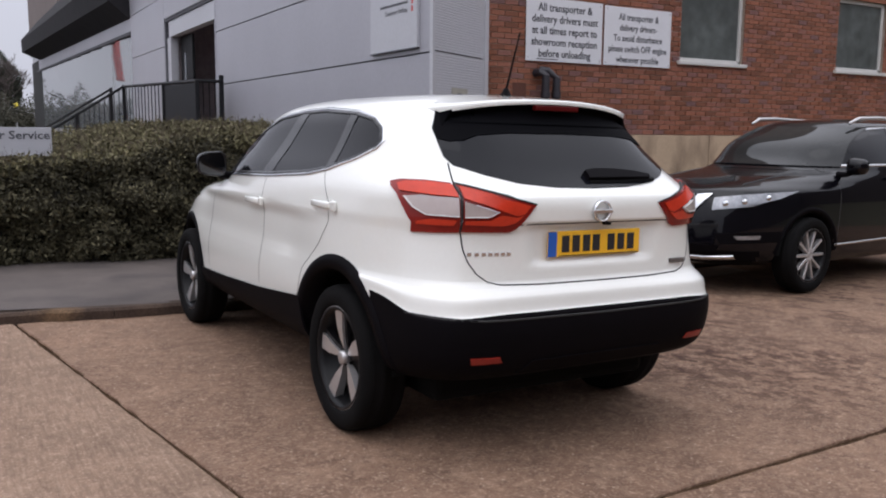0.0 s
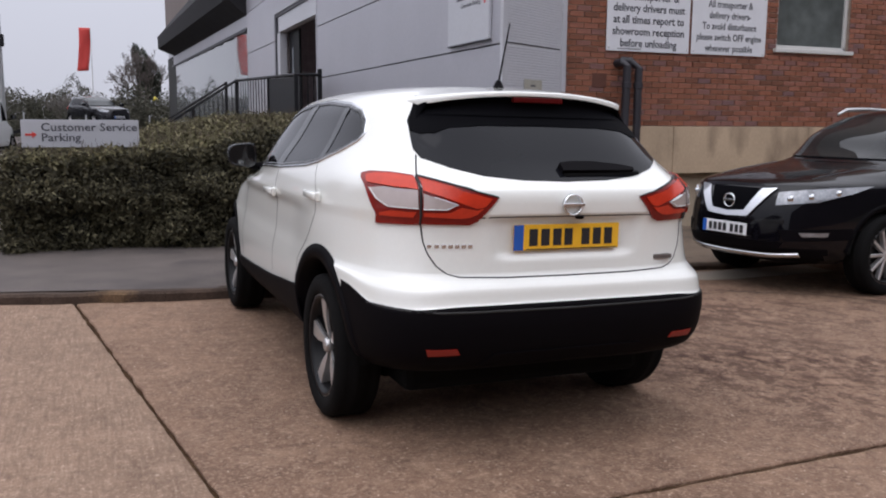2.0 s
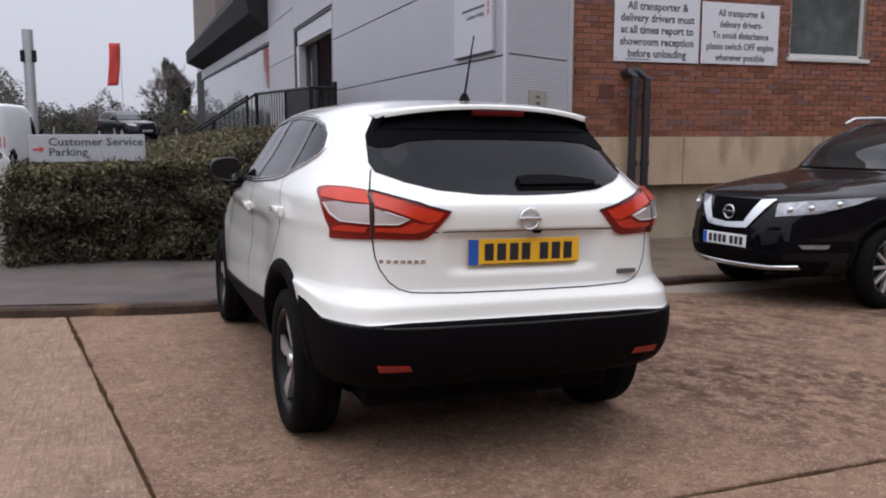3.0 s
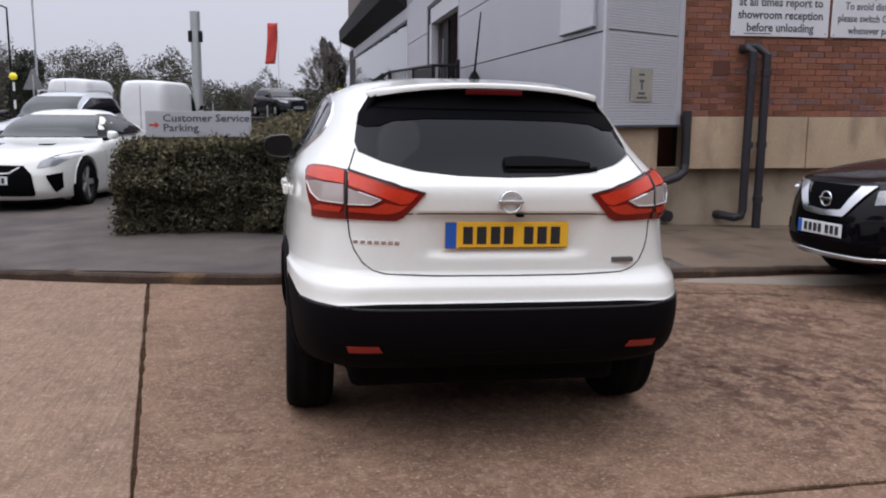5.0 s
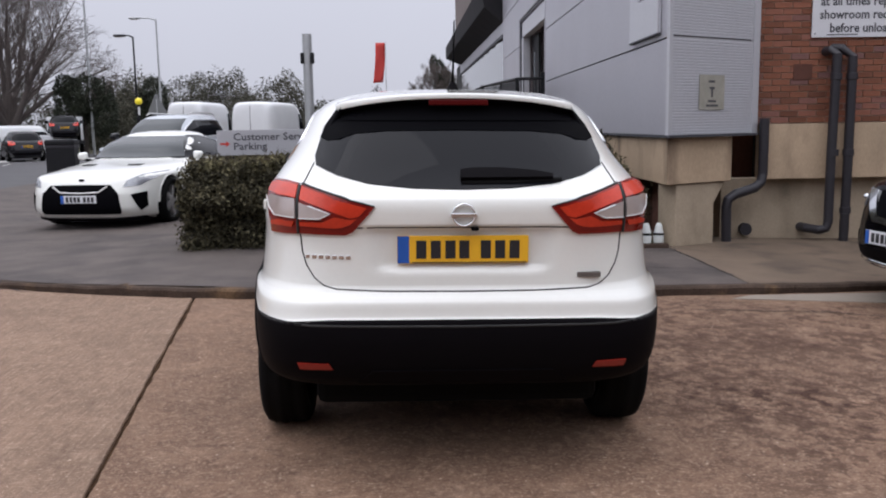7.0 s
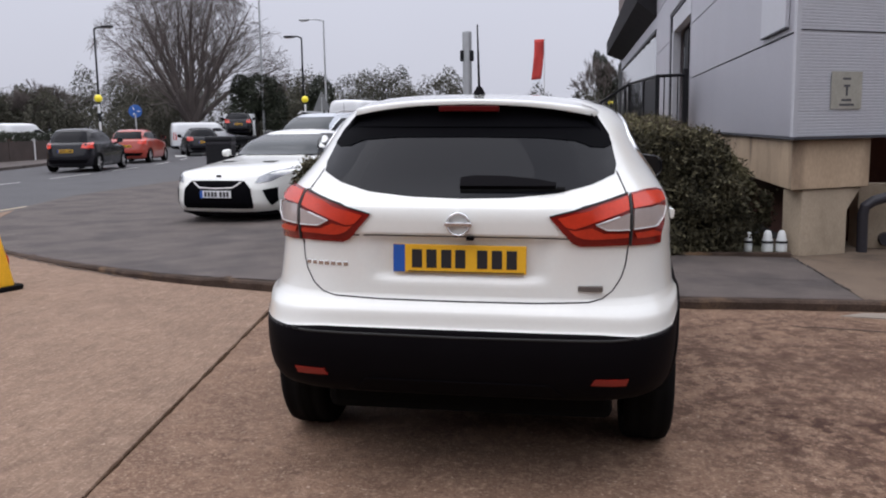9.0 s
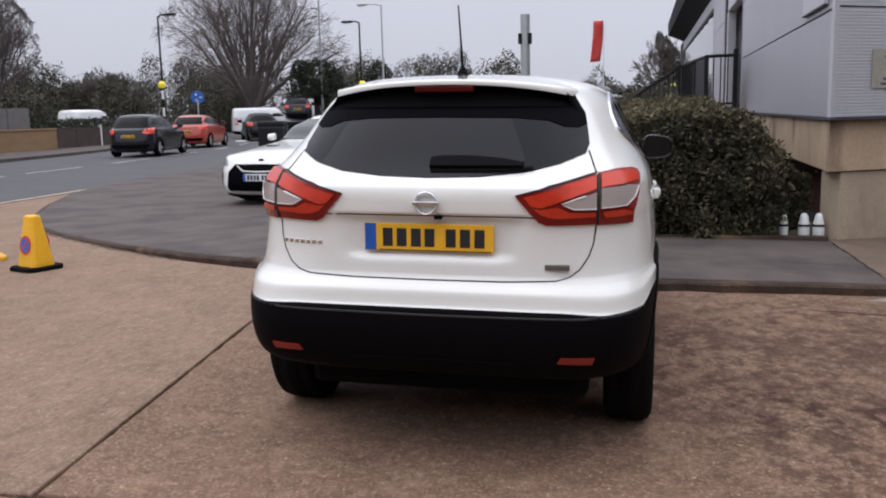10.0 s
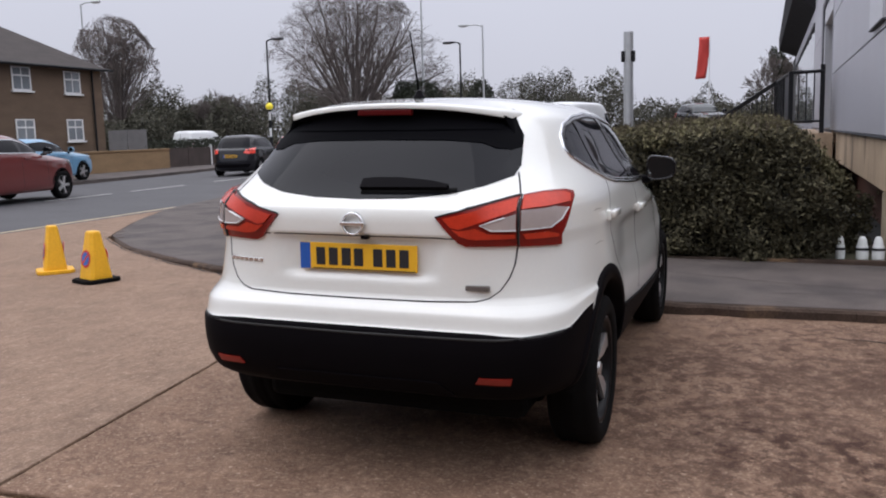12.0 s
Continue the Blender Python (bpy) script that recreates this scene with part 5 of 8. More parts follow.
# tapered bracket and column under the corner
m = Matrix(((d.x, -nrm.x, 0, CORNER[0][0]), (d.y, -nrm.y, 0, CORNER[0][1]), (0, 0, 1, 0), (0, 0, 0, 1)))
bm = prism([(0.24, -0.25), (0.90, -0.25), (0.90, 0.45), (1.10, 0.69), (0.24, 0.69)], 0.05, 0.32, "y", 0.012)
bmesh.ops.transform(bm, matrix=m, verts=bm.verts)
part("corner_column", bm, M["wall_low"], building, "concrete corner column with tapered bracket")
# wall added to close the view, dark to paint the overhang's shade
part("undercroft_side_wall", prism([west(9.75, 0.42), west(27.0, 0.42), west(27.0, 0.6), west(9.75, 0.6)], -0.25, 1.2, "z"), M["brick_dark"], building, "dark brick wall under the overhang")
# undercroft wall and floor are coloured near-black in place of shade
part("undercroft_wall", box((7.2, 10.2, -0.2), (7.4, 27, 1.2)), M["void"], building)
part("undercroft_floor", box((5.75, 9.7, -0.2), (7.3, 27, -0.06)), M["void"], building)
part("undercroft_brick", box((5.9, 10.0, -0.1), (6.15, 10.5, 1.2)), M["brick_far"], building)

# brick wing: backing wall with openings, bricks laid on it later
WINDOWS = [(10.50, 11.93, 2.50, 3.75), (14.35, 15.75, 2.52, 3.77)]
for x0, x1, z0, z1 in ((6.85, 10.5, 1.355, 5.95), (11.93, 14.35, 1.355, 5.95), (10.5, 11.93, 1.355, 2.5), (10.5, 11.93, 3.75, 5.95), (14.35, 15.75, 1.355, 2.52), (14.35, 15.75, 3.77, 5.95), (15.75, 18.6, 1.355, 5.95)):
    part("brick_backing", box((x0, BY + 0.012, z0), (x1, BY + 0.3, z1)), M["mortar"], building)
for x0, x1, z0, z1 in WINDOWS:
    win = part("window", box((x0, BY + 0.27, z0), (x1, BY + 0.30, z1)), M["void"], building, "pale framed window with dark glass")
    bm = bmesh.new()
    for lo, hi in (((x0, BY + 0.06, z0), (x0 + 0.06, BY + 0.13, z1)), ((x1 - 0.06, BY + 0.06, z0), (x1, BY + 0.13, z1)), ((x0, BY + 0.06, z0), (x1, BY + 0.13, z0 + 0.06)), ((x0, BY + 0.06, z1 - 0.06), (x1, BY + 0.13, z1))):
        add_box(bm, lo, hi, 0.006)
    part("window_frame", bm, M["window_frame"], win)
    part("window_sill", box((x0 - 0.06, BY - 0.05, z0 - 0.055), (x1 + 0.06, BY + 0.12, z0 + 0.005), 0.008), M["window_frame"], win)
    part("pane", box((x0 + 0.05, BY + 0.09, z0 + 0.05), (x1 - 0.05, BY + 0.10, z1 - 0.05)), M["office_pane"], win)

# unseen walls added behind the camera to cut low sky light and reflections
M["yard_wall"] = mat("plain_yard_wall", (0.10, 0.085, 0.08), 0.9, vary=0.15, scale=0.3, fine=6)
tagged(part("yard_wall_south", box((-7, -11.5, -0.3), (26, -11, 6.5)), M["yard_wall"]), "plain dull wall closing the yard", "wall", kind="structure")
tagged(part("yard_wall_east", box((25.5, -11, -0.4), (26, 12, 6.5)), M["yard_wall"]), "plain dull wall closing the yard", "wall", kind="structure")

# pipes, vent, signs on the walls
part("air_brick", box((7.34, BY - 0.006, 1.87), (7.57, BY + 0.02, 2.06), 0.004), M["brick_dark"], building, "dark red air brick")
part("downpipe", tube([(7.72, 9.66, 2.20), (7.74, 9.56, 2.21), (7.79, 9.50, 2.16), (7.77, 9.50, 0.9), (7.77, 9.50, 0.16), (7.745, 9.50, 0.09), (7.68, 9.53, 0.065), (7.58, 9.66, 0.08), (7.56, 9.82, 0.08)], 0.055, 14), M["pipe"], building, "dark downpipe with swan neck")
part("downpipe", tube([(7.80, 9.66, 2.24), (7.88, 9.58, 2.23), (7.99, 9.52, 2.13), (7.99, 9.52, 0.9), (7.99, 9.54, -0.12)], 0.055, 14), M["pipe"], building)
part("downpipe", tube([(6.95, 9.52, 1.42), (6.95, 9.52, 0.76), (6.92, 9.50, 0.66), (6.84, 9.48, 0.60), (6.60, 9.46, 0.53), (6.51, 9.45, 0.47), (6.49, 9.45, 0.38), (6.50, 9.45, -0.12)], 0.058, 14), M["pipe"], building)
for x, z, y in ((7.79, 1.9, 9.50), (7.99, 1.9, 9.52), (7.79, 1.0, 9.50), (7.99, 1.0, 9.52), (7.99, 0.3, 9.53)):
    part("pipe_collar", lathe([(0.056, -0.04), (0.066, -0.035), (0.066, 0.035), (0.056, 0.04)], 16), M["pipe"], building, m=pose(x, y, z))
part("pipe_stub", tube([(6.85, 9.72, 0.07), (6.85, 9.85, 0.07)], 0.075, 14), M["pipe"], building)


def board(name, label, lo, hi, material, m, thick=0.012):
    """A sign board facing -y in its own frame."""
    root = tagged(part(name, box((lo[0], -thick, lo[1]), (hi[0], 0.0, hi[1]), 0.003), M[material], m=m), label, "sign")
    return root


def sign_text(root, lines, x, z, size, step, material, align="CENTER", y=-0.014, bold=0.0, width=1.0):
    for i, line in enumerate(lines):
        lettering(line, size, M[material], root, pose(x, y, z - i * step, 90, 0, 0), align, bold=bold, width=width)


s1 = board("notice_board", "white delivery notice board screwed to the brick wall", (-0.68, -0.43), (0.68, 0.43), "sign_white", pose(8.215, BY - 0.012, 2.795))
sign_text(s1, ["All transporter &", "delivery drivers must", "at all times report to", "showroom reception", "before unloading"], 0, 0.255, 0.148, 0.156, "sign_ink", bold=0.003, width=0.93)
part("underline", box((-0.50, -0.0135, -0.405), (-0.12, -0.012, -0.393)), M["sign_ink"], s1)
s2 = board("notice_board", "pale grey engine notice board screwed to the brick wall", (-0.665, -0.42), (0.665, 0.42), "sign_white", pose(9.60, BY - 0.012, 2.79))
sign_text(s2, ["All transporter &", "delivery drivers-", "To avoid disturbance", "please switch OFF engine", "whenever possible"], 0, 0.235, 0.135, 0.152, "sign_ink", bold=0.002, width=0.84)
for b, xs2 in ((s1, 0.64), (s2, 0.625)):
    for sx in (-1, 1):
        for sz in (-1, 1):
            part("screw", lathe([(0.0, 0.004), (0.008, 0.003), (0.01, 0.0)], 10), M["chrome"], b, m=pose(sx * xs2, -0.012, sz * 0.385, 90, 0, 0))
# sign panel on the cladding
s3 = board("wall_sign", "grey direction sign panel on the metal cladding", (-0.66, -0.6), (0.66, 0.6), "clad_pale", pose(*west(9.72, -0.004), 2.985, 0, 0, -91.4), 0.04)
sign_text(s3, ["Customer Parking"], 0.1, -0.16, 0.085, 0.1, "sign_ink", y=-0.042)
part("bar", box((-0.35, -0.042, -0.06), (0.42, -0.04, -0.03)), M["sign_ink"], s3)
for z in (-0.05, -0.14):
    part("arrow", prism([(0.52, z - 0.03), (0.56, z - 0.03), (0.56, z + 0.04), (0.52, z + 0.04)], -0.043, -0.04, "y"), M["red_ink"], s3)
part("sign_shadow_edge", box((-0.66, -0.045, -0.615), (0.66, -0.0, -0.598)), M["clad_edge"], s3)
# small metal valve sign on the ribbed corner
centre = Vector(CORNER[0]) + d * 0.72 + nrm * 0.02
ang = math.degrees(math.atan2(d.y, d.x))
s4 = board("metal_plate_sign", "small weathered metal sign on the ribbed cladding", (-0.22, -0.195), (0.22, 0.195), "sign_dull", pose(centre.x, centre.y, 1.725, 0, 0, ang), 0.006)
part("pictogram", prism([(-0.045, 0.06), (0.045, 0.06), (0.045, 0.035), (0.014, 0.035), (0.014, -0.055), (-0.014, -0.055), (-0.014, 0.035), (-0.045, 0.035)], -0.008, -0.006, "y"), M["sign_ink"], s4)
for x0, x1, z in ((-0.06, 0.05, 0.12), (-0.07, 0.07, -0.10), (-0.10, 0.11, -0.15)):
    part("bar", box((x0, -0.0075, z - 0.012), (x1, -0.006, z + 0.012)), M["sign_ink"], s4)
# parking sign on posts in the hedge
s5 = board("parking_sign", "pale grey customer parking sign on posts above the hedge", (-0.62, -0.155), (0.62, 0.155), "sign_grey", pose(0.955, 10.27, 1.235), 0.03)
sign_text(s5, ["Customer Service", "Parking"], -0.42, 0.03, 0.125, 0.115, "sign_ink", "LEFT", -0.032, 0.002, 1.12)
part("arrow", prism([(-0.58, 0.0), (-0.51, 0.0), (-0.51, 0.025), (-0.46, -0.012), (-0.51, -0.05), (-0.51, -0.024), (-0.58, -0.024)], -0.034, -0.03, "y"), M["red_ink"], s5)
for x in (-0.45, 0.45):
    part("post", box((x - 0.03, 0.0, -1.25), (x + 0.03, 0.05, 0.14), 0.004), M["dark_steel"], s5)


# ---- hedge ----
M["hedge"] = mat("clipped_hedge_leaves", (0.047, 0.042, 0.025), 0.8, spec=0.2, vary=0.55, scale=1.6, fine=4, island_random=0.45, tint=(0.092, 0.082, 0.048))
# crown leaves take a paler version of the side leaf colour
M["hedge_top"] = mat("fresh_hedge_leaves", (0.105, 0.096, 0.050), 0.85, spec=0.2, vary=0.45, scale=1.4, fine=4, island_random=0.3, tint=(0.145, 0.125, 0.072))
# solid filler, near-black to paint the shade deep between the leaves
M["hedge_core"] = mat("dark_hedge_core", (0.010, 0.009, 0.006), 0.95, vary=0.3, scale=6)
M["twig"] = mat("hedge_twigs", (0.07, 0.05, 0.035), 0.8, vary=0.2)
M["bark"] = mat("grey_bark", (0.085, 0.07, 0.06), 0.9, vary=0.25, scale=3, fine=30)
# paler than bark: the haze of distance is mixed into this colour
M["bark_far"] = mat("grey_brown_twigs", (0.13, 0.108, 0.10), 0.9, vary=0.2, scale=1)
M["evergreen"] = mat("dark_evergreen_leaves", (0.022, 0.028, 0.014), 0.7, vary=0.3, scale=1, island_random=0.5)
M["woods"] = mat("winter_woodland_leaves", (0.058, 0.056, 0.037), 0.8, vary=0.3, scale=0.3, fine=3, island_random=0.35, tint=(0.075, 0.07, 0.05))
M["woods_pale"] = mat("pale_winter_twigs", (0.12, 0.108, 0.095), 0.85, vary=0.25, scale=0.3, fine=3, island_random=0.4)


def hedge_top(x, y):
    t = float(np.interp(x, [0.18, 0.38, 0.7, 1.5, 2.4, 3.2, 4.5, 4.8, 5.05, 5.2], [0.91, 0.97, 0.99, 1.03, 1.17, 1.29, 1.33, 1.22, 1.0, 0.8]))
    return t + 0.045 * min(3.0, max(0.0, y - 9.4)) * fade(x, 0.3, 2.2) + 0.10 * noise.noise((x * 1.9, y * 1.3, 0)) + 0.07 * noise.noise((x * 4.6, y * 3.6, 3)) + 0.035 * noise.noise((x * 11, y * 9, 6))


def hedge_front(x, z):
    """Front face of the hedge, bulging and leaning."""
    u = max(0.0, z) / 1.1
    return 9.0 - 0.07 * math.sin(math.pi * min(1, u)) + 0.17 * noise.noise((x * 1.7, z * 2.2, 7)) + 0.20 * noise.noise((x * 3.1, z * 3.9, 1)) + 0.08 * noise.noise((x * 8, z * 9, 4)) + 0.30 * max(0.0, u - 0.85) ** 1.0 - 0.10 * fade(x, 0.5, 3)


def leaf_cloud(places, normals, size, spread, rng):
    """Small folded leaves scattered about places; two triangles each."""
    n = len(places)
    p = np.asarray(places, float) + rng.normal(0, spread, (n, 3))
    a = rng.normal(0, 1, (n, 3)) + 0.5 * np.asarray(normals, float)
    a /= np.linalg.norm(a, axis=1)[:, None]
    b = np.cross(a, rng.normal(0, 1, (n, 3)))
    b /= np.linalg.norm(b, axis=1)[:, None]
    s = size * rng.uniform(0.6, 1.4, (n, 1))
    c = np.cross(a, b)
    v = np.stack([p - b * s, p + c * s * 0.42, p + b * s, p - c * s * 0.42], 1).reshape(-1, 3)
    f = np.arange(4 * n).reshape(n, 4)
    return v, f


rng = np.random.default_rng(5)
hx, hy = np.linspace(0.30, 4.90, 54), [9.15, 9.3, 9.6, 10.0, 10.8, 12.0, 13.5, 15.0]
bm = bmesh.new()
top = [[bm.verts.new((x, y, hedge_top(x, y) - 0.10)) for x in hx] for y in hy]
front = [[bm.verts.new((x, hedge_front(x, z) + 0.10, min(z, hedge_top(x, 9.1) - 0.12))) for x in hx] for z in (0.0, 0.25, 0.5, 0.75, 0.95)]
for rows in (front, top):
    for a, b in zip(rows, rows[1:]):
        for i in range(len(hx) - 1):
            bm.faces.new((a[i], a[i + 1], b[i + 1], b[i]))
for i in range(len(hx) - 1):
    bm.faces.new((front[-1][i], front[-1][i + 1], top[0][i + 1], top[0][i]))
for side in (0, -1):
    low = [bm.verts.new((hx[side], y, 0.0)) for y in hy]
    for j in range(len(hy) - 1):
        bm.faces.new((low[j], low[j + 1], top[j + 1][side], top[j][side]))
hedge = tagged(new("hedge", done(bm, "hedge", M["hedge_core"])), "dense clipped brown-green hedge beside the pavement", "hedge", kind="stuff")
P, N = [], []
for _ in range(95000):
    x, z = rng.uniform(0.19, 5.5), rng.uniform(0.0, 1.4)
    if x > 4.96 + 0.22 * math.sin(math.pi * min(1, z / 0.9)) * (z < 0.95):
        continue
    if z < hedge_top(x, 9.05) + 0.02:
        P.append((x, hedge_front(x, z) + abs(rng.normal(0, 0.05)) - 0.02, z))
        N.append((0, -1, 0.4))
for _ in range(70000):
    x, y = rng.uniform(0.19, 5.2), 9.05 + 6 * rng.uniform(0, 1) ** 1.6
    P.append((x, y, hedge_top(x, y) - abs(rng.normal(0, 0.04)) + 0.01))
    N.append((0, -0.3, 1))
for _ in range(16000):
    y, z = rng.uniform(9.0, 11.5), rng.uniform(0.0, 1.05)
    P.append((0.20 + 0.06 * max(0.0, z - 0.5) + abs(rng.normal(0, 0.05)) + 0.04 * noise.noise((y * 3, z * 3, 2)), y, z))
    N.append((-1, 0, 0.3))
for _ in range(9000):
    x, z = rng.uniform(4.8, 5.5), rng.uniform(0.0, 0.95)
    P.append((x, 9.42 + 0.08 * noise.noise((x * 6, z * 6, 4)) + abs(rng.normal(0, 0.06)), z * (1.0 - 0.35 * fade(x, 5.1, 5.5))))
    N.append((0, -1, 0.4))
P, N = np.array(P), np.array(N)
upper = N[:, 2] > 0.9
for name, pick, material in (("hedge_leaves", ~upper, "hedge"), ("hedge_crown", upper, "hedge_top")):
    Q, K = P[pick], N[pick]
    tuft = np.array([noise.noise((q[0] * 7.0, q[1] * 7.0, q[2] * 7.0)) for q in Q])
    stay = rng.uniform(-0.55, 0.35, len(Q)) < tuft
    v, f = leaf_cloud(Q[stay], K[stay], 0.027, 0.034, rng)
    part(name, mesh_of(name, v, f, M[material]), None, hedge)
bm = bmesh.new()
for _ in range(3600):
    x, y = rng.uniform(0.28, 5.0), 9.05 + 4.5 * rng.uniform(0, 1) ** 1.5
    z = hedge_top(x, y) - 0.05
    h = rng.uniform(0.04, 0.19)
    add_tube(bm, [(x, y, z), (x + rng.normal(0, 0.03), y + rng.normal(0, 0.03), z + h)], [0.003, 0.0015], 3, False)
part("hedge_twigs", bm, M["twig"], hedge)
# earth bed and its edging
tagged(part("bed_edging", box((0.0, 8.80, -0.02), (5.6, 8.88, 0.045), 0.01), M["kerb"]), "dark stone edging along the hedge bed", "edging", kind="structure")
tagged(part("planting_bed", box((0.0, 8.88, -0.02), (5.55, 16.7, 0.03)), M["earth"]), "dark earth bed under the hedge", "planting bed", kind="structure")


# ---- trees ----
def branch_tree(name, at, height, label, seed, spread=0.5, trunk=0.35, splits=6, fork=2.4, upward=0.25, material="bark", category="tree", fine_radius=0.004, stem=0.2, limb=0.155, limbs_out=5, first=None, shrink=(0.66, 0.86)):
    """A bare tree: a tapering trunk with limbs that fork into fine twigs."""
    r = random.Random(seed)
    root = group_at(name, pose(*at), label, category)
    limbs, fine = bmesh.new(), bmesh.new()

    def grow(p, way, length, radius, level):
        bm = limbs if level < 3 else fine
        mid = p + way * length * 0.5 + Vector((r.gauss(0, 1), r.gauss(0, 1), r.gauss(0, 0.5))) * length * 0.05
        end = p + way * length
        add_tube(bm, [p, mid, end], [max(radius * q, fine_radius) for q in (1, 0.82, 0.62)], 8 if level < 2 else 5 if level < 4 else 3, False)
        if level >= splits:
            return
        count = 2 if r.random() > fork - 2 else 3
        if level == 0:
            count = limbs_out
        for k in range(count + (1 if level >= splits - 2 else 0)):
            a = r.uniform(0, 2 * math.pi)
            side = way.orthogonal().normalized()
            side.rotate(Matrix.Rotation(a + k * 2.4, 3, way))
            tilt = (first if first and level == 0 else spread) * r.uniform(0.5, 1.25)
            w = (way * math.cos(tilt) + side * math.sin(tilt) + Vector((0, 0, upward * r.uniform(0.3, 1)))).normalized()
            start = p + (end - p) * (r.uniform(0.55, 1.0) if k else 1.0)
            grow(start, w, height * limb * r.uniform(0.85, 1.15) if level == 0 else length * r.uniform(*shrink), radius * (r.uniform(0.22, 0.4) if level == 0 and first else r.uniform(0.5, 0.66)), level + 1)

    grow(Vector((0, 0, -0.2)), Vector((r.gauss(0, 0.03), r.gauss(0, 0.03), 1)).normalized(), height * stem, trunk, 0)
    part("trunk", limbs, M[material], root)
    part("branch_crown", fine, M[material], root)
    return root


def leafy(name, label, lumps, count, size, material, seed, category="tree", kind="", trunk=None):
    """An uneven crown of many small leaves about some lumps (x, y, z, rx, ry, rz)."""
    r = np.random.default_rng(seed)
    root = tagged(new(name), label, category, kind=kind)
    P, N = [], []
    vol = np.array([l[3] * l[4] * l[5] for l in lumps]) ** 0.67
    for l, n in zip(lumps, (count * vol / vol.sum()).astype(int)):
        u = r.normal(0, 1, (n, 3))
        u /= np.linalg.norm(u, axis=1)[:, None]
        w = np.array([1 + 0.35 * noise.noise((q[0] * 2 + l[0], q[1] * 2 + l[1], q[2] * 2)) for q in u])
        rad = (r.uniform(0.55, 1.0, n) ** 0.5 * w)[:, None]
        P.append(u * rad * l[3:6] + l[0:3])
        N.append(u)
    P, N = np.concatenate(P), np.concatenate(N)
    keep = P[:, 2] > 0.0
    v, f = leaf_cloud(P[keep], N[keep], size, size * 0.5, r)
    part("crown", mesh_of("crown", v, f, M[material]), None, root)
    if trunk:
        part("trunk", tube([(trunk[0], trunk[1], -0.1), (trunk[0] + 0.1, trunk[1], trunk[2] * 0.5), (trunk[0], trunk[1], trunk[2])], [trunk[3], trunk[3] * 0.8, trunk[3] * 0.4], 8), M["bark"], root)
    return root


def dome_tree(at, fork, middle, wide, tall, label, seed, limbs=17, low=8, high=84, trunk=0.4, fine_radius=0.010, bough=20, twig=7, spray=4):
    """A bare tree with a rounded crown: limbs fan out from a low fork, boughs and twigs fill the dome."""
    r = random.Random(seed)
    root = group_at("bare_tree", pose(*at), label, "tree")
    thick, fine = bmesh.new(), bmesh.new()
    centre = Vector((0, 0, middle))

    def held(p):
        q = Vector(((p.x - centre.x) / wide, (p.y - centre.y) / wide, (p.z - centre.z) / (tall if p.z > middle else middle - 1.2)))
        k = q.length * (1 + 0.10 * noise.noise(q * 3.0 + Vector((seed, 0, 0))))
        return p if k < 1 else centre + (p - centre) / k

    def bent(way, tilt):
        side = way.orthogonal().normalized()
        side.rotate(Matrix.Rotation(r.uniform(0, 2 * math.pi), 3, way))
        return (way * math.cos(tilt) + side * math.sin(tilt)).normalized()

    def shoot(bm, p, way, length, radius, sides):
        end = held(p + way * length)
        mid = (p + end) / 2 + Vector((r.gauss(0, 1), r.gauss(0, 1), r.gauss(0, 1))) * length * 0.04
        add_tube(bm, [p, mid, end], [max(fine_radius, radius * q) for q in (1, 0.75, 0.45)], sides, False)
        return p, mid, end

    top = Vector((0, 0, fork))
    add_tube(thick, [Vector((0, 0, -0.2)), Vector((0.03, 0, fork * 0.5)), top + Vector((0, 0, 0.3))], [trunk * 1.15, trunk * 0.92, trunk * 0.85], 12, False)
    for k in range(limbs):
        lift = radians(low + (high - low) * ((k + 0.5) / limbs) ** 0.8)
        turn = k * 2.39996 + r.uniform(-0.2, 0.2)
        way = Vector((math.cos(turn) * math.cos(lift), math.sin(turn) * math.cos(lift), math.sin(lift)))
        start = top + Vector((0, 0, r.uniform(-0.3, 0.6)))
        tip = held(start + way * 3 * max(wide, tall))
        line = [start + (tip - start) * u + Vector((0, 0, 0.10 * math.sin(math.pi * u) * (tip - start).length * (1 - way.z))) + Vector((r.gauss(0, 1), r.gauss(0, 1), r.gauss(0, 1))) * 0.12 * u for u in (0, 0.2, 0.4, 0.6, 0.8, 1.0)]
        size = trunk * r.uniform(0.34, 0.56)
        add_tube(thick, line, [max(fine_radius, size * q) for q in (1, 0.8, 0.62, 0.45, 0.28, 0.1)], 7, False)
        span = (tip - start).length
        for b in range(bough):
            u = 0.18 + 0.8 * (b + r.random()) / bough
            n = min(4, int(u * 5))
            p = line[n].lerp(line[n + 1], u * 5 - n)
            a = shoot(fine, p, bent((line[n + 1] - line[n]).normalized(), r.uniform(0.35, 0.85)), span * 0.42 * (1.15 - u), size * 0.32 * (1.1 - u), 4)
            for c in range(twig):
                v = r.uniform(0.25, 1.0)
                q = a[0].lerp(a[2], v)
                s = shoot(fine, q, bent((a[2] - a[0]).normalized(), r.uniform(0.3, 0.8)), span * 0.19 * r.uniform(0.6, 1.2), 0.0, 3)
                for e in range(spray):
                    shoot(fine, s[0].lerp(s[2], r.uniform(0.2, 1.0)), bent((s[2] - s[0] + Vector((0, 0, 1e-3))).normalized(), r.uniform(0.3, 0.8)), span * 0.10 * r.uniform(0.6, 1.3), 0.0, 3)
    part("trunk", thick, M["bark_far"], root)
    part("branch_crown", fine, M["bark_far"], root)
    return root


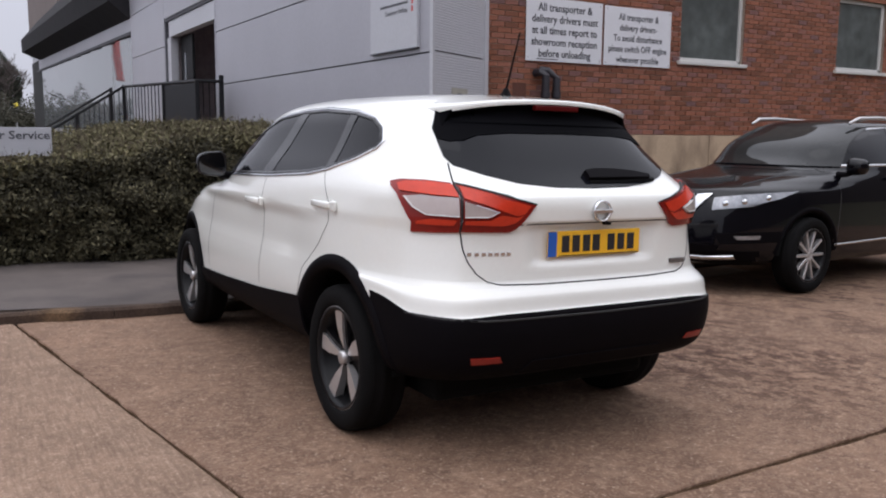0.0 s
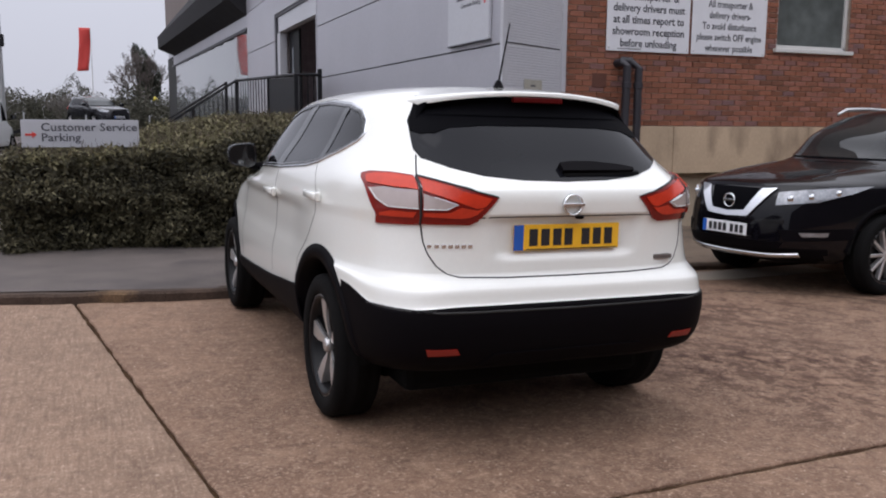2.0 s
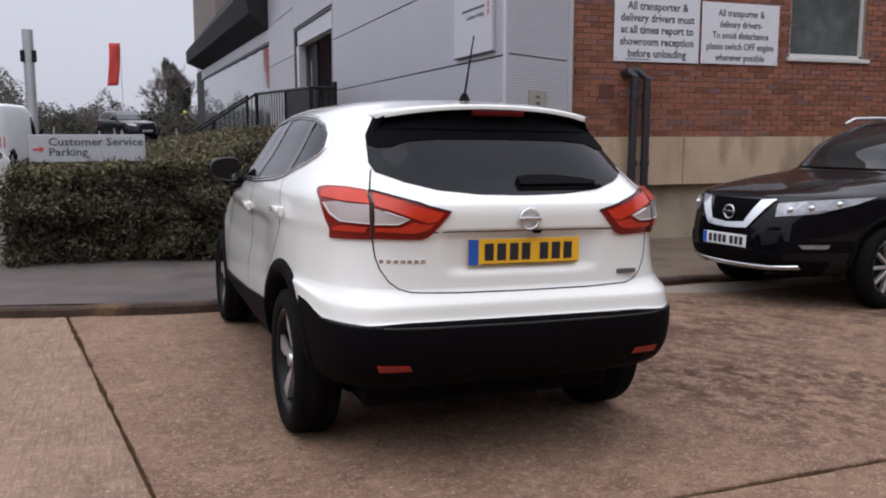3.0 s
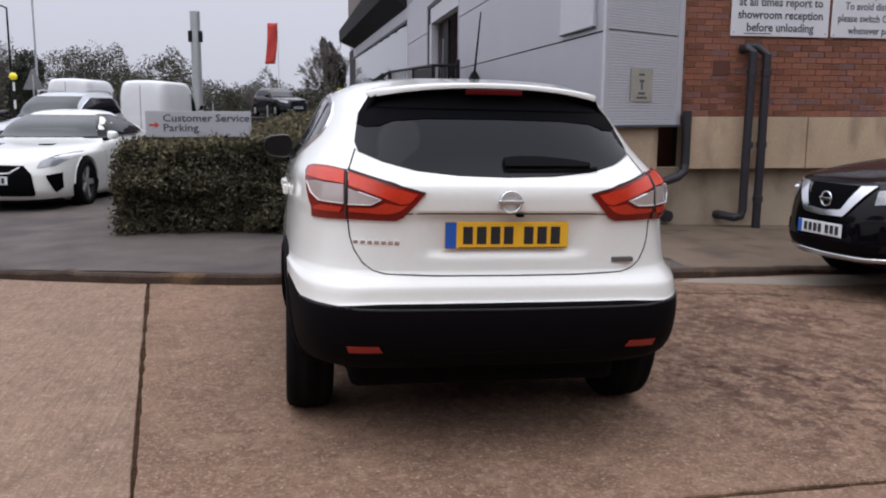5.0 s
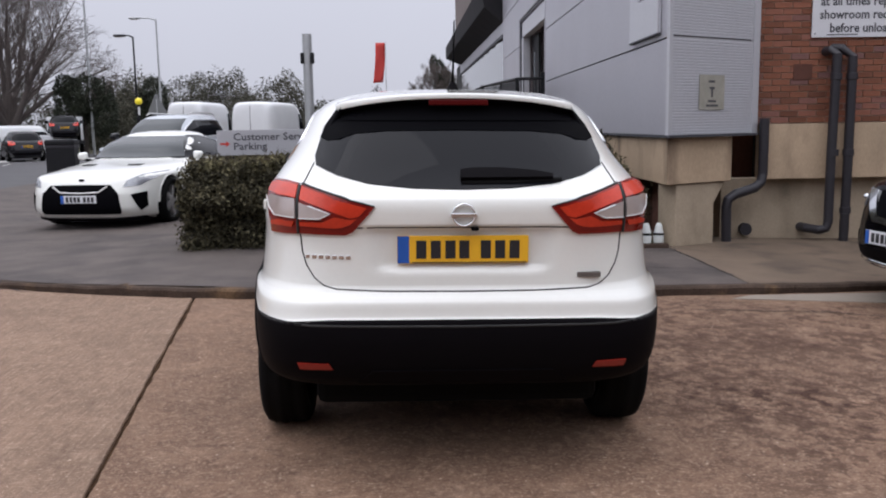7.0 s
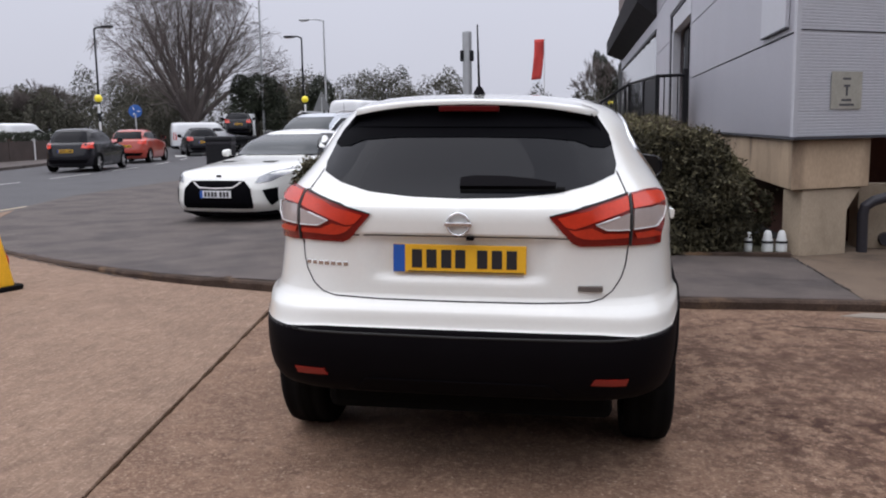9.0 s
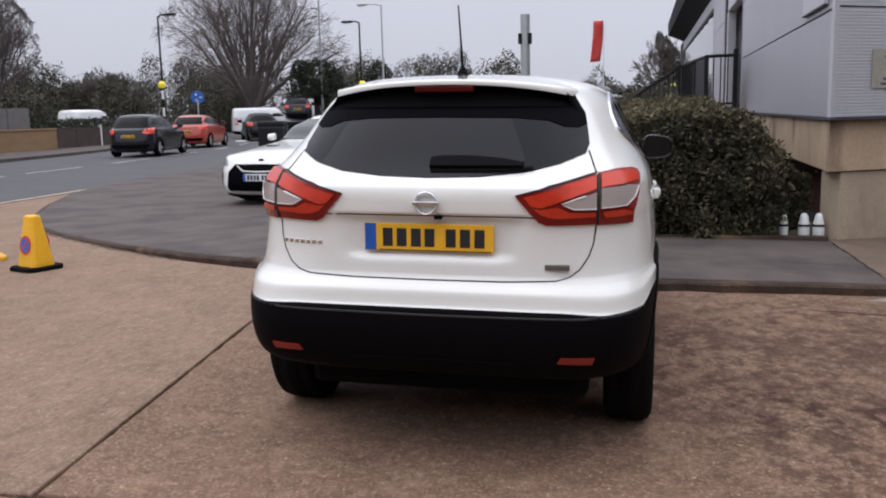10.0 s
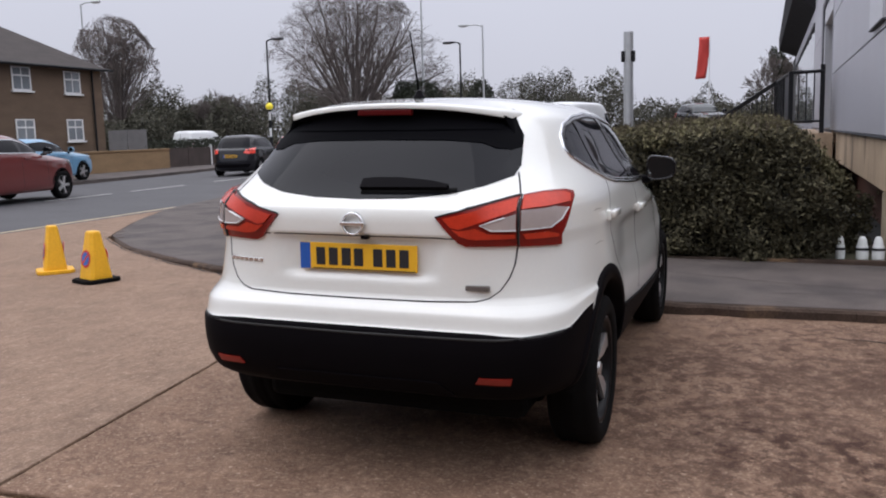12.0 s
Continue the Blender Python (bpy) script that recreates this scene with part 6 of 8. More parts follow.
dome_tree((-21.8, 55.0, 0), 1.5, 4.6, 7.0, 6.6, "large bare winter tree with spreading branches beside the road", 3, 16, 10, 84, 0.42, 0.0085, 17, 6, 3)
dome_tree((-33.0, 44.0, 0), 1.3, 4.9, 2.75, 4.2, "rounded bare street tree with upright twigs", 8, 15, 40, 87, 0.24, 0.011, 12, 5, 3)
branch_tree("bare_tree", (-27.5, 47.5, 0), 6.0, "small bare roadside tree", 12, 0.4, 0.14, 7, 2.5, 0.4, "bark_far", fine_radius=0.010)
branch_tree("bare_tree", (6.0, 83.5, 0), 10.6, "thin bare tree beyond the showroom", 15, 0.45, 0.15, 7, 2.4, 0.25, "bark_far", fine_radius=0.011)
leafy("ivy_clad_tree", "dark ivy-clad tree beyond the showroom", [(6.8, 84.5, 3.2, 1.15, 1.0, 3.0), (6.5, 84.5, 6.2, 0.75, 0.7, 1.5), (7.3, 84.6, 5.0, 0.8, 0.7, 1.7), (5.9, 84.5, 7.4, 0.35, 0.35, 0.8)], 12000, 0.10, "evergreen", 4, trunk=(6.7, 84.5, 7.2, 0.25))
leafy("ivy_clad_tree", "dark ivy-clad tree stump beyond the road", [(-16.6, 54, 3.6, 1.5, 1.3, 1.3), (-17.6, 54, 2.6, 1.1, 1.0, 1.8), (-15.7, 54, 2.6, 0.9, 0.9, 1.7), (-17.9, 54, 4.3, 0.6, 0.6, 0.6)], 14000, 0.085, "evergreen", 6, trunk=(-17, 54, 3.2, 0.3))
leafy("ivy_clad_tree", "dark ivy-clad bush behind the beacon", [(-13.6, 58, 3.4, 0.9, 0.9, 1.5), (-14.0, 58, 2.0, 0.9, 0.9, 1.8)], 7000, 0.085, "evergreen", 7, trunk=(-13.7, 58, 3.0, 0.2))
# the far belt of trees and hedges
r = random.Random(21)
lumps = []
for k in range(120):
    x = -62 + 76 * k / 119 + r.uniform(-1, 1)
    y = 78 + 8 * math.sin(k * 0.35) + r.uniform(-4, 4) - 0.25 * abs(x + 10)
    h = 2.9 + 1.7 * r.random() ** 1.6 + 0.35 * math.sin(k * 0.21)
    if x > -5.5:
        h *= 0.66
    lumps.append((x, y, h * 0.62, r.uniform(1.2, 2.6), 1.2, h * r.uniform(0.65, 1.0)))
leafy("distant_woods", "belt of dull green winter trees along the skyline", lumps, 330000, 0.10, "woods", 9, "woods", "stuff")
lumps = [(-62 + 54 * k / 69 + r.uniform(-1, 1), 84 + r.uniform(-4, 4), r.uniform(3.4, 5.2), r.uniform(1.0, 2.2), 1.2, r.uniform(0.8, 1.6)) for k in range(70)]
leafy("distant_twigs", "pale bare treetops along the skyline", lumps, 12000, 0.09, "woods_pale", 10, "woods", "stuff")
for k in range(6):
    branch_tree("bare_tree", (-0.2 + 1.1 * k + r.uniform(-0.3, 0.3), 72 + r.uniform(-3, 3), 0), r.uniform(4.3, 5.2), "small pale bare tree beyond the display cars", 40 + k, 0.5, 0.06, 6, 2.4, 0.3, "woods_pale", fine_radius=0.008)
for k in range(5):
    branch_tree("bare_tree", (-45.5 + 2.6 * k + r.uniform(-0.6, 0.6), 66 + r.uniform(-3, 3), 0), r.uniform(6.0, 7.4), "thin bare tree among the roadside woods", 60 + k, 0.45, 0.08, 6, 2.4, 0.3, "woods_pale", fine_radius=0.010)
lumps = [(-24.5 - 0.9 * k + r.uniform(-1, 1), 46 + 0.4 * k + r.uniform(-2, 2), r.uniform(0.8, 2.0), r.uniform(1.0, 1.8), 1.0, r.uniform(1.4, 2.6)) for k in range(16)] + [(-36 + 0.9 * k, 41.5 + r.uniform(-0.6, 0.6), r.uniform(0.8, 1.4), 1.1, 0.9, r.uniform(1.3, 2.1)) for k in range(9)]
leafy("roadside_bushes", "dense dull green bushes beyond the low wall", lumps, 52000, 0.10, "woods", 11, "bushes", "stuff")


# ---- street furniture ----
M["galvanised"] = mat("galvanised_steel", (0.46, 0.47, 0.48), 0.45, metal=0.5, vary=0.08, scale=2)
M["amber_globe"] = mat("yellow_beacon_globe", (0.75, 0.62, 0.03), 0.3, vary=0.05, emit=0.25)
M["cone_yellow"] = mat("yellow_cone_plastic", (0.80, 0.42, 0.01), 0.45, vary=0.08, scale=5, fine=40)
M["blue_sign"] = mat("blue_sign_face", (0.03, 0.12, 0.42), 0.4, vary=0.05)
M["flag_red"] = mat("red_flag_cloth", (0.55, 0.05, 0.04), 0.7, vary=0.08, scale=2)


def street_lamp(at, height, arm, way, dark, label):
    root = group_at("street_lamp", pose(*at, 0, 0, way), label, "street lamp")
    m = M["dark_steel" if dark else "galvanised"]
    part("column", tube([(0, 0, -0.1), (0, 0, 1.2), (0, 0, 1.22), (0, 0, height)], [0.09, 0.085, 0.065, 0.045], 12), m, root)
    part("arm", tube([(0, 0, height - 0.05), (arm * 0.4, 0, height + 0.06), (arm, 0, height + 0.08)], [0.045, 0.04, 0.035], 10), m, root)
    part("lamp_head", box((arm - 0.1, -0.12, height + 0.0), (arm + 0.55, 0.12, height + 0.12), 0.04), m, root)
    part("lamp_glass", box((arm + 0.05, -0.09, height - 0.03), (arm + 0.45, 0.09, height + 0.005), 0.015), M["clear_lens"], root)
    return root


def beacon(at, label):
    root = group_at("crossing_beacon", pose(*at), label, "beacon")
    for k in range(6):
        part("band", lathe([(0.05, 0.0), (0.06, 0.0), (0.06, 0.46), (0.05, 0.46)], 16, cap=True), M["white_gloss" if k % 2 else "dark_steel"], root, m=pose(0, 0, 0.46 * k))
    part("collar", lathe([(0.06, 0), (0.1, 0.02), (0.12, 0.1), (0.06, 0.12)], 16, cap=True), M["dark_steel"], root, m=pose(0, 0, 2.76))
    bm = bmesh.new()
    bmesh.ops.create_uvsphere(bm, u_segments=20, v_segments=14, radius=0.20)
    part("globe", bm, M["amber_globe"], root, "yellow globe", True, pose(0, 0, 3.05))
    return root


beacon((-21.0, 42.0, 0.05), "yellow globe crossing beacon on a black and white pole")
beacon((6.93, 78.0, 0.1), "yellow globe crossing beacon on a black and white pole")
beacon((-11.9, 48.6, 0.0), "yellow globe crossing beacon on a black and white pole")
street_lamp((-21.2, 42.4, 0), 6.7, 0.5, 0, True, "tall black street lamp beside the crossing")
street_lamp((-12.1, 49.0, 0), 6.6, 0.5, 180, True, "tall black street lamp beside the crossing")
street_lamp((-11.6, 52.0, 0), 7.9, 1.0, 180, False, "tall galvanised street lamp with a curved arm")
street_lamp((-37.0, 46.0, 0), 10.3, 1.0, 0, False, "tall galvanised street lamp behind the trees")
p = group_at("lamp_column", pose(-16.2, 53.5, 0), "slender pale lamp column rising out of view", "street lamp")
part("column", tube([(0, 0, -0.1), (0, 0, 9), (0, 0, 11)], [0.09, 0.06, 0.05], 10), M["galvanised"], p)
# roundabout sign
root = group_at("roundabout_sign", pose(-20.2, 44.3, 0), "round blue roundabout sign on a grey post", "road sign")
part("post", tube([(0, 0, -0.1), (0, 0, 2.3)], 0.04, 10), M["galvanised"], root)
part("sign_face", lathe([(0.0, -0.01), (0.34, -0.01), (0.35, 0.0), (0.34, 0.01), (0.0, 0.01)], 32), M["blue_sign"], root, m=pose(0, 0, 2.45, 90, 0, 25))
for k in range(3):
    bm = bmesh.new()
    add_box(bm, (0.10, -0.02, -0.03), (0.24, 0.02, 0.03), 0.005, Matrix.Rotation(k * 2.094, 4, "Y"))
    part("arrow", bm, M["white_gloss"], root, m=pose(0.0, 0, 2.45, 0, 0, 25))
M["sign_back"] = mat("dull_grey_sign_back", (0.20, 0.205, 0.21), 0.6, metal=0.2, vary=0.1, scale=3)
# tapered warning sign seen from behind
root = group_at("triangle_sign", pose(-11.3, 50.0, 0), "grey back of a triangular road sign on a post", "road sign")
part("post", tube([(0, 0, -0.1), (0, 0, 3.2)], 0.04, 10), M["galvanised"], root)
part("sign_plate", prism([(-0.55, 2.4), (0.55, 2.4), (0.05, 3.5), (-0.05, 3.5)], -0.02, 0.02, "y", 0.005), M["sign_back"], root)
# brand pylon as a plain column, flag on its pole
root = group_at("sign_pylon", pose(-3.4, 57.4, 0), "tall pale grey pylon column with small floodlights", "pylon")
part("column", tube([(0, 0, -0.1), (0, 0, 7.5)], 0.31, 20), M["galvanised"], root)
for s in (-1, 1):
    part("floodlight", box((s * 0.32 - 0.12, -0.3, 5.6), (s * 0.32 + 0.12, 0.1, 6.3), 0.05), M["dark_steel"], root)
root = group_at("banner_flag", pose(1.74, 55.0, 0), "red banner flag on a slim white pole", "flag")
part("pole", tube([(0, 0, -0.1), (0, 0, 3), (0, 0, 6.7)], [0.045, 0.035, 0.02], 10), M["white_gloss"], root)
bm = bmesh.new()
rows = []
for k in range(13):
    u = k / 12
    z = 6.66 - 2.45 * u
    rows.append([bm.verts.new((x - 0.20 * u**2, 0.05 * math.sin(u * 7 + x * 9), z + 0.06 * x * u)) for x in (0.0, -0.2, -0.42, -0.62)])
for a, b in zip(rows, rows[1:]):
    for k in range(3):
        bm.faces.new((a[k], a[k + 1], b[k + 1], b[k]))
flag = part("banner", bm, M["flag_red"], root, "red cloth banner", True)
solid = flag.modifiers.new("thick", "SOLIDIFY")
solid.thickness = 0.01


def no_waiting_cone(at, turn, base, label):
    """A tapered plastic cone with a round restriction disc on two faces."""
    root = group_at("traffic_cone", pose(*at, 0, 0, turn) @ Matrix.Scale(0.9, 4), label, "traffic cone", "cones on the forecourt")
    part("base", prism([(-0.21, -0.15), (-0.15, -0.21), (0.15, -0.21), (0.21, -0.15), (0.21, 0.15), (0.15, 0.21), (-0.15, 0.21), (-0.21, 0.15)], 0.0, 0.045, "z", 0.008), M[base], root)
    bm = bmesh.new()
    rows = []
    for z, w, dp in ((0.045, 0.15, 0.13), (0.08, 0.148, 0.125), (0.3, 0.118, 0.098), (0.5, 0.088, 0.07), (0.56, 0.082, 0.062), (0.575, 0.07, 0.05)):
        rows.append([bm.verts.new((sx * (w - (0.03 if k else 0)), sy * (dp - (0 if k else 0.03)), z)) for sx, sy, k in ((1, 1, 0), (1, 1, 1), (-1, 1, 1), (-1, 1, 0), (-1, -1, 0), (-1, -1, 1), (1, -1, 1), (1, -1, 0))])
    for a, b in zip(rows, rows[1:]):
        for k in range(8):
            bm.faces.new((a[k], a[(k + 1) % 8], b[(k + 1) % 8], b[k]))
    bm.faces.new(rows[-1])
    bmesh.ops.recalc_face_normals(bm, faces=bm.faces)
    part("body", bm, M["cone_yellow"], root)
    for s in (1, -1):
        tilt = 7.5
        disc = part("sign_disc", lathe([(0.0, 0.004), (0.098, 0.004), (0.1, 0.0), (0.0, 0.0)], 28), M["flag_red"], root, m=pose(0, -s * 0.104, 0.27, 90 - tilt * 1, 0, 0) if s > 0 else pose(0, 0.104, 0.27, 90 + tilt, 0, 180))
        part("blue_field", lathe([(0.0, 0.006), (0.075, 0.006), (0.075, 0.003)], 28), M["blue_sign"], disc)
        part("red_bar", box((-0.085, -0.011, 0.0065), (0.085, 0.011, 0.008)), M["flag_red"], disc, m=pose(0, 0, 0, 0, 0, 45))
    return root


no_waiting_cone((-1.90, 6.50, 0), -20, "rubber", "yellow no-waiting cone with a round disc and a black base")
no_waiting_cone((-2.83, 6.92, 0), -42, "cone_yellow", "yellow no-waiting cone with a round disc and yellow base")

# litter bin by the side road
root = group_at("litter_bin", pose(-5.45, 20.4, 0.02, 0, 0, 8), "dark square litter bin with a domed hood", "bin")
part("body", box((-0.32, -0.26, 0.0), (0.32, 0.26, 1.02), 0.02), M["dark_steel"], root)
part("hood", box((-0.34, -0.28, 1.07), (0.34, 0.28, 1.22), 0.05), M["dark_steel"], root)
part("band", box((-0.33, -0.27, 1.02), (0.33, 0.27, 1.08), 0.01), M["pipe"], root)

# ---- house across the road ----
M["house_brick"] = mat("brown_house_brick", (0.135, 0.092, 0.062), 0.9, vary=0.16, scale=0.8, fine=14, stretch=(1, 1, 3))
M["house_roof"] = mat("dark_roof_tiles", (0.045, 0.036, 0.033), 0.85, vary=0.2, scale=1.2, fine=10, stretch=(1, 1, 4))
house = group_at("house", pose(-24.0, 31.9, 0), "brown brick two-storey house with a hipped tiled roof", "house")
part("wall", box((-9, -16, -0.2), (0, 0.42, 4.75)), M["house_brick"], house)
verts = [(0.45, 0.62, 4.62), (0.45, -16.4, 4.62), (-9.4, -16.4, 4.62), (-9.4, 0.62, 4.62), (-4.5, -4.2, 7.6), (-4.5, -12, 7.6)]
part("roof", mesh_of("roof", verts, [(0, 3, 4), (0, 4, 5, 1), (1, 5, 2), (2, 5, 4, 3), (0, 1, 2, 3)], M["house_roof"]), None, house)
part("gutter", tube([(0.5, 0.66, 4.62), (0.5, -16.4, 4.62)], 0.06, 8), M["dark_steel"], house)
part("downpipe", tube([(0.08, -0.25, 4.6), (0.08, -0.25, 0)], 0.045, 8), M["dark_steel"], house)
for y, z, w, h in ((-4.25, 4.07, 1.0, 0.98), (-1.42, 4.02, 0.98, 0.98), (-4.25, 1.95, 1.0, 0.95), (-1.45, 1.95, 0.98, 0.95), (-7.6, 4.07, 1.0, 0.98), (-7.6, 1.95, 1.0, 0.95)):
    win = part("window", box((-0.02, y - w / 2, z - h / 2), (0.03, y + w / 2, z + h / 2), 0.004), M["white_gloss"], house, "white framed casement window")
    for k in range(2):
        for j in range(2):
            y0, z0 = y - w / 2 + 0.07 + k * (w / 2 - 0.05), z - h / 2 + 0.07 + j * (h * 0.6)
            part("pane", box((0.02, y0, z0), (0.036, y0 + w / 2 - 0.11, z0 + (h * 0.53 if j == 0 else h * 0.27))), M["pane_pale"], win)
    part("sill", box((0.0, y - w / 2 - 0.06, z - h / 2 - 0.07), (0.12, y + w / 2 + 0.06, z - h / 2), 0.01), M["white_gloss"], win)
part("chimney", box((-5.2, -8.5, 6.8), (-4.4, -7.6, 8.8), 0.02), M["house_brick"], house)
# low wall, fence and hedge along the far footway
low = group_at("garden_wall", pose(-21.6, 20, 0.0), "low sandy brick garden wall along the footway", "wall", kind="structure")
M["sandy"] = mat("sandy_brick", (0.26, 0.17, 0.09), 0.9, vary=0.16, scale=1, fine=14, stretch=(1, 1, 3))
part("wall", box((-0.12, -25, 0.05), (0.12, 13.6, 0.95), 0.01), M["sandy"], low)
part("coping", box((-0.16, -25, 0.95), (0.16, 13.6, 1.02), 0.01), M["sandy"], low)
fence = group_at("panel_fence", pose(-22.0, 33.9, 0), "dark timber fence with clipped hedge above", "fence", kind="structure")
M["fence"] = mat("dark_timber_fence", (0.06, 0.045, 0.04), 0.8, vary=0.2, scale=2)
for k in range(5):
    part("fence_panel", box((-0.04, k * 1.9, 0.0), (0.04, k * 1.9 + 1.8, 1.0), 0.01), M["fence"], fence)
    part("fence_post", box((-0.06, k * 1.9 + 1.8, 0.0), (0.06, k * 1.9 + 1.9, 1.1), 0.01), M["white_gloss"] if k == 1 else M["fence"], fence)
lumps = [(-22.4, 34 + 0.8 * k, 1.15, 0.5, 0.6, 0.28) for k in range(12)]
leafy("clipped_garden_hedge", "dark clipped hedge above the timber fence", lumps, 6000, 0.06, "evergreen", 31, "hedge", "stuff")
M["grey_boards"] = mat("grey_fence_boards", (0.16, 0.155, 0.16), 0.85, vary=0.15, scale=2)
boards = group_at("side_fence", pose(-28.7, 38.0, 0), "grey timber fence beside the house", "fence", kind="structure")
for k in range(2):
    part("fence_panel", box((k * 1.28, -0.03, 0.0), (k * 1.28 + 1.22, 0.03, 2.0), 0.01), M["grey_boards"], boards)


# ---- the other vehicles ----
def common_keys(length, w, ground, hood, belt, roof, rear_belt, rear_roof, hood_front, screen_base, screen_top, roof_w, rear_n=4.5, front_n=3.6, nose=0.0):
    """Height rows of an ordinary car: bumpers, bonnet, belt line, glass and roof."""
    mid = (belt + roof) / 2
    belt_w = w * 0.955
    return [(ground, 0.22, length - 0.25, w * 0.90, rear_n, front_n), (ground + 0.06, 0.07, length - 0.08, w * 0.96, rear_n, front_n), (ground + 0.20, 0.01, length, w * 0.99, rear_n, front_n),
            (ground + 0.36, 0.0, length - 0.01, w, rear_n, front_n), (hood - 0.20, 0.03, length - 0.06 - nose, w, rear_n, front_n), (hood - 0.08, 0.06, length - 0.14 - nose, w * 0.992, rear_n, front_n),
            (hood, 0.08, hood_front, w * 0.98, rear_n, 3.0), (hood + 0.05, 0.10, (hood_front + screen_base) / 2 + 0.1, w * 0.972, rear_n, 3.0), (belt, rear_belt, screen_base, belt_w, rear_n * 0.9, 3.4),
            (mid, (rear_belt + rear_roof) / 2, (screen_base + screen_top) / 2 + 0.03, (belt_w + roof_w) / 2 + 0.02, 4.0, 4.2), (roof - 0.10, rear_roof - 0.02, screen_top + 0.07, roof_w + 0.045, 3.8, 4.2),
            (roof - 0.045, rear_roof + 0.06, screen_top - 0.06, roof_w - 0.03, 3.4, 3.6), (roof - 0.012, rear_roof + 0.22, screen_top - 0.25, roof_w * 0.72, 2.8, 2.8), (roof, rear_roof + 0.5, screen_top - 0.5, roof_w * 0.35, 2.4, 2.4)]


def side_glass(car, poly, chrome=True, splits=(), glass="tint_glass"):
    car.both("panel", "side_window", poly, M[glass], 0.004, 0.012, 0.06)
    car.both("strip", "window_trim", poly, 0.022, M["chrome" if chrome else "gloss_black"], 0.007, True)
    for y, z0, z1, lean in splits:
        car.both("panel", "pillar", [(y - 0.05, z0), (y + 0.05, z0), (y + 0.03 - lean, z1), (y - 0.05 - lean, z1)], M["gloss_black"], 0.007, 0.012, 0.08)


def door_lines(car, ys, z0, z1):
    for y in ys:
        car.both("strip", "door_gap", [(y, z1), (y, (z0 + z1) / 2), (y + 0.02, z0)], 0.009, M["seam"], 0.001)


def handles(car, ys, z, material):
    for s in (-1, 1):
        for y in ys:
            p, _ = car.drop_on((y, z), "left" if s < 0 else "right")
            part("door_handle", box((-0.02, -0.1, -0.016), (0.02, 0.1, 0.016), 0.008), material, car.root, m=pose(p.x + s * 0.018, y, z))


def front_plate(car, y, z, bars=7):
    number_plate(car, pose(0, y, z, 0, 0, 180), "plate_white", bars)


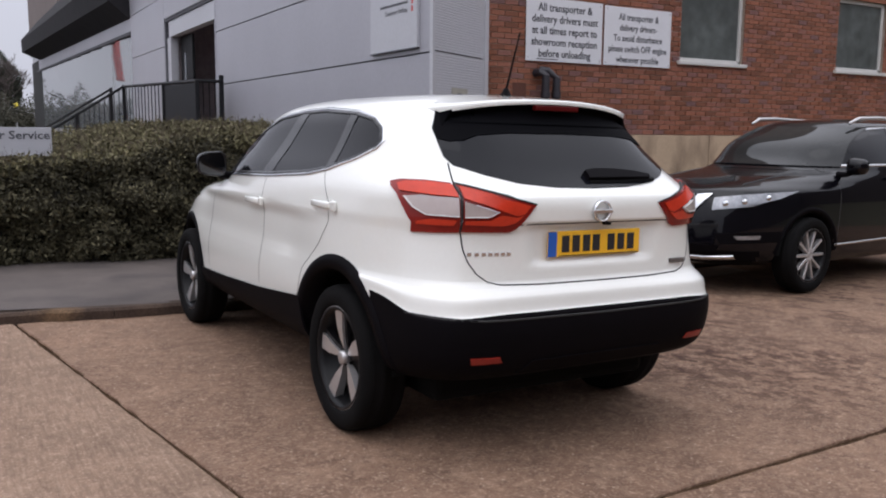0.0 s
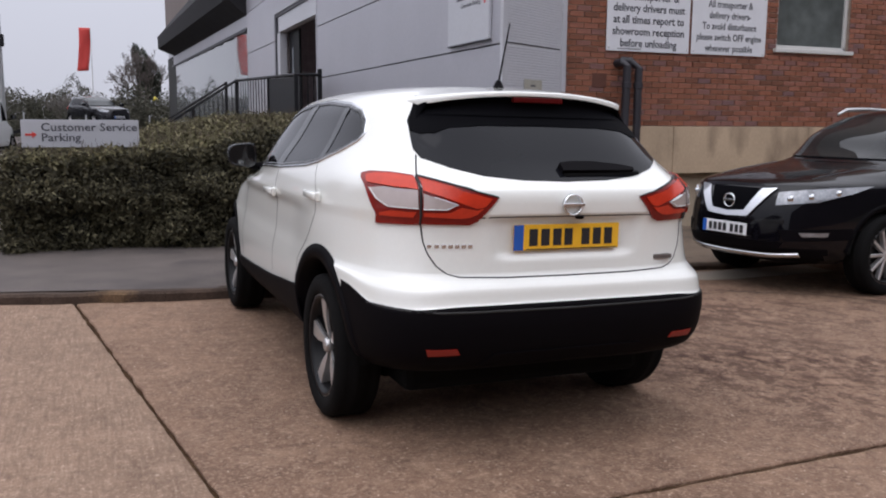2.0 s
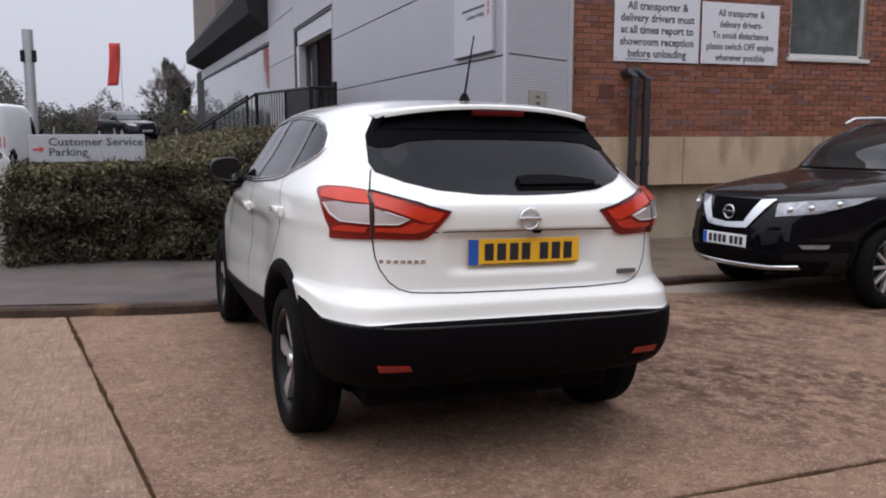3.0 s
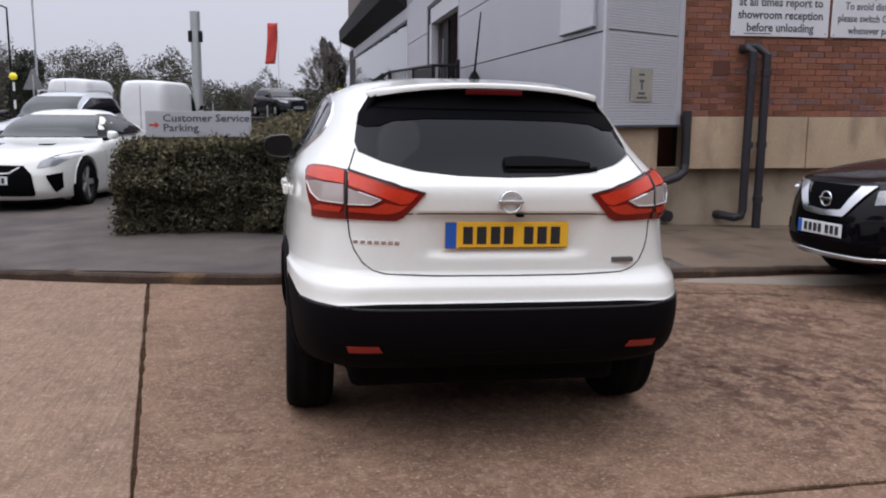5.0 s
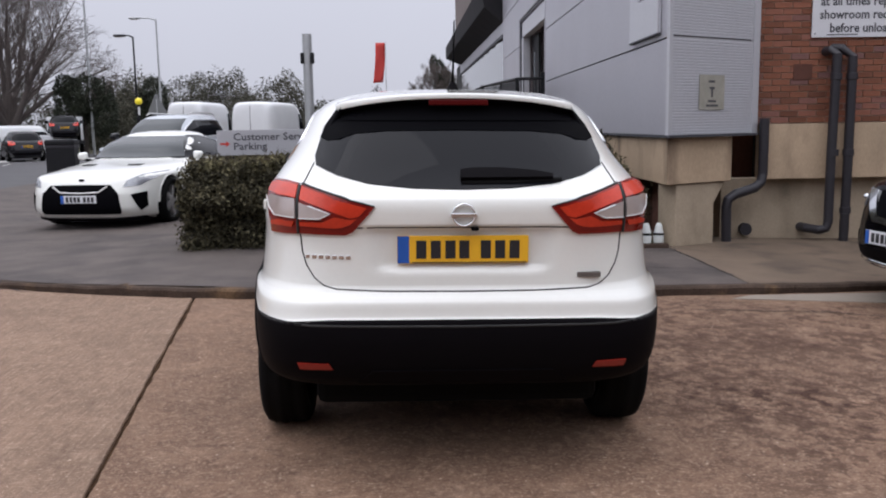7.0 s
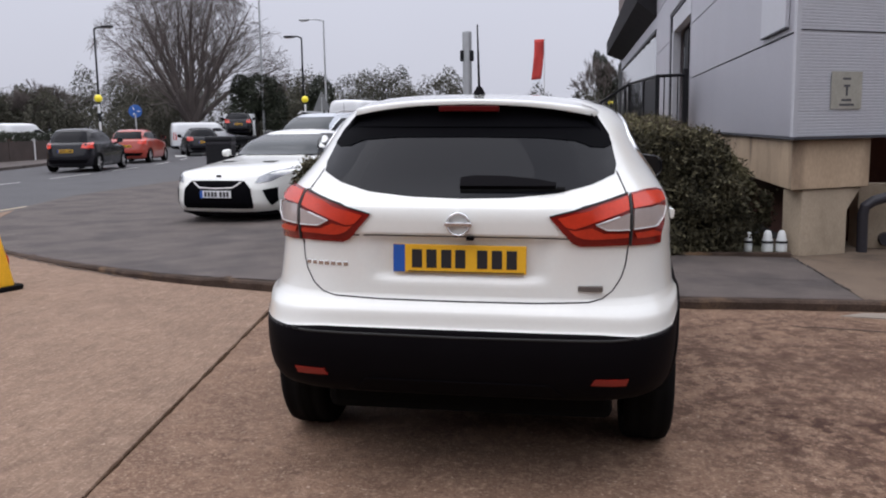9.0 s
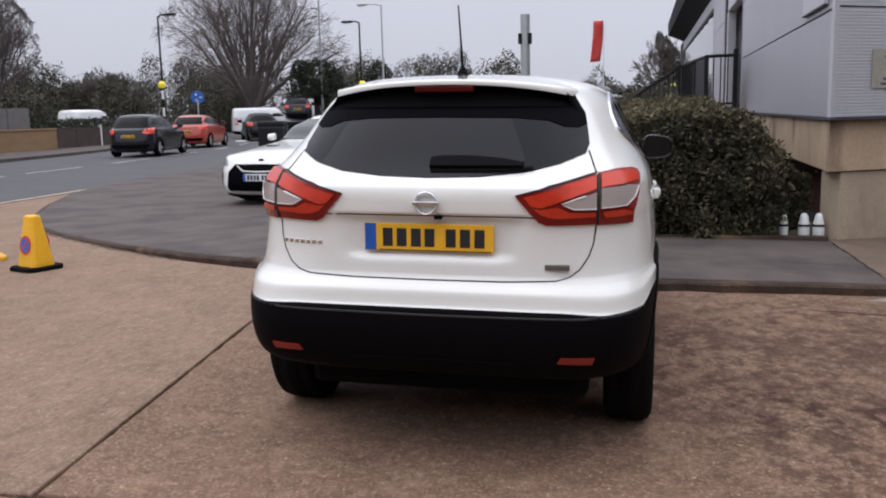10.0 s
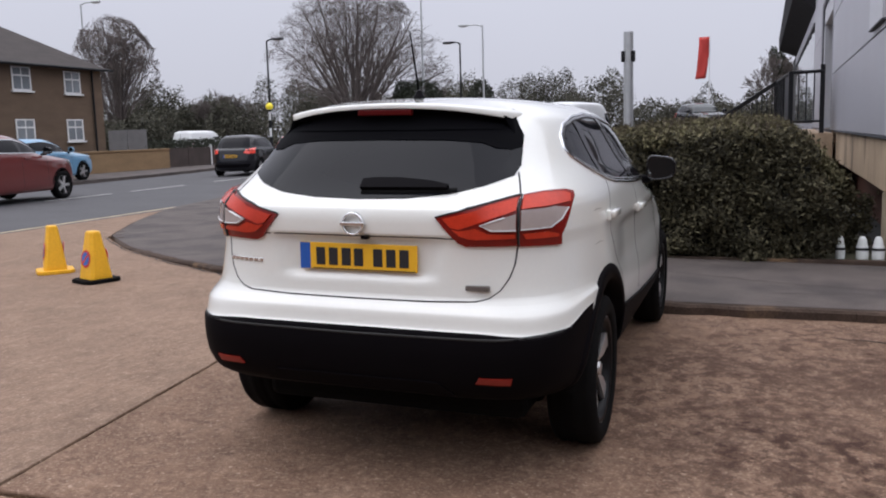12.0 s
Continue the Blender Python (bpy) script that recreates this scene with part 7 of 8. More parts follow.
# black crossover beside the brick wall
def black_crossover(m):
    keys = common_keys(4.66, 0.91, 0.27, 1.04, 1.16, 1.69, 0.22, 0.62, 4.22, 3.32, 2.48, 0.60)
    car = Car("black_crossover_car", m, "glossy black crossover car with chrome grille parked by the building", "car", keys, M["black_paint"], [(0.90, 0.36, 0.41), (3.60, 0.36, 0.41)], 110, 64, M["plastic"], 0.42, low_ends=(0.45, 4.2))
    side_glass(car, [(3.12, 1.20), (1.6, 1.22), (0.95, 1.27), (0.55, 1.36), (0.75, 1.52), (1.1, 1.585), (1.9, 1.60), (2.35, 1.575), (2.75, 1.42)], True, [(2.02, 1.23, 1.59, 0.12), (1.12, 1.27, 1.57, -0.02)])
    car.panel("windscreen", "front", [(-0.74, 1.185), (0.74, 1.185), (0.70, 1.35), (0.62, 1.585), (-0.62, 1.585), (-0.70, 1.35)], M["dark_screen"], 0.012, 0.02, 0.04)
    car.panel("grille", "front", [(-0.26, 0.92), (0.26, 0.92), (0.20, 0.70), (0.12, 0.66), (-0.12, 0.66), (-0.20, 0.70)], M["black_band"], 0.01, 0.02, 0.05)
    for s in (-1, 1):
        car.panel("chrome_vee", "front", [(s * 0.30, 0.915), (s * 0.43, 0.925), (s * 0.265, 0.715), (s * 0.225, 0.672), (s * 0.0, 0.66), (s * 0.0, 0.705), (s * 0.185, 0.722)], M["chrome"], 0.022, 0.03, 0.05, label="chrome grille wing")
        lamp = car.panel("headlamp", "front", [(s * 0.45, 0.895), (s * 0.62, 0.925), (s * 0.76, 0.95), (s * 0.835, 0.965), (s * 0.80, 0.90), (s * 0.70, 0.825), (s * 0.46, 0.785)], M["head_lens"], 0.012, 0.02, 0.05)
        for dx, dz in ((0.55, 0.85), (0.66, 0.87), (0.76, 0.905)):
            p, _ = car.drop_on((s * dx, dz), "front")
            part("projector", lathe([(0.0, 0.03), (0.022, 0.022), (0.03, 0.0)], 16), M["chrome"], lamp, m=pose(p.x, p.y + 0.006, p.z, -90, 0, 0))
        car.panel("fog_bezel", "front", [(s * 0.50, 0.58), (s * 0.82, 0.60), (s * 0.82, 0.50), (s * 0.55, 0.48)], M["plastic"], 0.008, 0.02, 0.06)
        car.panel("fog_lamp", "front", [(s * 0.63, 0.560), (s * 0.755, 0.565), (s * 0.75, 0.53), (s * 0.65, 0.525)], M["head_lens"], 0.014, 0.02, 0.06)
        door_mirror(car, 0.98 if s < 0 else 0.93, 3.04 if s < 0 else 2.45, 1.20, s, "black_paint", 0.92)
        part("roof_rail", tube([(s * 0.57, 0.75, 1.63), (s * 0.60, 0.95, 1.685), (s * 0.60, 2.0, 1.70), (s * 0.585, 2.35, 1.685), (s * 0.57, 2.50, 1.63)], [0.015, 0.02, 0.02, 0.02, 0.015], 8), M["alloy"], car.root, smooth=True)
    ring_badge(car, pose(0, 4.635, 0.80, 0, 0, 180), 0.065)
    front_plate(car, 4.68, 0.555)
    car.strip("chrome_lip", "front", [(-0.62, 0.365), (-0.4, 0.345), (0, 0.335), (0.4, 0.345), (0.62, 0.365)], 0.03, M["chrome"], 0.02)
    car.panel("air_intake", "front", [(-0.55, 0.47), (0.55, 0.47), (0.5, 0.40), (-0.5, 0.40)], M["plastic"], 0.006, 0.02, 0.08)
    car.both("strip", "sill_chrome", [(1.45, 0.47), (3.2, 0.44)], 0.02, M["chrome"], 0.008)
    door_lines(car, (2.05, 3.15), 0.5, 1.2)
    car.both("strip", "door_gap", [(1.0, 1.25), (1.08, 0.95), (1.42, 0.7), (1.46, 0.5)], 0.007, M["seam"], 0.001)
    handles(car, (2.22, 1.28), 1.08, M["black_paint"])
    car.strip("bonnet_crease", "top", [(-0.52, 4.2), (-0.56, 3.4)], 0.012, M["black_paint"], 0.006)
    car.strip("bonnet_crease", "top", [(0.52, 4.2), (0.56, 3.4)], 0.012, M["black_paint"], 0.006)
    car.arch(0.90, 0.36, 0.405, 0.465, M["plastic"], 0.925)
    car.arch(3.60, 0.36, 0.405, 0.465, M["plastic"], 0.925)
    car.wheels((0.90, 3.60), 0.80, 0.36, 0.225, "ten")
    return car


black_crossover(pose(11.0, 6.22, slope(11.0, 6.22) + 0.01, 1.0, 0, 95.6))


# white low sports coupe on the side road
def sports_coupe(m):
    keys = common_keys(4.70, 0.95, 0.13, 0.82, 0.94, 1.37, 0.25, 1.25, 4.28, 3.05, 2.25, 0.56, 4.6, 5.2)
    car = Car("white_sports_car", m, "white low sports coupe parked on the side road", "car", keys, M["white_paint"], [(0.95, 0.34, 0.39), (3.73, 0.34, 0.39)], 90, 56, M["plastic"], 0.155, low_ends=(0.45, 4.2))
    side_glass(car, [(2.92, 0.945), (1.5, 0.965), (1.05, 1.02), (1.35, 1.20), (1.75, 1.28), (2.15, 1.285), (2.5, 1.16)], False, [])
    car.panel("windscreen", "front", [(-0.74, 0.955), (0.74, 0.955), (0.66, 1.12), (0.56, 1.275), (-0.56, 1.275), (-0.66, 1.12)], M["clear_glass"], 0.014, 0.02, 0.04)
    car.panel("grille", "front", [(-0.44, 0.63), (-0.55, 0.52), (-0.585, 0.28), (-0.56, 0.235), (0.56, 0.235), (0.585, 0.28), (0.55, 0.52), (0.44, 0.63), (0, 0.635)], M["black_band"], 0.012, 0.02, 0.05, label="large black grille")
    car.strip("grille_trim", "front", [(-0.40, 0.61), (-0.28, 0.53), (0, 0.52), (0.28, 0.53), (0.40, 0.61)], 0.022, M["alloy"], 0.022)
    front_plate(car, 4.72, 0.44)
    for s in (-1, 1):
        car.panel("headlamp", "front", [(s * 0.60, 0.60), (s * 0.63, 0.68), (s * 0.76, 0.76), (s * 0.88, 0.79), (s * 0.89, 0.72), (s * 0.78, 0.62)], M["head_lens"], 0.01, 0.02, 0.05)
        car.panel("side_intake", "front", [(s * 0.70, 0.50), (s * 0.84, 0.53), (s * 0.84, 0.33), (s * 0.78, 0.27)], M["black_band"], 0.01, 0.02, 0.05)
        door_mirror(car, 0.97, 2.75, 0.985, s, "white_paint", 0.72)
        part("bonnet_vent", box((s * 0.36 - 0.09, 3.55, 0.0), (s * 0.36 + 0.09, 3.75, 0.03), 0.008), M["gloss_black"], car.root, m=pose(0, 0, car.drop_on((s * 0.36, 3.65), "top")[0].z - 0.02))
    car.strip("splitter", "front", [(-0.80, 0.17), (-0.4, 0.15), (0, 0.145), (0.4, 0.15), (0.80, 0.17)], 0.03, M["plastic"], 0.03)
    p, _ = car.drop_on((0, 0.70), "front")
    part("badge", box((-0.04, p.y - 0.002, 0.68), (0.04, p.y + 0.012, 0.72), 0.004), M["alloy_dark"], car.root)
    door_lines(car, (1.75, 3.0), 0.25, 0.95)
    car.arch(0.95, 0.34, 0.385, 0.41, M["white_paint"], 0.955)
    car.arch(3.73, 0.34, 0.385, 0.41, M["white_paint"], 0.955)
    car.wheels((0.95, 3.73), 0.83, 0.345, 0.25, "five_plain")
    return car


sports_coupe(pose(-1.14, 16.18, 0.03, 0, 0, 171))


def ordinary_car(name, m, label, paint, length, w, roof, style, facing_tail=True, rails=False, plate="plate_yellow", split=None):
    """Hatchback or sport-utility car with lamps, glass, plates and wheels."""
    tall = roof > 1.6
    hood, belt = (1.05, 1.16) if tall else (0.92, 1.0)
    r = 0.35 if tall else 0.315
    fy, ry = length - 0.93, 0.82
    keys = common_keys(length, w, 0.24 if tall else 0.18, hood, belt, roof, 0.2, 0.55 if style != "saloon" else 1.0, length - 0.5, length - 1.35, length - 2.2, w * 0.67)
    car = Car(name, m, label, "car", keys, M[paint], [(ry, r, r + 0.05), (fy, r, r + 0.05)], 60, 40, M["plastic"], 0.36 if tall else 0.0, low_ends=(0.45, 4.2))
    g = belt + 0.02
    top = roof - 0.135
    side_glass(car, [(length - 1.6, g), (1.5, g + 0.02), (0.85, g + 0.05), (0.5, g + 0.13), (0.75, top - 0.03), (1.2, top), (length - 2.45, top - 0.01), (length - 2.05, (g + top) / 2 + 0.05)], tall, [(length * 0.48, g + 0.01, top, 0.06)])
    car.panel("windscreen", "front", [(-w * 0.78, g), (w * 0.78, g), (w * 0.70, (g + top) / 2), (w * 0.64, top + 0.01), (-w * 0.64, top + 0.01), (-w * 0.70, (g + top) / 2)], M["clear_glass"], 0.016, 0.024, 0.06)
    car.panel("rear_window", "rear", [(-w * 0.72, g + 0.03), (w * 0.72, g + 0.03), (w * 0.62, top + 0.02), (-w * 0.62, top + 0.02)], M["tint_glass"], 0.014, 0.022, 0.06)
    for s in (-1, 1):
        if facing_tail:
            car.panel("tail_lamp", "rear", [(s * w * 0.56, belt - 0.14), (s * w * 0.62, belt - 0.02), (s * w * 0.88, belt + 0.03), (s * w * 0.90, belt - 0.17), (s * w * 0.7, belt - 0.18)], M["red_lens_lit"] if tall is False else M["red_lens"], 0.012, 0.02, 0.06)
        car.panel("headlamp", "front", [(s * w * 0.5, hood - 0.16), (s * w * 0.75, hood - 0.09), (s * w * 0.88, hood - 0.07), (s * w * 0.84, hood - 0.2), (s * w * 0.6, hood - 0.25)], M["head_lens"], 0.01, 0.02, 0.06)
        door_mirror(car, w + 0.10, length - 1.62, belt + 0.07, s, paint if not tall else "gloss_black")
        if rails:
            part("roof_rail", tube([(s * w * 0.62, 0.8, roof - 0.03), (s * w * 0.64, 1.0, roof + 0.03), (s * w * 0.64, length - 2.6, roof + 0.04), (s * w * 0.62, length - 2.4, roof - 0.02)], 0.018, 8), M["alloy"], car.root)
    car.panel("grille", "front", [(-w * 0.42, hood - 0.17), (w * 0.42, hood - 0.17), (w * 0.36, hood - 0.30), (-w * 0.36, hood - 0.30)], M["gloss_black"], 0.01, 0.02, 0.06)
    car.panel("rear_bumper_trim", "rear", [(-w * 0.7, 0.32), (w * 0.7, 0.32), (w * 0.8, 0.45), (-w * 0.8, 0.45)], M["plastic"], 0.008, 0.02, 0.08)
    number_plate(car, pose(0, -0.0 if not tall else 0.02, belt - 0.26), plate)
    number_plate(car, pose(0, length + 0.01, 0.45, 0, 0, 180), "plate_white")
    door_lines(car, (length * 0.47, length - 1.5), 0.36, belt)
    handles(car, (length * 0.47 + 0.18, 1.35), belt - 0.1, M[paint])
    car.arch(ry, r, r + 0.045, r + (0.10 if tall else 0.06), M["plastic"] if tall else M[paint], w + 0.008)
    car.arch(fy, r, r + 0.045, r + (0.10 if tall else 0.06), M["plastic"] if tall else M[paint], w + 0.008)
    car.wheels((ry, fy), w - 0.11, r, 0.21, "five_plain")
    return car


M["red_lens_lit"] = mat("lit_red_lamp", (0.6, 0.05, 0.03), 0.2, coat=1.0, vary=0.05, emit=0.35)
ordinary_car("dark_hatchback_car", pose(-13.9, 27.15, 0, 0, 0, 10), "dark grey hatchback waiting on the road with lit tail lamps", "dark_paint", 4.3, 0.89, 1.52, "hatch")
ordinary_car("orange_hatchback_car", pose(-15.7, 34.6, 0, 0, 0, 11), "orange-red hatchback waiting on the road", "orange_paint", 4.2, 0.87, 1.47, "hatch")
ordinary_car("red_suv_car", pose(-12.66, 13.37, 0, 0, 0, 7), "dark red sport-utility car passing on the road", "red_paint", 4.55, 0.91, 1.66, "suv")
ordinary_car("blue_hatchback_car", pose(-18.4, 20.75, 0.10, 0, 0, 3), "pale blue hatchback parked across the road", "blue_paint", 4.0, 0.86, 1.48, "hatch")
ordinary_car("silver_suv_car", pose(-2.78, 24.0, 0.05, 0, 0, 167), "silver sport-utility car with roof rails parked behind the sports car", "silver_paint", 4.7, 0.92, 1.76, "suv", False, True)
ordinary_car("black_hatchback_car", pose(0.9, 48.5, 1.05, 0, 0, 205), "black hatchback raised on a display ramp by the showroom", "dark_paint", 4.3, 0.89, 1.5, "hatch")
ordinary_car("dark_estate_car", pose(-16.0, 43.5, 0, 0, 0, 30), "dark estate car waiting on the road", "dark_paint", 4.5, 0.89, 1.5, "hatch")

# display ramp under the raised car
ramp = group_at("display_ramp", pose(0.0, 46.5, 0), "dark sloping display ramp with steel rails", "ramp")
part("deck", prism([(-4.5, 0.0), (-1.4, 1.0), (4.2, 1.0), (4.2, 0.9), (-1.4, 0.85), (-4.4, -0.05)], -3.4, 2.4, "y", 0.01), M["roof_dark"], ramp)
for x, z0, z1 in ((-3.6, 0.25, 1.1), (-2.6, 0.6, 1.45), (-1.4, 0.9, 1.7), (1.2, 0.9, 1.6), (4.0, 0.9, 1.6)):
    part("post", tube([(x, -3.3, z0 - 0.3), (x, -3.3, z1)], 0.03, 8), M["galvanised"], ramp)
part("support", box((-1.2, -3.2, 0.0), (4.0, 2.2, 0.9)), M["roof_dark"], ramp)


def van(m, label, length, w, roof, group=""):
    keys = [(0.25, 0.2, length - 0.25, w * 0.92, 7, 4), (0.32, 0.05, length - 0.06, w * 0.97, 7, 4), (0.55, 0.0, length, w, 8, 4), (0.95, 0.0, length - 0.1, w, 8, 4), (1.10, 0.01, length - 0.45, w, 8, 4), (1.25, 0.01, length - 0.85, w * 0.995, 8, 4.5),
            (roof * 0.72, 0.02, length - 1.25, w * 0.975, 8, 5), (roof - 0.35, 0.04, length - 1.55, w * 0.94, 7, 5), (roof - 0.12, 0.08, length - 1.75, w * 0.87, 6, 4.5), (roof - 0.03, 0.15, length - 1.95, w * 0.72, 5, 4), (roof, 0.5, length - 2.3, w * 0.4, 4, 3)]
    van_ob = Car("white_van", m, label, "van", keys, M["white_paint_b"], [(1.0, 0.35, 0.41), (length - 0.95, 0.35, 0.41)], 60, 36, M["plastic"], 0.45, group=group, low_ends=(0.45, 4.2))
    van_ob.panel("windscreen", "front", [(-w * 0.8, 1.3), (w * 0.8, 1.3), (w * 0.72, roof * 0.80), (-w * 0.72, roof * 0.80)], M["clear_glass"], 0.016, 0.024, 0.06)
    van_ob.panel("rear_door_line", "rear", [(-0.012, 0.5), (0.012, 0.5), (0.012, roof - 0.2), (-0.012, roof - 0.2)], M["seam"], 0.002, 0.01, 0.1)
    van_ob.both("panel", "cab_window", [(length - 1.15, 1.28), (length - 2.2, 1.28), (length - 2.2, roof * 0.8), (length - 1.6, roof * 0.8)], M["tint_glass"], 0.004, 0.012, 0.08)
    for s in (-1, 1):
        van_ob.panel("tail_lamp", "rear", [(s * w * 0.86, 0.8), (s * w * 0.95, 0.8), (s * w * 0.95, 1.25), (s * w * 0.86, 1.25)], M["red_lens"], 0.01, 0.02, 0.08)
        van_ob.panel("rear_window", "rear", [(s * 0.12, 1.35), (s * w * 0.78, 1.35), (s * w * 0.74, roof - 0.4), (s * 0.12, roof - 0.4)], M["white_paint_b"], 0.006, 0.012, 0.1)
        door_mirror(van_ob, w + 0.15, length - 1.3, 1.45, s, "plastic")
    van_ob.wheels((1.0, length - 0.95), w - 0.12, 0.34, 0.22, "five_plain")
    return van_ob


van(pose(-3.75, 36.5, 0.02, 0, 0, -14), "tall white panel van parked on the side road", 5.4, 1.0, 2.55, "white vans on the side road")
van(pose(-7.75, 41.5, 0.02, 0, 0, -10), "tall white panel van parked beyond the side road", 5.4, 1.0, 2.75, "white vans on the side road")
van(pose(-26.3, 41.0, 0.05, 0, 0, -14), "white van beyond the low wall", 3.9, 0.88, 1.85)
van(pose(-20.5, 49.0, 0.0, 0, 0, -60), "white pickup van on the roundabout", 4.6, 0.9, 1.85)

# recovery truck carrying a dark car
truck = group_at("recovery_truck", pose(-16.4, 49.5, 0, 0, 0, 20), "recovery truck with a white cab on the roundabout", "truck")
part("cab", prism([(3.4, 0.5), (5.4, 0.5), (5.4, 1.4), (5.0, 2.3), (3.5, 2.35)], -1.0, 1.0, "x", 0.06), M["white_paint_b"], truck)
part("cab_window", prism([(3.6, 1.45), (4.95, 1.45), (4.75, 2.15), (3.65, 2.15)], -1.01, 1.01, "x", 0.01), M["tint_glass"], truck)
part("bed", box((-1.05, -0.2, 0.75), (1.05, 3.4, 0.95), 0.03), M["dark_steel"], truck)
part("chassis", box((-0.5, 0.0, 0.45), (0.5, 5.0, 0.75), 0.02), M["dark_steel"], truck)
for y in (0.9, 4.5):
    for s in (-1, 1):
        wheel(truck, pose(s * 0.85, y, 0.38, 0, 0, 0 if s > 0 else 180), 0.38, 0.24, "five_plain")
ordinary_car("dark_hatchback_car", pose(-16.5, 49.75, 0.95, 0, 0, 20), "dark car carried on the recovery truck", "dark_paint", 3.6, 0.85, 1.45, "hatch")


# ---- landing railings outside the doorway ----
rail = group_at("landing_railing", pose(0, 0, 0), "black steel railing along the landing and down the steps", "railing")
TOP = [(4.98, 16.9, 2.31), (4.90, 23.6, 2.46), (2.6, 23.9, 0.98)]
LOW = [(4.98, 16.9, 1.42), (4.90, 23.6, 1.42), (2.6, 23.9, 0.12)]
part("top_rail", tube(TOP, 0.035, 8), M["dark_steel"], rail)
part("low_rail", tube(LOW, 0.022, 8), M["dark_steel"], rail)
part("top_rail", tube([(4.90, 25.4, 2.46), (2.6, 25.7, 0.98)], 0.03, 8), M["dark_steel"], rail)
part("end_rail", tube([(4.98, 16.9, 2.31), (5.53, 17.1, 2.33)], 0.032, 8), M["dark_steel"], rail)
part("end_rail", tube([(4.98, 16.9, 1.42), (5.53, 17.1, 1.42)], 0.022, 8), M["dark_steel"], rail)
for k in range(13):
    u = k / 12
    y = 19.6 + 4.0 * u
    part("baluster", tube([(4.95 - 0.05 * u, y, 1.42), (4.95 - 0.05 * u, y, 2.36 + 0.09 * u)], 0.012, 6), M["dark_steel"], rail)
for k in range(1, 19):
    u = k / 19
    x, y = 4.90 - 2.3 * u, 23.6 + 0.3 * u
    part("baluster", tube([(x, y, 1.42 - 1.3 * u), (x, y, 2.46 - 1.48 * u)], 0.012, 6), M["dark_steel"], rail)
for x, y, z in ((4.98, 16.9, 2.33), (4.96, 19.5, 2.38), (4.90, 23.6, 2.5), (4.90, 25.4, 2.5), (3.75, 23.75, 1.75), (5.53, 17.12, 2.45)):
    part("post", box((x - 0.04, y - 0.04, 0.1 if x < 4 else 1.15), (x + 0.04, y + 0.04, z), 0.005), M["dark_steel"], rail)
part("infill_panel", prism([(16.95, 1.42), (19.45, 1.42), (19.45, 2.33), (16.95, 2.27)], 4.95, 4.98, "x", 0.004), M["dark_steel"], rail, "solid black infill panel")
for k in range(1, 4):
    part("baluster", tube([(4.98 + 0.135 * k, 16.9 + 0.05 * k, 1.42), (4.98 + 0.135 * k, 16.9 + 0.05 * k, 2.32)], 0.012, 6), M["dark_steel"], rail)
steps = group_at("entrance_steps", pose(0, 0, 0), "concrete landing and steps up to the doorway", "steps", kind="structure")
part("landing", prism([(4.9, 16.8), (4.9, 27.9), west(27.9, -0.03), west(16.8, -0.03)], -0.1, 1.2, "z"), M["plinth"], steps)
for k in range(7):
    part("step", box((4.9 - 0.30 * (k + 1), 23.5, -0.1), (4.9 - 0.30 * k, 25.8, 1.2 - 0.17 * (k + 1)), 0.006), M["plinth"], steps)

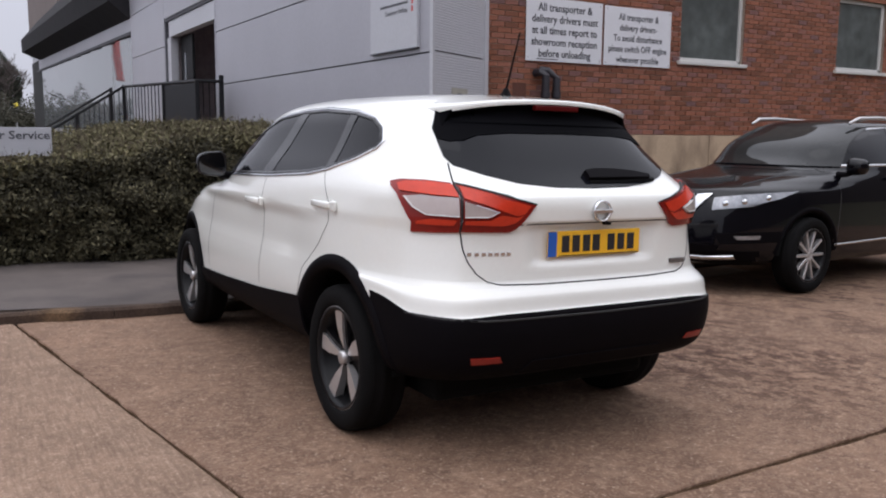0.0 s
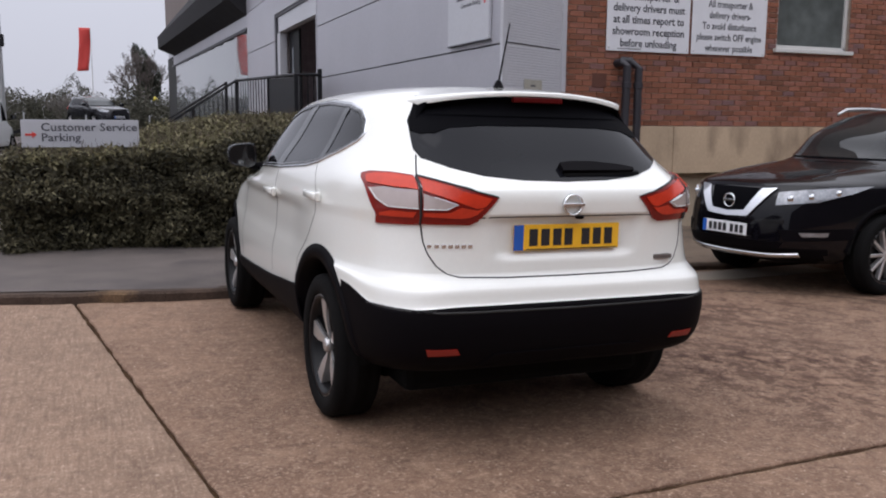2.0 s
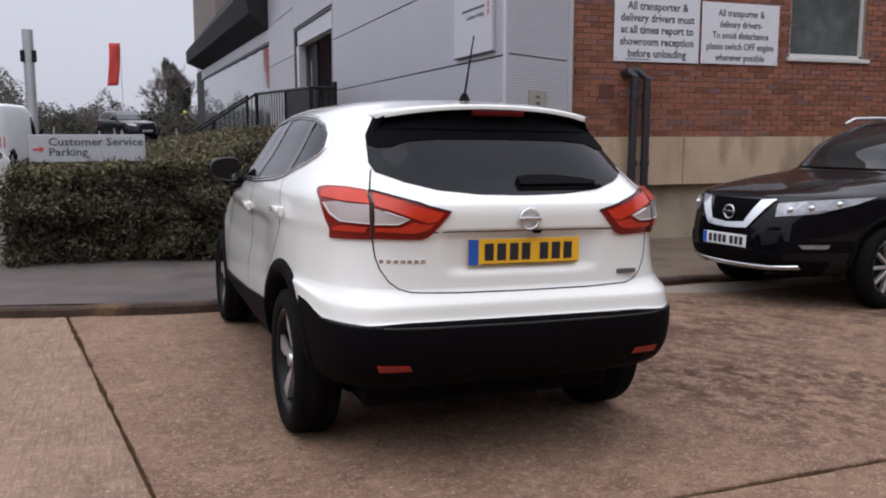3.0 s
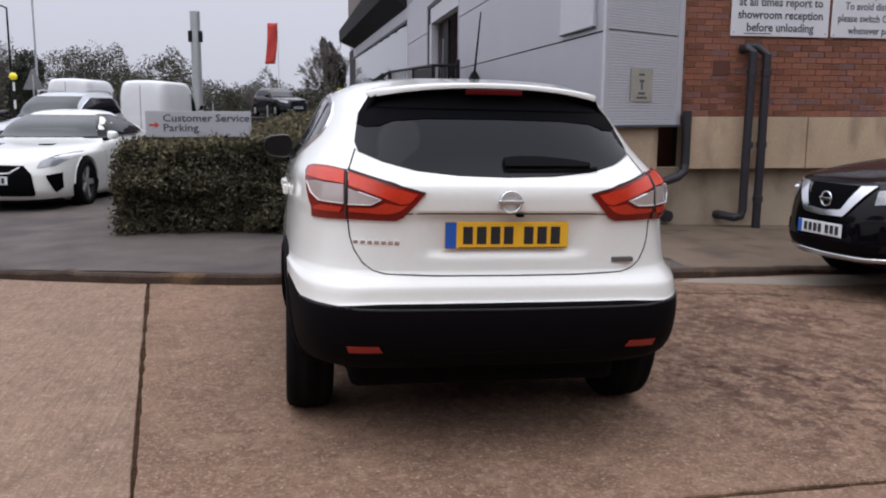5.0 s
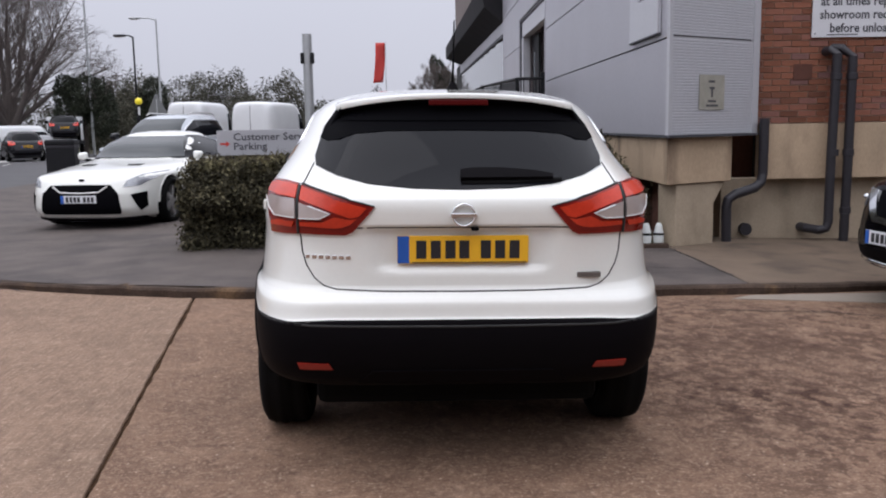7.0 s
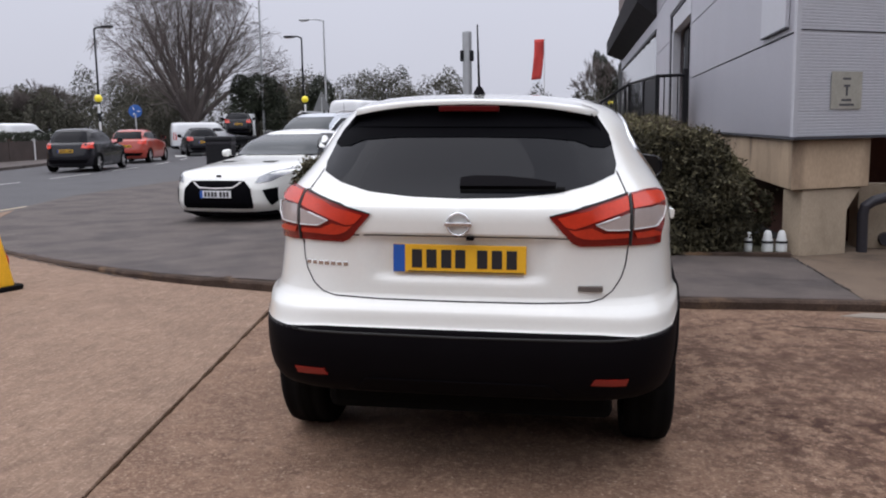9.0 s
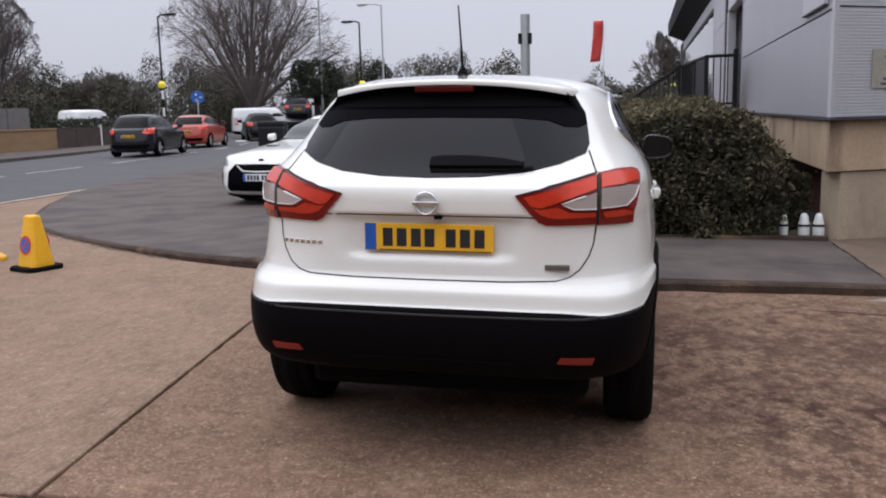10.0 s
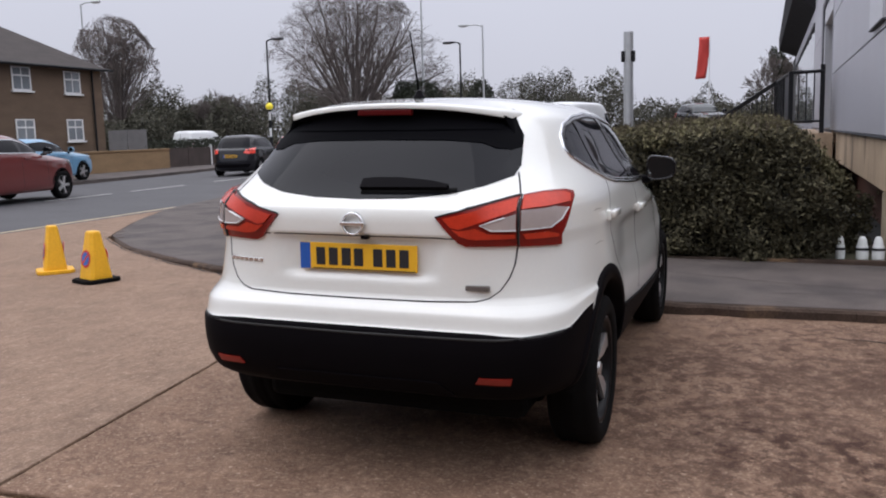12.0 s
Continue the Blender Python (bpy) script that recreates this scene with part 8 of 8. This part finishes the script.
# small white objects under the corner of the building
M["white_plastic"] = mat("white_plastic", (0.72, 0.74, 0.73), 0.4, vary=0.06)
for x, w in ((5.20, 0.04), (5.40, 0.055), (5.545, 0.055)):
    root = group_at("plastic_bottle", pose(x, 9.02, 0.02), "white plastic bottle standing at the foot of the wall", "bottle", "white bottles at the wall")
    part("body", lathe([(0.0, 0.0), (w, 0.0), (w + 0.004, 0.02), (w + 0.004, 0.12), (w * 0.8, 0.17), (w * 0.75, 0.20), (w * 0.45, 0.235), (0, 0.24)], 18), M["white_plastic"], root, smooth=True)
    part("band", lathe([(w + 0.003, 0.10), (w + 0.007, 0.10), (w + 0.007, 0.125), (w + 0.003, 0.125)], 18), M["dark_steel"], root)


# ---- brickwork, laid course by course ----
def brick_mesh(x0, x1, name="brick"):
    w = (x1 - x0) / 2
    v, f = [], []
    for y, i in ((0.016, 0.0), (0.003, 0.0), (0.0, 0.003)):
        v += [(-w + i, y, -0.0325 + i), (w - i, y, -0.0325 + i), (w - i, y, 0.0325 - i), (-w + i, y, 0.0325 - i)]
    for a in (0, 4):
        f += [(a + k, a + (k + 1) % 4, a + 4 + (k + 1) % 4, a + 4 + k) for k in range(4)]
    f.append((8, 9, 10, 11))
    return v, f


full_v, full_f = brick_mesh(0, 0.215)
shared = mesh_of("brick", full_v, full_f, M["brick"])
r = random.Random(3)
rest_v, rest_f = [], []
singles = 0
course = 0
z = 1.36 + 0.0375
while z < 4.6:
    x = 6.86 - (0.1125 if course % 2 else 0.0)
    while x < 18.6:
        a, b = max(x, 6.86), min(x + 0.215, 18.6)
        x += 0.225
        pieces = [(a, b)]
        for wx0, wx1, wz0, wz1 in WINDOWS:
            if wz0 - 0.02 < z < wz1 + 0.02:
                cut = []
                for p, q in pieces:
                    if q <= wx0 or p >= wx1:
                        cut.append((p, q))
                        continue
                    if p < wx0:
                        cut.append((p, wx0))
                    if q > wx1:
                        cut.append((wx1, q))
                pieces = cut
        for p, q in pieces:
            if q - p < 0.03:
                continue
            out = BY + r.uniform(-0.0015, 0.002)
            if q - p > 0.21 and q < 9.3 and 1.36 < z < 3.6 and singles < 300 and not (7.5 < p and q < 10.3 and z > 2.45):
                ob = new("brick", shared)
                ob.parent = building
                ob.location = ((p + q) / 2, out, z)
                singles += 1
            else:
                v, f = brick_mesh(p, q)
                k = len(rest_v)
                rest_v += [(c[0] + (p + q) / 2, c[1] + out, c[2] + z) for c in v]
                rest_f += [tuple(k + i for i in fc) for fc in f]
    z += 0.075
    course += 1
tagged(part("brickwork", mesh_of("brickwork", rest_v, rest_f, M["brick_far"]), None, building), "red-brown brickwork in stretcher bond", kind="stuff")
